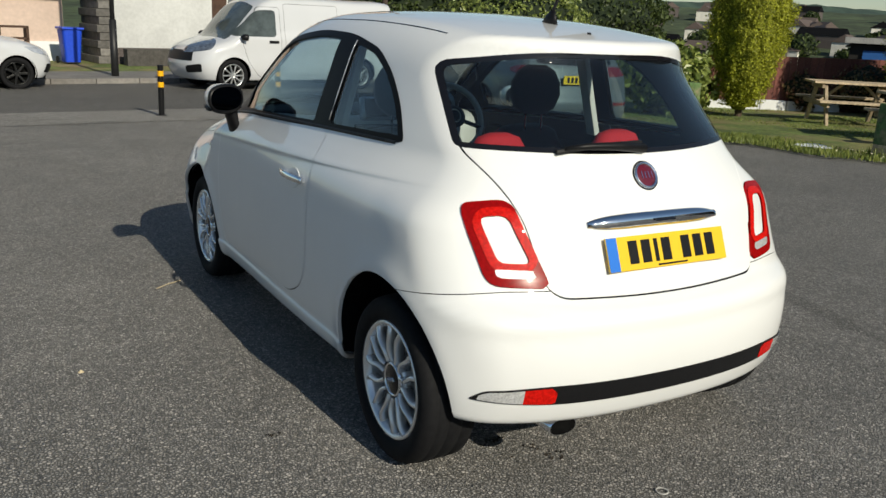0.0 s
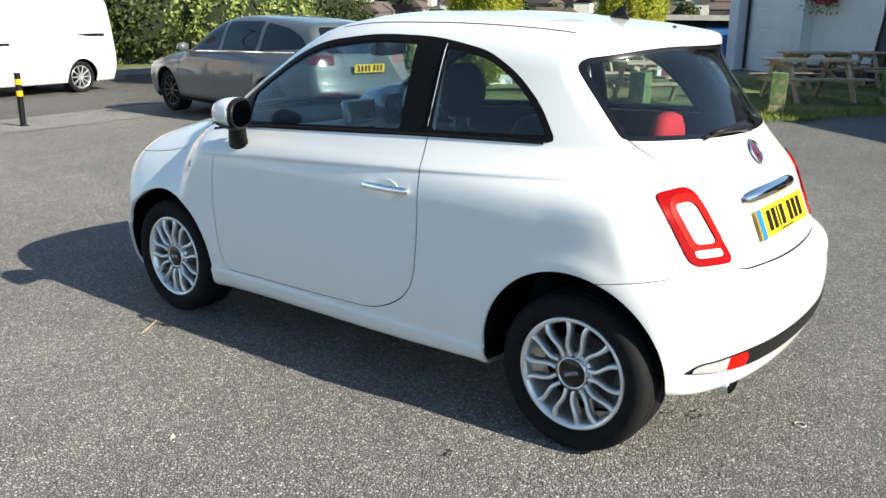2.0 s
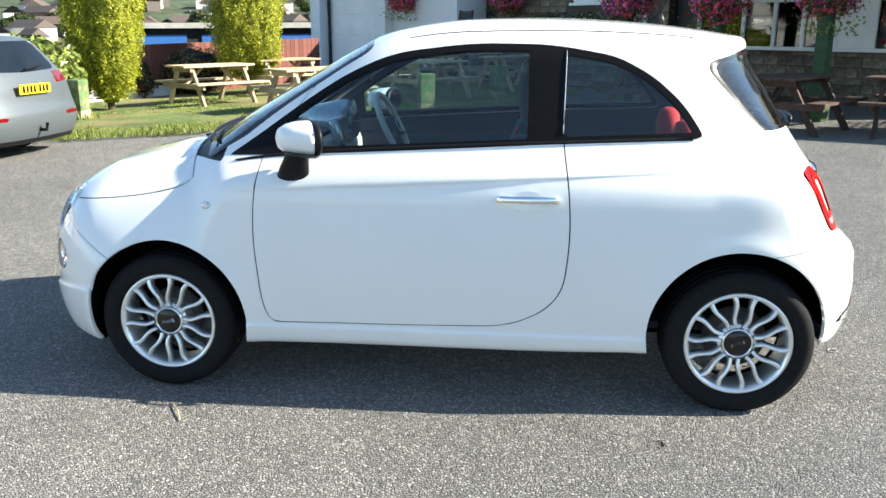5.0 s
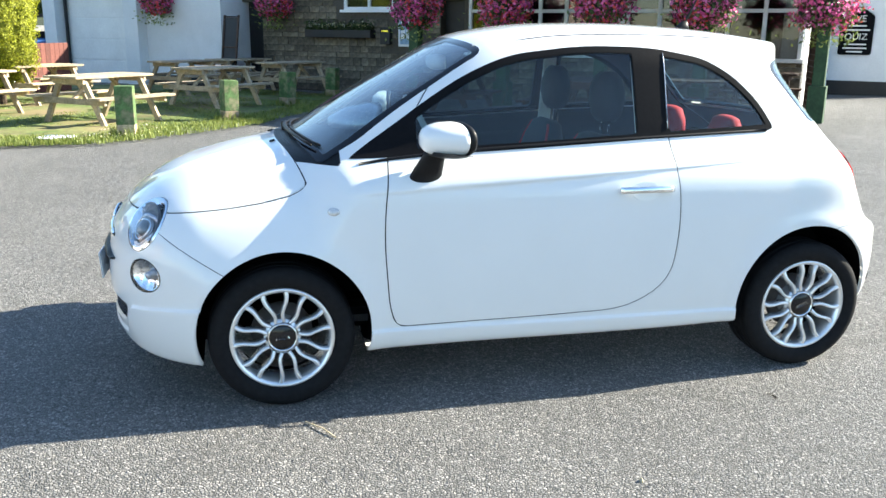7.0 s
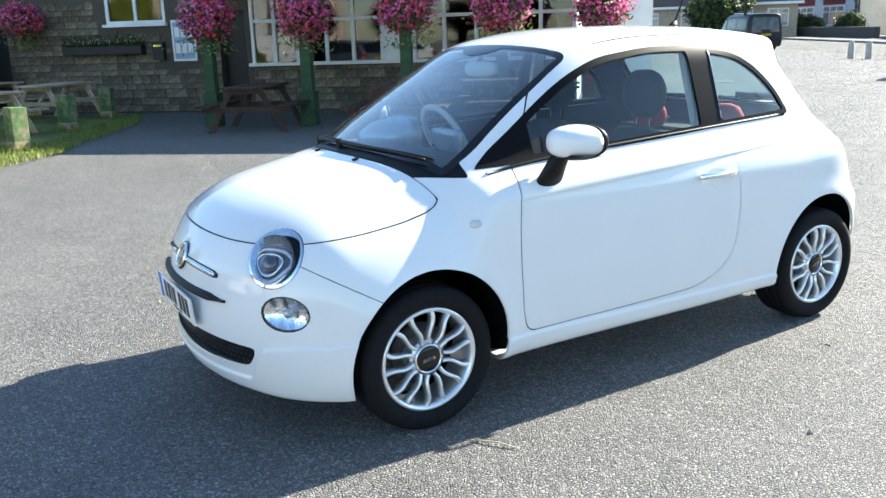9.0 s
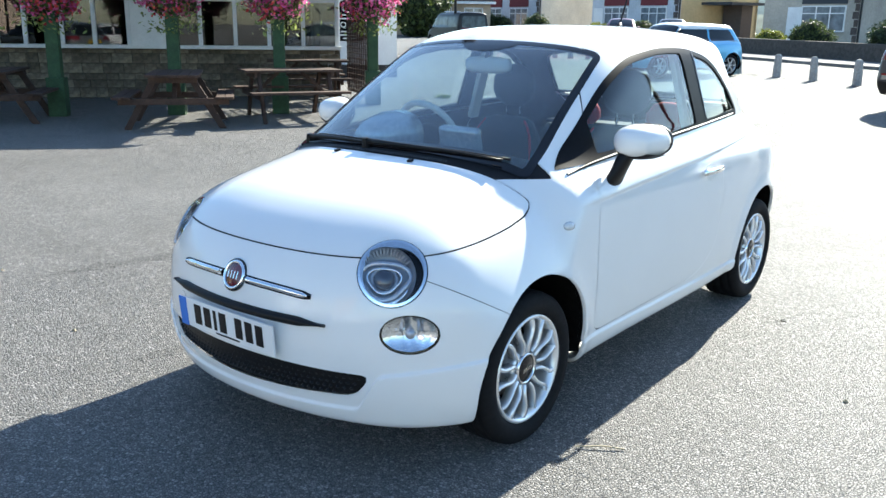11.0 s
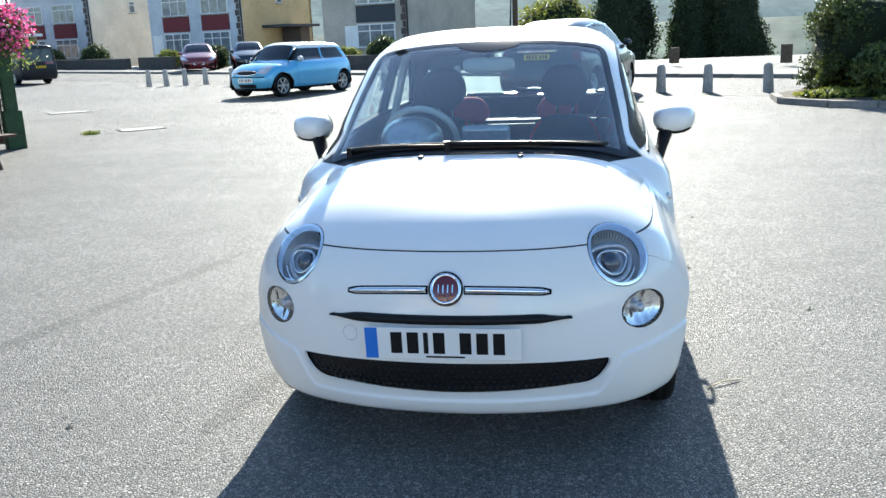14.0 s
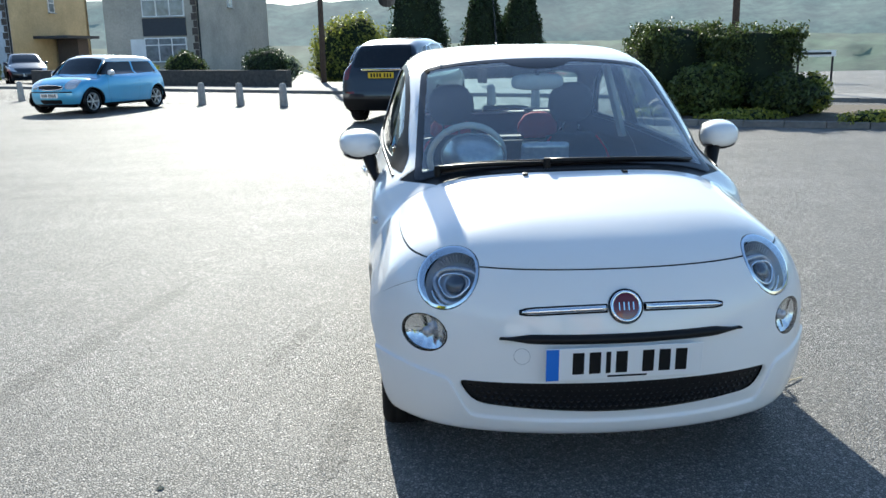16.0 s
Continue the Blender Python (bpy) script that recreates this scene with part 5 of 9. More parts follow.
def leaves(points, normals, size, rng, aspect=1.7):
    """Small bent leaves at points: verts and faces."""
    n = len(points)
    t = rng.normal(size=(n, 3))
    t -= (t * normals).sum(1, keepdims=True) * normals * 0.4
    t /= np.linalg.norm(t, axis=1, keepdims=True)
    b = np.cross(normals + 0.7 * rng.normal(size=(n, 3)), t)
    b /= np.maximum(np.linalg.norm(b, axis=1, keepdims=True), 1e-6)
    s = size * rng.uniform(0.6, 1.35, (n, 1))
    up = np.cross(t, b)
    p0, p2 = points - t * s * aspect * 0.5, points + t * s * aspect * 0.5
    p1, p3 = points + b * s * 0.5 + up * s * 0.15, points - b * s * 0.5 + up * s * 0.15
    v = np.stack([p0, p1, p2, p3], 1).reshape(-1, 3)
    f = [(4 * i, 4 * i + 1, 4 * i + 2, 4 * i + 3) for i in range(n)]
    return v, f


def lump(dirs, lobes, rng, seed):
    """Uneven radius over directions."""
    o = rng.uniform(-50, 50, 3)
    return np.array([1 + 0.30 * noise.noise(Vector(d * 1.4 + o)) + 0.22 * noise.noise(Vector(d * lobes + o)) for d in dirs])


def crown_of(base, radii, count, size, m, parent, seed, lobes=4.0, name="crown", power=1.0, taper=0.0, inner=0.86, core=None):
    """A crown of leaves over an uneven body; a dark-coloured core carries the shade inside."""
    rng = np.random.default_rng(seed)
    d = rng.normal(size=(count, 3))
    d /= np.linalg.norm(d, axis=1, keepdims=True)
    r = lump(d, lobes, rng, seed)
    radii = np.array(radii)
    q = np.sign(d) * np.abs(d)**power
    q /= np.maximum(1e-6, (np.abs(q)**(2 / power)).sum(1, keepdims=True)**(power / 2))
    depth = rng.uniform(0.80, 1.04, count)
    p = q * (r * depth)[:, None]
    if taper:
        p[:, :2] *= (1 - taper * np.clip(p[:, 2:3], -1, 1.2))
    p = p * radii + np.array(base) + np.array((0, 0, radii[2]))
    p[:, 2] = np.maximum(p[:, 2], base[2] + 0.03)
    ob = part(name, leaves(p, d, size, rng), m, parent)
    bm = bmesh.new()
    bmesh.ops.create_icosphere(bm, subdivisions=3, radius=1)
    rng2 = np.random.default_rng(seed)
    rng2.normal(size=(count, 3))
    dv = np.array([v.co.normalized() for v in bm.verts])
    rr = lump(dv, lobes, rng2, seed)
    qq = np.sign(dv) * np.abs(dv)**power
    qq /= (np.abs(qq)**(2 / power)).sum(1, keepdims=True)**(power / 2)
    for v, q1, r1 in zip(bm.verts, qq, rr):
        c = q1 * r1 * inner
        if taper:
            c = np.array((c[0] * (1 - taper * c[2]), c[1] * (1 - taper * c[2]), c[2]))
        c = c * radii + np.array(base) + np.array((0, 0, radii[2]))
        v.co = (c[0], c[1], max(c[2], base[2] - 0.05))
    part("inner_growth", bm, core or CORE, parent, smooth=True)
    return ob


def bush(name, label, cat, x, y, radii, count, size, m, seed, rise=0.0, **kw):
    t = tagged(empty(name), label, cat)
    crown_of((x, y, gz(x, y) + rise), radii, count, size, m, t, seed, **kw)
    bm = bm_cyl(bmesh.new(), (x, y, gz(x, y) - 0.1), (x, y, gz(x, y) + rise + radii[2] * 0.8), 0.07, 0.03, 8)
    part("trunk", bm, BARK, t)
    return t


# duller gold for the conifer cores, in place of shade between the leaves
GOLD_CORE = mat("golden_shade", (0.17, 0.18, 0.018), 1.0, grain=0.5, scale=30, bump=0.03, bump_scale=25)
CON1, CON2 = (10.7, 7.4), (14.05, 5.95)
bush("golden_conifer", "rounded golden-green conifer beside the fence", "conifer", *CON1, (0.68, 0.68, 1.45), 46000, 0.026, GOLD_LEAF, 3, rise=0.22, lobes=6.5, power=0.95, taper=-0.1, inner=0.9, core=GOLD_CORE)
bush("golden_conifer", "tall golden-green conifer standing behind the lawn", "conifer", *CON2, (0.70, 0.70, 1.40), 40000, 0.027, GOLD_LEAF, 4, rise=0.22, lobes=6.5, power=0.95, taper=-0.1, inner=0.9, core=GOLD_CORE)
bush("laurel_bush", "large variegated laurel bush at the lawn's edge", "bush", 9.5, 8.1, (0.85, 0.75, 0.66), 3600, 0.085, LAUREL, 5)
bush("laurel_bush", "tall laurel bush with pale glossy leaves", "bush", 10.5, 14.3, (2.2, 1.3, 1.35), 11000, 0.065, LAUREL, 6)
bush("hedge_bush", "dense green hedge bush behind the street", "bush", 11.5, 22.0, (4.0, 1.6, 1.9), 9000, 0.11, HEDGE_LEAF, 7)
bush("hedge_bush", "dense green hedge bush behind the street", "bush", 18.0, 21.5, (4.0, 1.8, 2.0), 12000, 0.09, HEDGE_LEAF, 8)
bush("russet_shrub", "reddish shrub at the back of the lawn", "shrub", 14.6, 7.3, (1.0, 0.7, 0.50), 2200, 0.045, RED_LEAF, 9)
bush("russet_shrub", "reddish shrub at the back of the lawn", "shrub", 13.6, 8.3, (0.45, 0.4, 0.42), 900, 0.045, RED_LEAF, 10)

# ---------------------------------------------------------------- the pub
PR, PU = Vector((10.2, -8.65)), Vector((0.66, 0.75)).normalized()
PN = Vector((-PU.y, PU.x))
PUB = Matrix(((PU.x, PN.x, 0, PR.x), (PU.y, PN.y, 0, PR.y), (0, 0, 1, 0.03), (0, 0, 0, 1)))   # u along the front, n outwards, z up
STONE = mat("sandstone", (0.150, 0.124, 0.088), 0.92, grain=0.38, scale=14, stain=0.3, stain_scale=3, bump=0.010, bump_scale=26, obj=0.28)
MORTAR = mat("mortar", (0.085, 0.072, 0.055), 0.95, grain=0.25, scale=30)
WHITE_WALL = mat("white_masonry_paint", (0.72, 0.73, 0.74), 0.85, grain=0.04, scale=30, stain=0.06, stain_scale=1.2, bump=0.004, bump_scale=40)
WHITE_FRAME = mat("white_window_frame", (0.75, 0.75, 0.74), 0.45, grain=0.05, scale=20, stain=0.08)
# terrace green, its colour darkened for the shade the basket posts stand in
SHADED_GREEN = mat("shaded_green_timber", (0.028, 0.066, 0.026), 0.7, grain=0.25, scale=25, stain=0.25, stain_scale=5, bump=0.002, bump_scale=50)
BARE_WOOD = mat("weathered_timber", (0.43, 0.335, 0.225), 0.85, grain=0.25, scale=30, stain=0.2, stain_scale=6, bump=0.003, bump_scale=60, obj=0.2)
DARK_WOOD = mat("dark_stained_timber", (0.055, 0.03, 0.02), 0.8, grain=0.25, scale=30, stain=0.25, stain_scale=6, obj=0.2)
SLATE = mat("slate", (0.07, 0.07, 0.075), 0.7, grain=0.25, scale=12)
PANE = glass_mat("window_glass", (0.8, 0.85, 0.85), 0.55, 0.0, 0.06)
BLACK_PAINT = mat("black_paint", (0.012, 0.012, 0.013), 0.5, grain=0.2, scale=20)
POSTER_BLUE = mat("poster_print", (0.25, 0.36, 0.48), 0.6, grain=0.3, scale=14)
# near-black: the dimness inside the pub is put into this colour
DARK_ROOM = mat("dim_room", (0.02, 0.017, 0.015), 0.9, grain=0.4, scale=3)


def pub_box(name, u0, u1, n0, n1, z0, z1, m, parent=None, label="", bevel=0.0):
    return part(name, box((u0 + u1) / 2, (n0 + n1) / 2, (z0 + z1) / 2, u1 - u0, n1 - n0, z1 - z0, PUB, bevel), m, parent, label)


pub = tagged(empty("pub_building"), "stone public house with white window bays", "building")
EAVES = 3.5
# walls round the openings: u, z ranges of solid pieces, 0.35 thick
for nm, u0, u1, z0, z1, mm in (("plinth_wall", 0.0, 6.9, -0.3, 0.93, MORTAR), ("upper_wall", 0.0, 6.9, 2.75, EAVES, WHITE_WALL),
                               ("stone_wall", 6.9, 7.02, -0.3, EAVES, MORTAR), ("stone_wall", 7.02, 7.62, 2.1, EAVES, MORTAR),
                               ("stone_wall", 7.62, 8.84, -0.3, EAVES, MORTAR), ("stone_wall", 8.84, 10.26, -0.3, 1.86, MORTAR),
                               ("stone_wall", 8.84, 10.26, 3.0, EAVES, MORTAR), ("stone_wall", 10.26, 12.75, -0.3, EAVES, MORTAR),
                               ("stone_wall", 12.75, 13.4, 2.1, EAVES, MORTAR)):
    pub_box(nm, u0, u1, -0.35, 0.0, z0, z1, mm, pub)
END = PUB @ Matrix.Translation((0, -5.0, 0))   # the white annex, set back and square to the front
part("end_wall", box(0.2, -2.5, EAVES / 2 - 0.15, 0.4, 5.0, EAVES + 0.3, PUB), WHITE_WALL, pub, "white painted end wall")
part("annex_wall", box(0.0, -0.2, EAVES / 2 - 0.15, 3.44, 0.4, EAVES + 0.3, END), WHITE_WALL, pub, "white painted annex wall")
part("annex_side", box(-1.52, -2.4, EAVES / 2 - 0.15, 0.4, 4.0, EAVES + 0.3, END), WHITE_WALL, pub)
pub_box("rear_wall", -1.2, 19.7, -9.3, -9.0, -0.3, EAVES, WHITE_WALL, pub)
part("black_plinth", box(0.0, 0.009, 0.13, 3.46, 0.018, 0.56, END), BLACK_PAINT, pub, "black painted plinth band")
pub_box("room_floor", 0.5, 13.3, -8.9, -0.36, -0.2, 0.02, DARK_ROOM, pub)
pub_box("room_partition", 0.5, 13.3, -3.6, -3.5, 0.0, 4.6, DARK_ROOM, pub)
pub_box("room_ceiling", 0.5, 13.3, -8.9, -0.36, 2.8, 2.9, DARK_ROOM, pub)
rv = [PUB @ Vector(p) for p in ((-0.2, 0.4, EAVES), (13.5, 0.4, EAVES), (13.5, -9.6, EAVES), (-1.3, -9.6, EAVES), (-0.8, -4.6, EAVES + 2.6), (13.5, -4.6, EAVES + 2.6))]
part("roof", (rv, [(0, 1, 5, 4), (2, 3, 4, 5), (0, 4, 3), (1, 2, 5), (0, 3, 2, 1)]), SLATE, pub)

# the long window bay: sill, posts, transom, panes
bay = part("window_bay", box(3.45, 0.06, 0.965, 6.96, 0.22, 0.07, PUB, 0.01), WHITE_FRAME, pub, "white painted window bay with small panes")
fb = bmesh.new()
posts = [0.06, 0.72, 1.38, 2.02, 2.68, 3.32, 4.0, 4.62, 5.2, 5.85, 6.35, 6.84]
for u in posts:
    bm_box(fb, u, 0.03, 1.87, 0.075, 0.09, 1.76, PUB, 0.006)
bm_box(fb, 3.45, 0.03, 1.86, 6.85, 0.08, 0.07, PUB, 0.006)
bm_box(fb, 3.45, 0.03, 2.72, 6.9, 0.1, 0.08, PUB, 0.006)
part("bay_frame", fb, WHITE_FRAME, bay)
for a, b in zip(posts, posts[1:]):
    for z0, z1 in ((1.0, 1.83), (1.895, 2.69)):
        pub_box("pane", a + 0.035, b - 0.035, 0.018, 0.024, z0, z1, PANE, bay).visible_shadow = False
pub_box("bay_panel", 3.36, 3.98, 0.024, 0.05, 1.0, 1.83, WHITE_FRAME, bay)
# window in the stone wall
win = pub_box("stone_wall_window", 8.80, 10.30, -0.02, 0.10, 1.84, 1.90, WHITE_FRAME, pub, "white framed window with pale blind")
wf = bmesh.new()
for u in (8.88, 9.55, 10.22):
    bm_box(wf, u, -0.05, 2.45, 0.07, 0.08, 1.12, PUB, 0.006)
for z in (1.93, 2.97):
    bm_box(wf, 9.55, -0.05, z, 1.40, 0.08, 0.07, PUB, 0.006)
part("window_frame", wf, WHITE_FRAME, win)
BLIND = mat("yellow_blind", (0.30, 0.29, 0.10), 0.8, grain=0.15, scale=20)
pub_box("blind", 8.9, 10.2, -0.16, -0.15, 1.95, 2.95, BLIND, win)
pub_box("pane", 8.9, 10.2, -0.06, -0.054, 1.95, 2.95, PANE, win).visible_shadow = False
# doors
for a, b in ((7.02, 7.62), (12.75, 13.4)):
    pub_box("door_leaf", a, b, -0.30, -0.24, 0.0, 2.1, BLACK_PAINT, pub, "black painted door in shade")
# poster case, letter box
case = tagged(empty("poster_case"), "white framed poster case with blue notice on the wall", "poster")
pub_box("frame", 8.16, 8.70, 0.0, 0.05, 1.08, 1.95, WHITE_FRAME, case)
pub_box("poster", 8.20, 8.66, 0.05, 0.054, 1.13, 1.90, POSTER_BLUE, case)
for i in range(3):
    for j in range(2):
        pub_box("picture", 8.23 + 0.145 * i, 8.34 + 0.145 * i, 0.054, 0.057, 1.25 + 0.34 * j, 1.46 + 0.34 * j, WHITE_FRAME, case)
lb = tagged(empty("letter_box"), "black wall letter box", "letter box")
pub_box("body", 8.90, 9.16, 0.0, 0.12, 1.12, 1.50, BLACK_PAINT, lb, bevel=0.01)
pub_box("flap", 8.94, 9.12, 0.12, 0.126, 1.40, 1.44, CHROME, lb)

# sandstone blocks, laid in courses; those near the openings are kept clear of them
blocks = []
rng = random.Random(5)


def courses(u0, u1, z0, z1, holes, name_parent):
    z = z0
    while z < z1 - 0.05:
        h = rng.choice((0.12, 0.15, 0.19))
        u = u0 - rng.random() * 0.3
        while u < u1:
            w = rng.choice((0.22, 0.3, 0.38, 0.5))
            a, b = max(u, u0), min(u + w, u1)
            u += w
            if b - a < 0.08 or any(a < q1 and b > q0 and z < r1 and z + h > r0 for q0, q1, r0, r1 in holes):
                continue
            blocks.append((a + 0.006, b - 0.006, z + 0.006, min(z + h, z1) - 0.006, rng.uniform(0.008, 0.03)))
        z += h


courses(0.0, 6.9, 0.0, 0.92, [], None)
courses(7.62, 12.75, 0.0, 2.4, [(8.78, 10.32, 1.8, 3.1), (7.98, 8.72, 1.06, 1.97)], None)
facing = tagged(empty("stone_facing"), "coursed brown sandstone blocks of the pub wall", "stone wall", kind="structure")
unit = {}
for a, b, z0, z1, d in blocks[:560]:
    key = (round(b - a, 2), round(z1 - z0, 2))
    if key not in unit:
        bm = bm_box(bmesh.new(), 0, 0, 0, key[0], 0.06, key[1])
        bmesh.ops.bevel(bm, geom=list(bm.edges), offset=0.008, segments=1, affect="EDGES")
        me = bpy.data.meshes.new("stone")
        bm.to_mesh(me)
        bm.free()
        me.materials.append(STONE)
        unit[key] = me
    o = new("stone", unit[key])
    o.matrix_basis = PUB @ Matrix.Translation(((a + b) / 2, d - 0.03, (z0 + z1) / 2))
    o.parent = facing

# white wing with garage door
wing = tagged(empty("white_wing"), "white painted wing with a white garage door", "building")
pub_box("front_wall", 13.4, 16.15, 0.45, 0.8, -0.3, 3.6, WHITE_WALL, wing)
pub_box("return_wall", 13.4, 13.75, -0.35, 0.45, -0.3, 3.6, WHITE_WALL, wing)
pub_box("pier", 16.0, 16.5, 0.8, 1.1, -0.3, 3.6, WHITE_WALL, wing)
pub_box("pier", 19.2, 19.7, 0.8, 1.1, -0.3, 3.6, WHITE_WALL, wing)
pub_box("lintel", 16.5, 19.2, 0.7, 1.0, 2.3, 3.6, WHITE_WALL, wing)
gd = pub_box("garage_door", 16.5, 19.2, 0.72, 0.78, -0.1, 2.3, WHITE_FRAME, wing, "white panelled garage door")
for k in range(4):
    pub_box("door_panel", 16.56, 19.14, 0.78, 0.80, 0.03 + 0.56 * k, 0.55 + 0.56 * k, WHITE_FRAME, gd, bevel=0.006)
pub_box("drain_pipe", 19.0, 19.07, 0.84, 0.90, 0.0, 3.6, BLACK_PAINT, wing)
pub_box("side_wall", 19.35, 19.7, -6.0, 0.8, -0.3, 3.6, WHITE_WALL, wing)
pub_box("wing_roof", 13.2, 19.9, -6.2, 1.0, 3.6, 3.75, SLATE, wing)
pub_box("black_plinth", 13.4, 16.0, 0.8, 0.812, -0.1, 0.25, BLACK_PAINT, wing)


# unseen boarded canopy on brackets, added above the terrace to shade it
canopy = part("canopy_frame", box(3.6, 3.25, 2.74, 8.0, 0.07, 0.16, PUB, 0.008), SHADED_GREEN, pub, "green boarded canopy over the terrace")
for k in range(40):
    part("canopy_board", box(-0.3 + 0.2 * k + 0.1, 1.65, 2.84 + 0.002 * (k % 2), 0.192, 3.3, 0.03, PUB), SHADED_GREEN, canopy)
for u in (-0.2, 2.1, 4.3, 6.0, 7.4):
    part("canopy_bracket", beam(bmesh.new(), PUB @ Vector((u, 0.03, 2.5)), PUB @ Vector((u, 3.2, 2.78)), 0.06, 0.09), SHADED_GREEN, canopy)

# columns with flower baskets
def basket(x, y, z, seed, r=0.36, parent=None):
    t = tagged(empty("flower_basket"), "overflowing basket of pink and red flowers", "flower basket", group="flower baskets of the pub")
    rg = np.random.default_rng(seed)
    bm = bmesh.new()
    bmesh.ops.create_uvsphere(bm, u_segments=14, v_segments=8, radius=0.2, matrix=Matrix.Translation((x, y, z - 0.02)))
    part("bowl", bm, BLACK_PAINT, t)
    for nm, m, n, rr, dz, s in (("leaf_mass", HEDGE_LEAF, 800, 0.9, -0.02, 0.06), ("pink_bloom", PINK, 1300, 1.0, 0.02, 0.052),
                                ("red_bloom", RED_PETAL, 620, 1.05, 0.0, 0.052)):
        d = rg.normal(size=(n, 3))
        d /= np.linalg.norm(d, axis=1, keepdims=True)
        if nm == "red_bloom":
            d = d[(d[:, 0] * math.cos(seed) + d[:, 1] * math.sin(seed)) > -0.1]
        k = lump(d, 4.5, np.random.default_rng(seed), seed)
        p = d * (k * rg.uniform(0.62, 1.16, len(d)))[:, None] * np.array((r, r, r * 0.82)) * rr + np.array((x, y, z + dz))
        tagged(part(nm, leaves(p, d, s, rg, 1.1), m, t), kind="stuff")
    n = 260
    p = np.stack([rg.normal(0, r * 0.5, n) + x, rg.normal(0, r * 0.5, n) + y, z - rg.uniform(0.1, 0.62, n)], 1)
    tagged(part("trailing_stem", leaves(p, rg.normal(size=(n, 3)), 0.035, rg, 2.2), LAUREL, t), kind="stuff")
    return t


def column(x, y, h, label):
    c = tagged(empty("basket_post"), label, "post", group="green basket posts")
    g = gz(x, y)
    bm = bm_box(bmesh.new(), 0, 0, h / 2, 0.19, 0.19, h, bevel=0.012)
    part("post", bm, SHADED_GREEN, c, m=Matrix.Translation((x, y, g)) @ pose(0, 0, 0, 0, 0, 48.6))
    bm = bm_box(bmesh.new(), 0, 0, 0.3, 0.27, 0.27, 0.6, bevel=0.012)
    part("base_casing", bm, SHADED_GREEN, c, m=Matrix.Translation((x, y, g)) @ pose(0, 0, 0, 0, 0, 48.6))
    return c


for k, (u, z) in enumerate(((1.15, 1.86), (2.80, 1.86), (4.60, 1.84), (6.42, 1.84))):
    p = PUB @ Vector((u, 3.1, 0))
    column(p.x, p.y, z - 0.03 - 0.2, "green painted timber post under a flower basket")
    basket(p.x, p.y, z + 0.05, 20 + k, 0.45)
column(8.52, -7.82, 1.62, "green painted timber post at the end of the trellis")
basket(8.52, -7.82, 1.90, 31, 0.46)
for k, (u, n, z) in enumerate(((15.3, 1.05, 2.12), (12.1, 0.35, 2.05))):
    p = PUB @ Vector((u, n, z))
    basket(p.x, p.y, p.z, 40 + k, 0.42)

# trellis between the post and the bay
tre = tagged(empty("trellis"), "dark brown square timber trellis screen", "trellis")
a, b = Vector((8.66, -7.9, 0)), PUB @ Vector((-0.12, 0.25, 0))
b.z = 0
d = b - a
for k in range(13):
    p = a + d * ((k + 0.5) / 13)
    g = gz(p.x, p.y)
    part("lath", beam(bmesh.new(), (p.x, p.y, g + 0.12), (p.x, p.y, g + 2.15), 0.03, 0.014, 0), DARK_WOOD, tre)
for k in range(20):
    z = 0.17 + 0.1 * k
    part("lath", beam(bmesh.new(), (a.x, a.y, z + gz(a.x, a.y)), (b.x, b.y, z + gz(b.x, b.y)), 0.03, 0.014, 0), DARK_WOOD, tre)

# chalk board with its words
board = tagged(empty("quiz_board"), "black chalk board with white lettering on a white wall", "sign")
SLATE = mat("matt_chalk_board", (0.006, 0.006, 0.007), 0.85, spec=0.1, grain=0.2, scale=20)
pts = round_poly([(-0.86, 1.00), (-0.16, 1.00), (-0.16, 1.86), (-0.28, 1.96), (-0.51, 2.08), (-0.74, 1.96), (-0.86, 1.86)], [0.06, 0.06, 0.05, 0.05, 0.05, 0.05, 0.05], 4)
nb_ = len(pts)
part("board", ([END @ Vector((u, n, z)) for n in (0.0, 0.05) for u, z in pts], [tuple(range(nb_)), tuple(range(nb_, 2 * nb_))[::-1]] + [(k, (k + 1) % nb_, nb_ + (k + 1) % nb_, nb_ + k) for k in range(nb_)]), SLATE, board)


def words(text, size, m, parent, mtx, name="lettering"):
    cu = bpy.data.curves.new(name, "FONT")
    cu.body, cu.size, cu.extrude, cu.align_x = text, size, 0.001, "CENTER"
    tmp = bpy.data.objects.new(name, cu)
    scene.collection.objects.link(tmp)
    me = bpy.data.meshes.new_from_object(tmp.evaluated_get(bpy.context.evaluated_depsgraph_get()))
    bpy.data.objects.remove(tmp)
    me.materials.clear()
    me.materials.append(m)
    ob = new(name, me)
    ob.matrix_basis = mtx
    ob.parent = parent
    return ob


CHALK = mat("chalk", (0.75, 0.75, 0.72), 0.9, grain=0.15, scale=60)
face = END @ Matrix(((-1, 0, 0, 0), (0, 0, 1, 0.053), (0, 1, 0, 0), (0, 0, 0, 1)))
for text, z, sz in (("LIVE", 1.74, 0.20), ("QUIZ", 1.34, 0.20)):
    words(text, sz, CHALK, board, face @ Matrix.Translation((0.51, z, 0)))
for z, w in ((1.645, 0.40), (1.555, 0.56), (1.235, 0.46), (1.15, 0.5), (1.07, 0.34)):
    part("line_of_writing", box(-0.51, 0.054, z, w, 0.006, 0.032, END), CHALK, board)

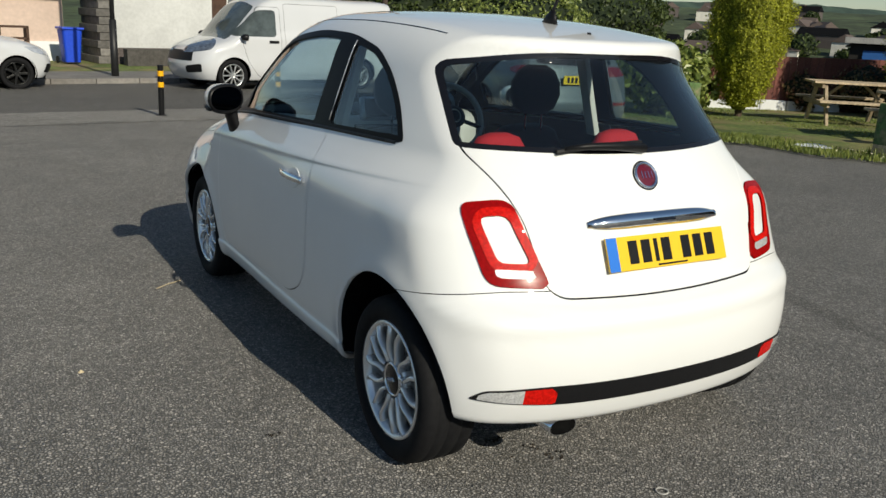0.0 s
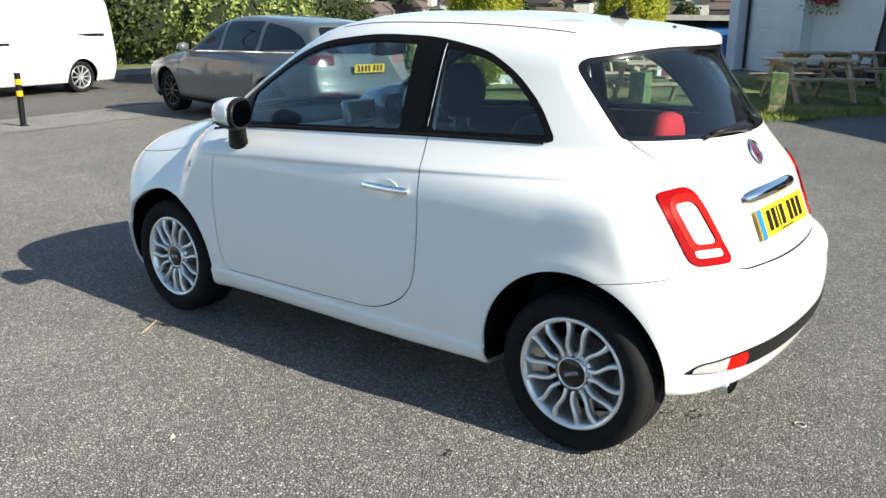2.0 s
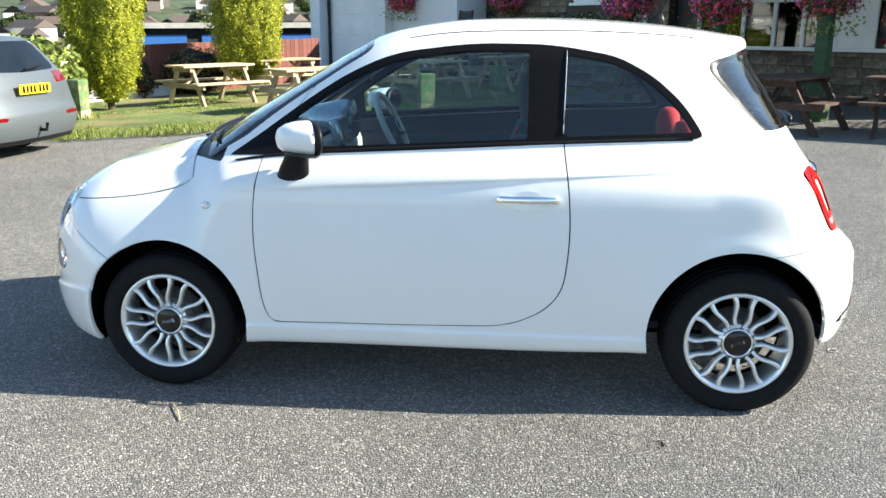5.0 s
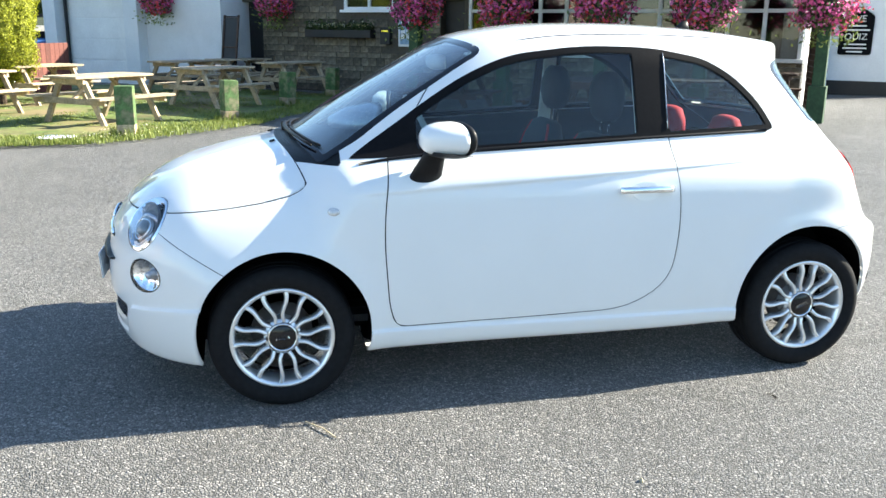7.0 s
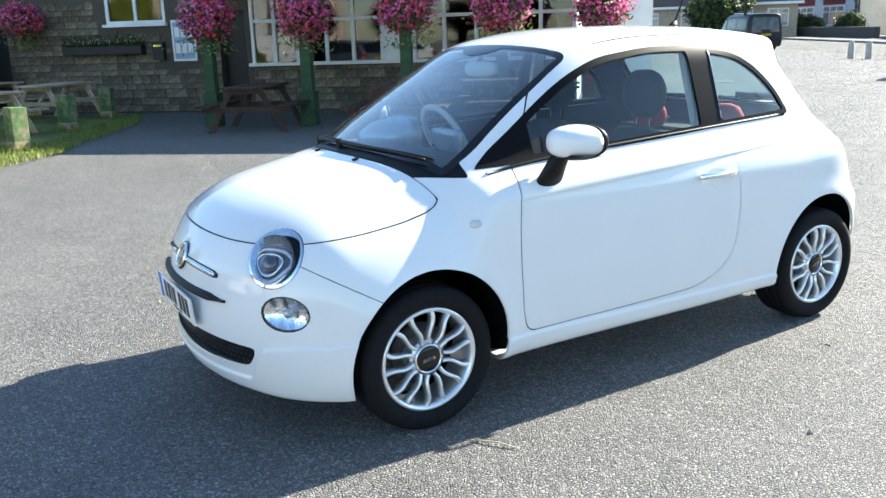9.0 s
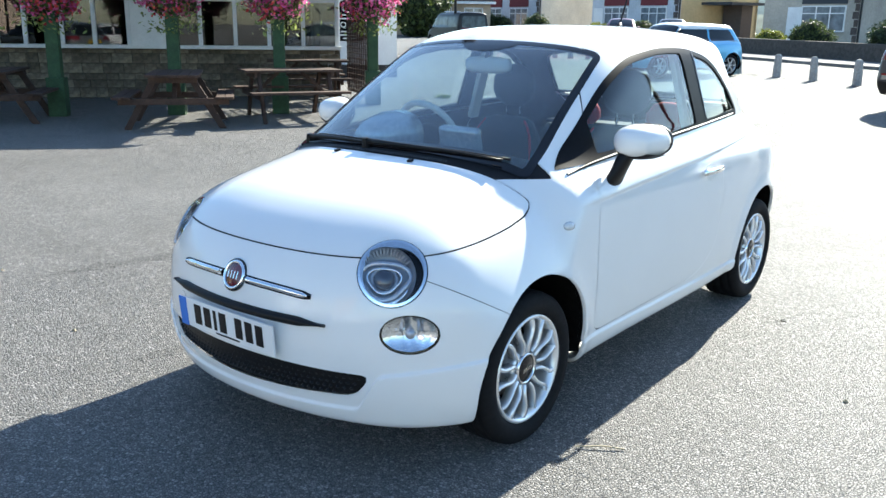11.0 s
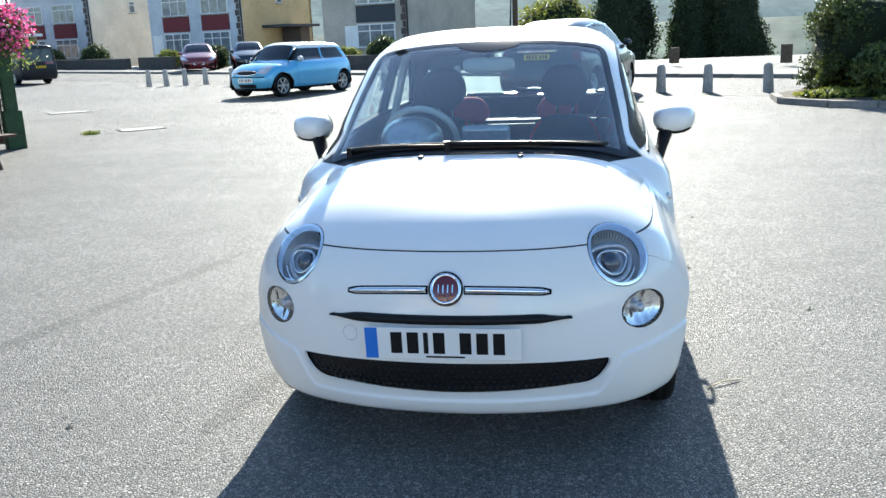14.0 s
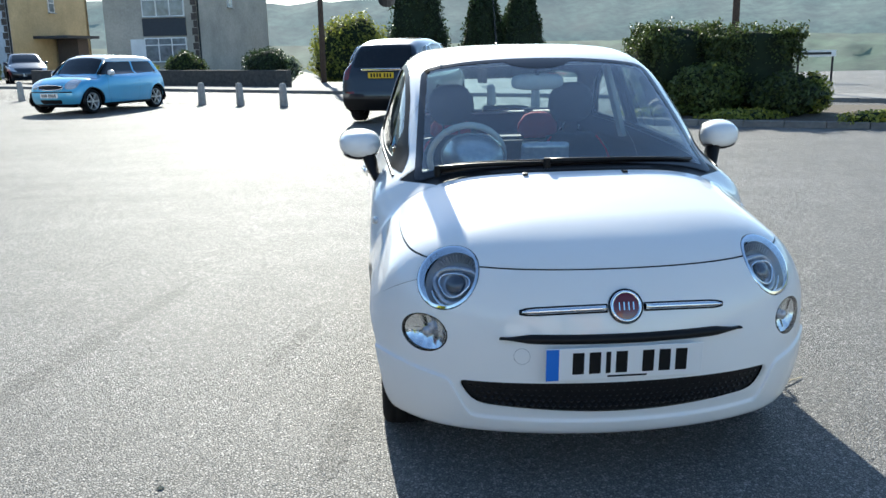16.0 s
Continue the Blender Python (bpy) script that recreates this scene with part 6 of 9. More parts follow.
# window boxes
wbx = tagged(empty("window_box"), "dark window box with white and yellow flowers on the stone wall", "window box")
pub_box("trough", 9.35, 11.25, 0.0, 0.24, 1.26, 1.44, BLACK_PAINT, wbx, bevel=0.01)
rg = np.random.default_rng(77)
pp = np.array([tuple(PUB @ Vector((rg.uniform(9.35, 11.25), rg.uniform(0.0, 0.26), 1.44 + abs(rg.normal(0, 0.09))))) for _ in range(700)])
tagged(part("greenery", leaves(pp, rg.normal(size=(700, 3)), 0.05, rg), HEDGE_LEAF, wbx), kind="stuff")
pp = np.array([tuple(PUB @ Vector((rg.uniform(9.4, 11.2), rg.uniform(0.1, 0.28), 1.50 + abs(rg.normal(0, 0.06))))) for _ in range(130)])
part("flowers", leaves(pp, rg.normal(size=(130, 3)), 0.04, rg, 1.0), WHITE_PETAL, wbx)

# leaning board by the black door, tub with plant
lean = tagged(empty("leaning_board"), "dark framed sandwich board leaning by the door", "board")
for u in (12.78, 13.22):
    part("stile", beam(bmesh.new(), PUB @ Vector((u, 1.12, 0.0)), PUB @ Vector((u, 0.84, 1.76)), 0.05, 0.04), DARK_WOOD, lean)
for z in (0.25, 1.0, 1.72):
    part("rail", beam(bmesh.new(), PUB @ Vector((12.78, 1.12 - 0.16 * z, z)), PUB @ Vector((13.22, 1.12 - 0.16 * z, z)), 0.05, 0.03), DARK_WOOD, lean)
part("panel", beam(bmesh.new(), PUB @ Vector((13.0, 1.06, 0.28)), PUB @ Vector((13.0, 0.85, 1.70)), 0.42, 0.015), BLACK_PAINT, lean)

# picnic tables
def picnic_table(x, y, deg, wood, label, s=1.0):
    t = tagged(empty("picnic_table", pose(x, y, gz(x, y), 0, 0, deg)), label, "picnic table", group="picnic tables of the pub")
    L, h = 1.5 * s, 0.74
    for k in range(5):
        part("tabletop_board", box(-0.29 + 0.145 * k, 0, h, 0.137, L, 0.036, bevel=0.004), wood, t)
    for sx in (-1, 1):
        for k in range(2):
            part("seat_board", box(sx * (0.63 + 0.125 * k), 0, 0.44, 0.118, L, 0.036, bevel=0.004), wood, t)
    for sy in (-1, 1):
        yy = sy * L * 0.36
        for sx in (-1, 1):
            part("leg", beam(bmesh.new(), (sx * 0.66, yy, -0.02), (sx * 0.24, yy, h - 0.02), 0.05, 0.09), wood, t)
        part("crossbar", box(0, yy + sy * 0.05, 0.385, 1.5, 0.045, 0.09, bevel=0.004), wood, t)
        part("top_bearer", box(0, yy + sy * 0.05, h - 0.06, 0.66, 0.045, 0.08, bevel=0.004), wood, t)
        part("brace", beam(bmesh.new(), (0, yy, 0.40), (0, yy - sy * 0.36, h - 0.03), 0.06, 0.045), wood, t)
    return t


LT = "weathered pale timber picnic table standing on the lawn"
DT = "dark stained timber picnic table on the shaded paving"
for x, y, deg, w, lab in ((10.35, 3.55, 50, BARE_WOOD, LT), (13.2, 1.95, 46, BARE_WOOD, LT), (16.6, 2.75, 50, BARE_WOOD, LT), (15.9, 0.35, 40, BARE_WOOD, LT),
                          (18.0, 1.55, 40, BARE_WOOD, LT), (11.85, 5.95, 52, BARE_WOOD, LT), (14.3, 5.3, 48, BARE_WOOD, LT), 
                          (10.95, -2.2, 52, DARK_WOOD, DT), (8.6, -3.75, 52, DARK_WOOD, DT), (8.0, -5.4, -28, DARK_WOOD, DT), (9.9, -7.5, -40, DARK_WOOD, DT)):
    picnic_table(x, y, deg, w, lab)


# green lawn posts
POST_GREEN = mat("faded_green_timber", (0.085, 0.15, 0.05), 0.8, grain=0.3, scale=20, stain=0.3, stain_scale=5, bump=0.002, bump_scale=50, dirt=((0.33, 0.26, 0.17), 6.0, 0.8))
def lawn_post(x, y, h, seed):
    p = tagged(empty("lawn_post", pose(x, y, gz(x, y), 1.5 * math.sin(seed), 1.5 * math.cos(seed), 20 * seed)), "stout timber post with green paint peeling at the foot", "post", group="green lawn posts")
    part("shaft", box(0, 0, h * 0.64, 0.24, 0.24, h * 0.74, bevel=0.012), POST_GREEN, p)
    part("bare_foot", box(0, 0, h * 0.12, 0.236, 0.236, h * 0.32, bevel=0.012), BARE_WOOD, p)


for k, (x, y, h) in enumerate(((8.30, 2.93, 0.70), (10.35, 1.62, 0.66), (13.1, 0.58, 0.66), (15.4, -0.5, 0.64), (9.1, 7.1, 0.66))):
    lawn_post(x, y, h, k)

# fence between the conifer and the garage
fence = tagged(empty("timber_fence"), "red-brown vertical board fence", "fence")
FENCE = mat("red_brown_boards", (0.16, 0.055, 0.042), 0.8, grain=0.25, scale=25, stain=0.2, obj=0.2)
fa, fbv = Vector((17.95, 5.45)), Vector((11.9, 9.35))
for k in range(52):
    p = fa.lerp(fbv, (k + 0.5) / 52)
    part("board", box(0, 0, 0.55, 0.132, 0.02, 1.15, bevel=0.003), FENCE, fence, m=pose(p.x, p.y, gz(p.x, p.y), 0, 0, math.degrees(math.atan2(3.9, -6.05))))
for k in range(8, 13):
    p = fa.lerp(fbv, (k + 0.5) / 13)
    part("base_stone", box(0, -0.07, 0.09, 0.535, 0.12, 0.26 + 0.03 * (k % 3), bevel=0.02), WHITE_WALL, fence, m=pose(p.x, p.y, gz(p.x, p.y), 0, 0, math.degrees(math.atan2(3.9, -6.05)) + 180))
# low garages with blue doors behind the fence
gar = tagged(empty("garage_block"), "low garages with blue doors behind the fence", "garage")
BLUE_DOOR = mat("blue_door_paint", (0.03, 0.12, 0.36), 0.5, grain=0.1, scale=10)
tagged(part("fence_post", box(0, 0, 0.6, 0.12, 0.12, 1.3, bevel=0.01), WHITE_FRAME, m=pose(16.45, 6.32, gz(16.5, 6.4), 0, 0, -33)), "white painted fence post", "post")
GM = pose(27.6, 10.15, -0.86, 0, 0, 119)
# garage walls reuse the near-black of the pub rooms
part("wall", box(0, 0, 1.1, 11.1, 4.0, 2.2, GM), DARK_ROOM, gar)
part("roof_edge", box(0, 0, 2.28, 11.4, 4.5, 0.18, GM), CONCRETE, gar)
for k in range(4):
    part("garage_door", box(-4.05 + 2.7 * k, 2.03, 1.0, 2.2, 0.06, 1.95, GM), BLUE_DOOR, gar)

# ---------------------------------------------------------------- parked vehicles
def metal_paint(name, c, metal=0.0):
    return mat(name, c, 0.28, metal, coat=1.0, stain=0.02)


def knots(fn_pts):
    return spline([p[0] for p in fn_pts], [p[1] for p in fn_pts])


def simple_shape(sp):
    top, half, nose, tail = (knots(sp[k]) for k in ("top", "half", "nose", "tail"))
    plan_in = knots(sp["plan"])
    up_in = knots(sp["up"])
    belt = sp["belt"]
    und = sp.get("under", 0.22)
    cr = sp.get("crown", 0.06)

    def shape(x, y, z):
        x = np.abs(x)
        w = np.clip((z - belt + 0.05) / 0.2, 0, 1)
        w = w * w * (3 - 2 * w)
        fl = 0.012 * sum(np.exp(-((np.hypot(y - a, z - sp["wr"]) - sp["wr"] * 1.16) / 0.05)**2) for a in sp["axles"])
        side = x - half(z) + (1 - w) * plan_in(y) + w * up_in(y) - fl
        over = z - top(y + 0.08 * x * x * np.sign(y + 0.2)) + cr * x**2 + 0.10 * x**4
        f = smax(side * 0.97, over * 0.93, 0.12)
        f = smax(f, (y - nose(z) + 0.22 * x**2 + 0.18 * x**4) * 0.92, 0.10)
        f = smax(f, (-y - tail(z) + 0.10 * x**2 + 0.10 * x**4) * 0.95, 0.07)
        return smax(f, und - z, 0.03)
    return shape


def road_wheel(parent, x, y, z, turn, r, rim_mat, spokes, rr=0.66):
    s = r / 0.289
    tyre = new("wheel", TYRE)
    tyre.matrix_basis = pose(x, y, z, 0, 0, turn) @ Matrix.Scale(s, 4)
    tyre.parent = parent
    bm = bmesh.new()
    v, f = lathe([(0.20, 0.03), (0.205, 0.042), (0.196, 0.044), (0.185, 0.02), (0.18, -0.1)], 32)
    part("rim", (v, f), rim_mat, tyre, smooth=True)
    bm_cyl(bm, (-0.05, 0, 0), (0.035, 0, 0), 0.045, 0.04, 16)
    for k in range(spokes):
        a = 2 * math.pi * k / spokes
        beam(bm, (0.025, 0.03 * math.cos(a), 0.03 * math.sin(a)), (0.032, 0.19 * math.cos(a), 0.19 * math.sin(a)), 0.028, 0.036 if spokes < 8 else 0.022, 0.004)
    part("spokes", bm, rim_mat, tyre)
    part("wheel_back", lathe([(0.0, -0.055), (0.185, -0.055)], 24), SHADE_BLACK, tyre)
    return tyre


def vehicle(name, label, cat, sp, m):
    car = tagged(empty(name, m), label, cat)
    L2 = (sp["nose_y"] + sp["tail_y"]) / 2
    mid_y = (sp["nose_y"] - sp["tail_y"]) / 2
    H = sp["h"]
    sk = Skin(simple_shape(sp), (0.3, L2 * 0.6, 0.10), (1.05, L2 * 1.1, H * 0.6), (0, mid_y, H * 0.48), sp.get("step", 0.06))
    F = sk.f
    wr = sp["wr"]
    _, F = sk.split(F, lambda x, y, z: np.where(np.abs(x) > 0.45, np.minimum(*[np.hypot(y - a, z - wr) - wr * 1.13 for a in sp["axles"]]), 1.0))
    _, F = sk.split(F, lambda x, y, z: z - sp.get("under", 0.22) - 0.012)
    gaps = []
    glass = []
    for poly, rad in sp["side_glass"]:
        sd = poly_sd(round_poly(poly, rad))
        g, F = sk.split(F, lambda x, y, z: np.where((np.abs(x) > 0.35), sd(y, z), 1.0))
        glass += g
    sd = poly_sd(round_poly(*sp["screen"]))
    ws, F = sk.split(F, lambda x, y, z: np.where((z > sp["belt"] - 0.12) & (y > sp["screen_y"]), sd(x, y), 1.0))
    sr = poly_sd(round_poly(*sp["back_glass"])) if "back_glass" in sp else None
    rw = []
    if sr:
        rw, F = sk.split(F, lambda x, y, z: np.where(y < sp["back_y"], sr(x, z), 1.0))
    lamp = {}
    for nm, (proj, poly, rad, m_, cond) in sp["lamps"].items():
        q = poly_sd(round_poly(poly, rad))
        thr = (sp["nose_y"] if cond > 0 else sp["tail_y"]) * 0.78
        if proj == "side":
            fn = lambda x, y, z: np.where(cond * y > 0, np.where(np.abs(x) > sp.get("lamp_in", 0.25), q(y, z), 1.0), 1.0)
        else:
            fn = lambda x, y, z: np.where(cond * y > thr, q(np.abs(x) if proj == "pair" else x, z), 1.0)
        lamp[nm], F = sk.split(F, fn)
    low = []
    if "skirt" in sp:
        low, F = sk.split(F, lambda x, y, z: z - sp["skirt"])
    for poly, rad in sp.get("door_lines", ()):
        q = poly_sd(round_poly(poly, rad))
        fn = lambda x, y, z: np.where(np.abs(x) > 0.35, q(y, z), 1.0)
        a, b = sk.split(F, lambda *p: fn(*p) - 0.004)
        a, g = sk.split(a, lambda *p: fn(*p) + 0.004)
        gaps += g
        F = a + b
    roof = []
    if "roof_mat" in sp:
        roof, F = sk.split(F, lambda x, y, z: sp["roof_z"] - z)
    P = sp["paint"]
    part("body", sk.mesh("body", F, P, 0, 0.02), P, car)
    if roof:
        part("roof", sk.mesh("roof", roof, sp["roof_mat"], 0, 0.02), sp["roof_mat"], car)
    if low:
        part("skirt", sk.mesh("skirt", low, sp["skirt_mat"], 0, 0.02), sp["skirt_mat"], car)
    if gaps:
        part("panel_joint", sk.mesh("panel_joint", gaps, BLACK_PLASTIC, -0.004, 0), BLACK_PLASTIC, car)
    for nm, fs in (("side_window", [f for f in glass if sk.v[list(f), 0].mean() > 0]), ("side_window", [f for f in glass if sk.v[list(f), 0].mean() < 0]),
                   ("windscreen", ws), ("rear_window", rw)):
        if fs:
            part(nm, sk.mesh(nm, fs, sp.get("glass", DARK_GLASS), -0.004, 0), sp.get("glass", DARK_GLASS), car)
    for nm, fs in lamp.items():
        for s in (-1, 1):
            h = [f for f in fs if sk.v[list(f), 0].mean() * s > 0]
            if h:
                part(nm, sk.mesh(nm, h, sp["lamps"][nm][3], 0.004, 0.02), sp["lamps"][nm][3], car)
    part("underbody", box(0, mid_y, sp.get("under", 0.22) + 0.04, 1.3, L2 * 1.8, 0.1), SHADE_BLACK, car)
    tw = sp["track"]
    for a in sp["axles"]:
        for s in (-1, 1):
            road_wheel(car, s * (tw - 0.055), a, wr, 0 if s > 0 else 180, wr, sp["rim"], sp["spokes"])
            v, f = [], []
            for k in range(17):
                t = math.pi * (-0.1 + 1.2 * k / 16)
                v += [(s * 0.4, a + wr * 1.16 * math.cos(t), wr + wr * 1.16 * math.sin(t)), (s * (tw + 0.01), a + wr * 1.16 * math.cos(t), wr + wr * 1.16 * math.sin(t))]
            f = [(2 * k, 2 * k + 1, 2 * k + 3, 2 * k + 2) for k in range(16)]
            f += [(2 * k, 2 * k + 2, len(v)) for k in range(16)]
            v.append((s * 0.4, a, wr))
            part("wheelhouse", (v, f), SHADE_BLACK, car)
    for s in (-1, 1):
        my, mz = sp["mirror"]
        rows = [((s * (sp["mirror_x"] + 0.02), my + dy, mz), (0.09 * k, 0, 0), (0, 0, 0.07 * k), 0.8) for dy, k in ((0.10, 0.4), (0.06, 0.85), (0.0, 1.0), (-0.02, 0.95))]
        part("door_mirror", loft_blob(rows, 16), sp.get("mirror_mat", P), car, smooth=True)
    for py, pz, up, pm in sp.get("plates", ()):
        pl = part("number_plate", box(0, py, pz, 0.52, 0.014, 0.11), pm, car)
        for k in range(7):
            part("character_bar", box(-0.19 + 0.06 * k + (0.03 if k > 3 else 0), py + (0.008 if py > 0 else -0.008), pz, 0.034, 0.004, 0.075), BLACK_PLASTIC, pl)
    return car, sk


DARK_GLASS = mat("dark_car_glass", (0.007, 0.009, 0.011), 0.03, spec=0.55, grain=0.3, scale=3)
SILVER_RIM = mat("silver_rim", (0.55, 0.56, 0.57), 0.3, 0.7)
BLACK_RIM = mat("black_rim", (0.012, 0.012, 0.012), 0.3)
RED_LAMP = mat("vehicle_red_lamp", (0.13, 0.004, 0.005), 0.12, coat=1.0, grain=0.2, scale=30)
CLEAR_LAMP = mat("vehicle_head_lamp", (0.55, 0.57, 0.6), 0.12, 0.4, grain=0.3, scale=30, coat=1.0)

DIM_LAMP = mat("vehicle_dim_lamp", (0.16, 0.19, 0.24), 0.1, 0.5, grain=0.5, scale=14, coat=1.0)

# estate car
GREY = mat("grey_metallic", (0.085, 0.098, 0.108), 0.40, 0.2, coat=0.7, stain=0.02)
ESTATE = dict(
    lamp_in=0.5, h=1.51, nose_y=2.40, tail_y=2.43, belt=0.93, wr=0.33, axles=(1.45, -1.40), track=0.86, under=0.20, step=0.055, crown=0.05,
    top=[(2.5, 0.66), (2.2, 0.80), (1.8, 0.90), (1.2, 1.00), (0.98, 1.03), (0.6, 1.24), (0.2, 1.42), (-0.2, 1.49), (-0.9, 1.49), (-1.6, 1.445), (-2.05, 1.38), (-2.3, 1.27)],
    half=[(0.15, 0.82), (0.30, 0.89), (0.5, 0.925), (0.75, 0.93), (0.9, 0.905), (0.97, 0.87), (1.1, 0.815), (1.35, 0.705), (1.46, 0.64), (1.55, 0.55)],
    plan=[(2.5, 0.25), (2.2, 0.11), (1.8, 0.03), (1.2, 0), (-1.5, 0), (-2.0, 0.04), (-2.4, 0.11)], up=[(1.0, 0.02), (0, 0), (-1.2, 0.02), (-1.9, 0.08), (-2.4, 0.14)],
    nose=[(0.2, 2.30), (0.4, 2.42), (0.6, 2.41), (0.75, 2.33), (0.9, 2.0)], tail=[(0.2, 2.34), (0.35, 2.42), (0.55, 2.44), (0.65, 2.40), (0.9, 2.33), (1.0, 2.29), (1.2, 2.14), (1.42, 1.97), (1.5, 1.9)],
    side_glass=[([(0.92, 0.97), (-0.05, 1.00), (-0.05, 1.40), (0.28, 1.36)], [0.02, 0.03, 0.04, 0.08]), ([(-0.12, 1.0), (-0.98, 1.02), (-0.98, 1.42), (-0.12, 1.41)], 0.04),
                ([(-1.06, 1.02), (-2.04, 1.085), (-1.86, 1.23), (-1.55, 1.34), (-1.06, 1.405)], [0.03, 0.02, 0.08, 0.1, 0.03])],
    screen=([(-0.66, 0.92), (0, 1.0), (0.66, 0.92), (0.56, 0.22), (0, 0.18), (-0.56, 0.22)], 0.06), screen_y=0.0,
    back_glass=([(-0.60, 1.03), (0, 1.01), (0.60, 1.03), (0.52, 1.36), (-0.52, 1.36)], 0.07), back_y=-1.85,
    lamps={"tail_lamp": ("side", [(-2.47, 0.85), (-1.92, 0.93), (-2.05, 0.99), (-2.47, 1.02)], 0.04, RED_LAMP, -1), "headlamp": ("side", [(2.4, 0.60), (2.0, 0.72), (1.75, 0.82), (2.3, 0.78)], 0.03, CLEAR_LAMP, 1),
           "reflector": ("pair", [(0.48, 0.50), (0.80, 0.50), (0.80, 0.54), (0.48, 0.54)], 0.01, RED_LAMP, -1)},
    door_lines=[([(1.0, 0.98), (1.02, 0.5), (0.9, 0.27), (-0.05, 0.27), (-0.09, 0.98)], 0.06), ([(-0.09, 0.98), (-0.05, 0.27), (-0.9, 0.27), (-1.05, 0.55), (-1.02, 1.0)], 0.06)],
    skirt=0.27, skirt_mat=BLACK_PLASTIC, paint=GREY, rim=BLACK_RIM, spokes=10, mirror=(0.80, 1.02), mirror_x=0.93, plates=[(-2.405, 0.83, 0, PLATE_YELLOW)])


def stand(rear, front, base_rear, lateral):
    """A pose for a vehicle from the ground points of the rear and front wheel on its left (lateral -1) or right (+1)."""
    r, f = Vector(rear), Vector(front)
    d = (f - r).normalized()
    s = Vector((d.y, -d.x))
    c = r - d * base_rear - s * lateral
    return pose(c.x, c.y, gz(c.x, c.y), 0, 0, math.degrees(math.atan2(-d.x, d.y)))


est, est_sk = vehicle("estate_car", "grey metallic estate car with black alloy wheels", "car", ESTATE, stand((4.6, 6.56), (4.93, 9.39), -1.40, -0.86))
part("tow_bar", tube([(0, -2.35, 0.36), (0, -2.50, 0.36), (0, -2.52, 0.44)], 0.02, 10), BLACK_PLASTIC, est)
part("rear_wiper", tube([(0, -2.30, 1.05), (0.3, -2.28, 1.08)], 0.012, 8), BLACK_PLASTIC, est)
for s in (-1, 1):
    part("window_trim", beam(bmesh.new(), (s * 0.895, 0.90, 0.962), (s * 0.885, -1.95, 1.035), 0.012, 0.02), CHROME, est)
    for y in (0.02, -0.92):
        part("door_handle", box(s * 0.935, y + 0.1, 0.86, 0.03, 0.16, 0.03, bevel=0.008), GREY, est)

# white panel van
VANW = metal_paint("van_white", (0.56, 0.565, 0.58))
VAN = dict(
    h=1.96, nose_y=2.35, tail_y=2.65, belt=1.12, wr=0.33, axles=(1.52, -1.58), track=0.93, under=0.22, step=0.075, crown=0.03,
    top=[(2.6, 0.60), (2.3, 0.86), (2.0, 0.99), (1.75, 1.06), (1.55, 1.14), (1.2, 1.50), (0.85, 1.82), (0.6, 1.92), (0, 1.955), (-1.5, 1.96), (-2.5, 1.94), (-2.7, 1.90)],
    half=[(0.2, 0.90), (0.35, 0.96), (0.8, 0.978), (1.1, 0.965), (1.4, 0.93), (1.75, 0.865), (1.9, 0.82), (2.0, 0.76)],
    plan=[(2.6, 0.30), (2.3, 0.14), (1.9, 0.03), (1.2, 0), (-2.2, 0), (-2.65, 0.03)], up=[(1.6, 0.06), (0.8, 0.02), (0, 0), (-2.2, 0), (-2.65, 0.03)],
    nose=[(0.2, 2.25), (0.4, 2.37), (0.7, 2.35), (0.9, 2.22), (1.05, 1.95), (1.3, 1.7)], tail=[(0.2, 2.58), (0.5, 2.66), (1.2, 2.63), (1.9, 2.56)],
    side_glass=[([(1.48, 1.12), (0.55, 1.12), (0.55, 1.66), (0.95, 1.66)], [0.06, 0.06, 0.06, 0.14])],
    screen=([(-0.74, 1.62), (0, 1.72), (0.74, 1.62), (0.66, 0.92), (0, 0.86), (-0.66, 0.92)], 0.06), screen_y=0.5,
    lamps={"tail_lamp": ("side", [(-2.7, 0.98), (-2.56, 0.98), (-2.54, 1.42), (-2.7, 1.42)], 0.03, RED_LAMP, -1), "headlamp": ("side", [(2.45, 0.72), (1.98, 0.84), (1.72, 1.05), (1.98, 1.02), (2.4, 0.88)], 0.03, DIM_LAMP, 1),
           "grille": ("front", [(-0.62, 0.60), (0.62, 0.60), (0.58, 0.80), (-0.58, 0.80)], 0.03, BLACK_PLASTIC, 1), "bumper_vent": ("pair", [(0.45, 0.36), (0.82, 0.40), (0.82, 0.56), (0.45, 0.50)], 0.03, BLACK_PLASTIC, 1)},
    door_lines=[([(1.35, 1.1), (1.20, 0.6), (0.95, 0.3), (0.45, 0.3), (0.45, 1.72), (0.9, 1.72)], 0.05), ([(0.35, 1.8), (0.35, 0.34), (-0.95, 0.34), (-0.95, 1.8)], 0.05)],
    glass=mat("van_glass", (0.07, 0.085, 0.085), 0.04, grain=0.4, scale=3), paint=VANW, rim=SILVER_RIM, spokes=10, mirror=(1.28, 1.10), mirror_x=1.02, mirror_mat=BLACK_PLASTIC)
van, _ = vehicle("panel_van", "white panel van parked along the street", "van", VAN, stand((6.26, 14.41), (3.19, 13.92), -1.58, -0.93))
part("slide_rail", box(-0.962, -1.55, 1.17, 0.04, 1.30, 0.06, bevel=0.01), BLACK_PLASTIC, van)
for y in (0.62, 0.12):
    part("door_handle", box(-0.985, y, 1.02, 0.05, 0.22, 0.055, bevel=0.012), BLACK_PLASTIC, van)
part("roof_vent", box(0, 0.0, 1.97, 0.3, 0.3, 0.05, bevel=0.015), WHITE_FRAME, van)

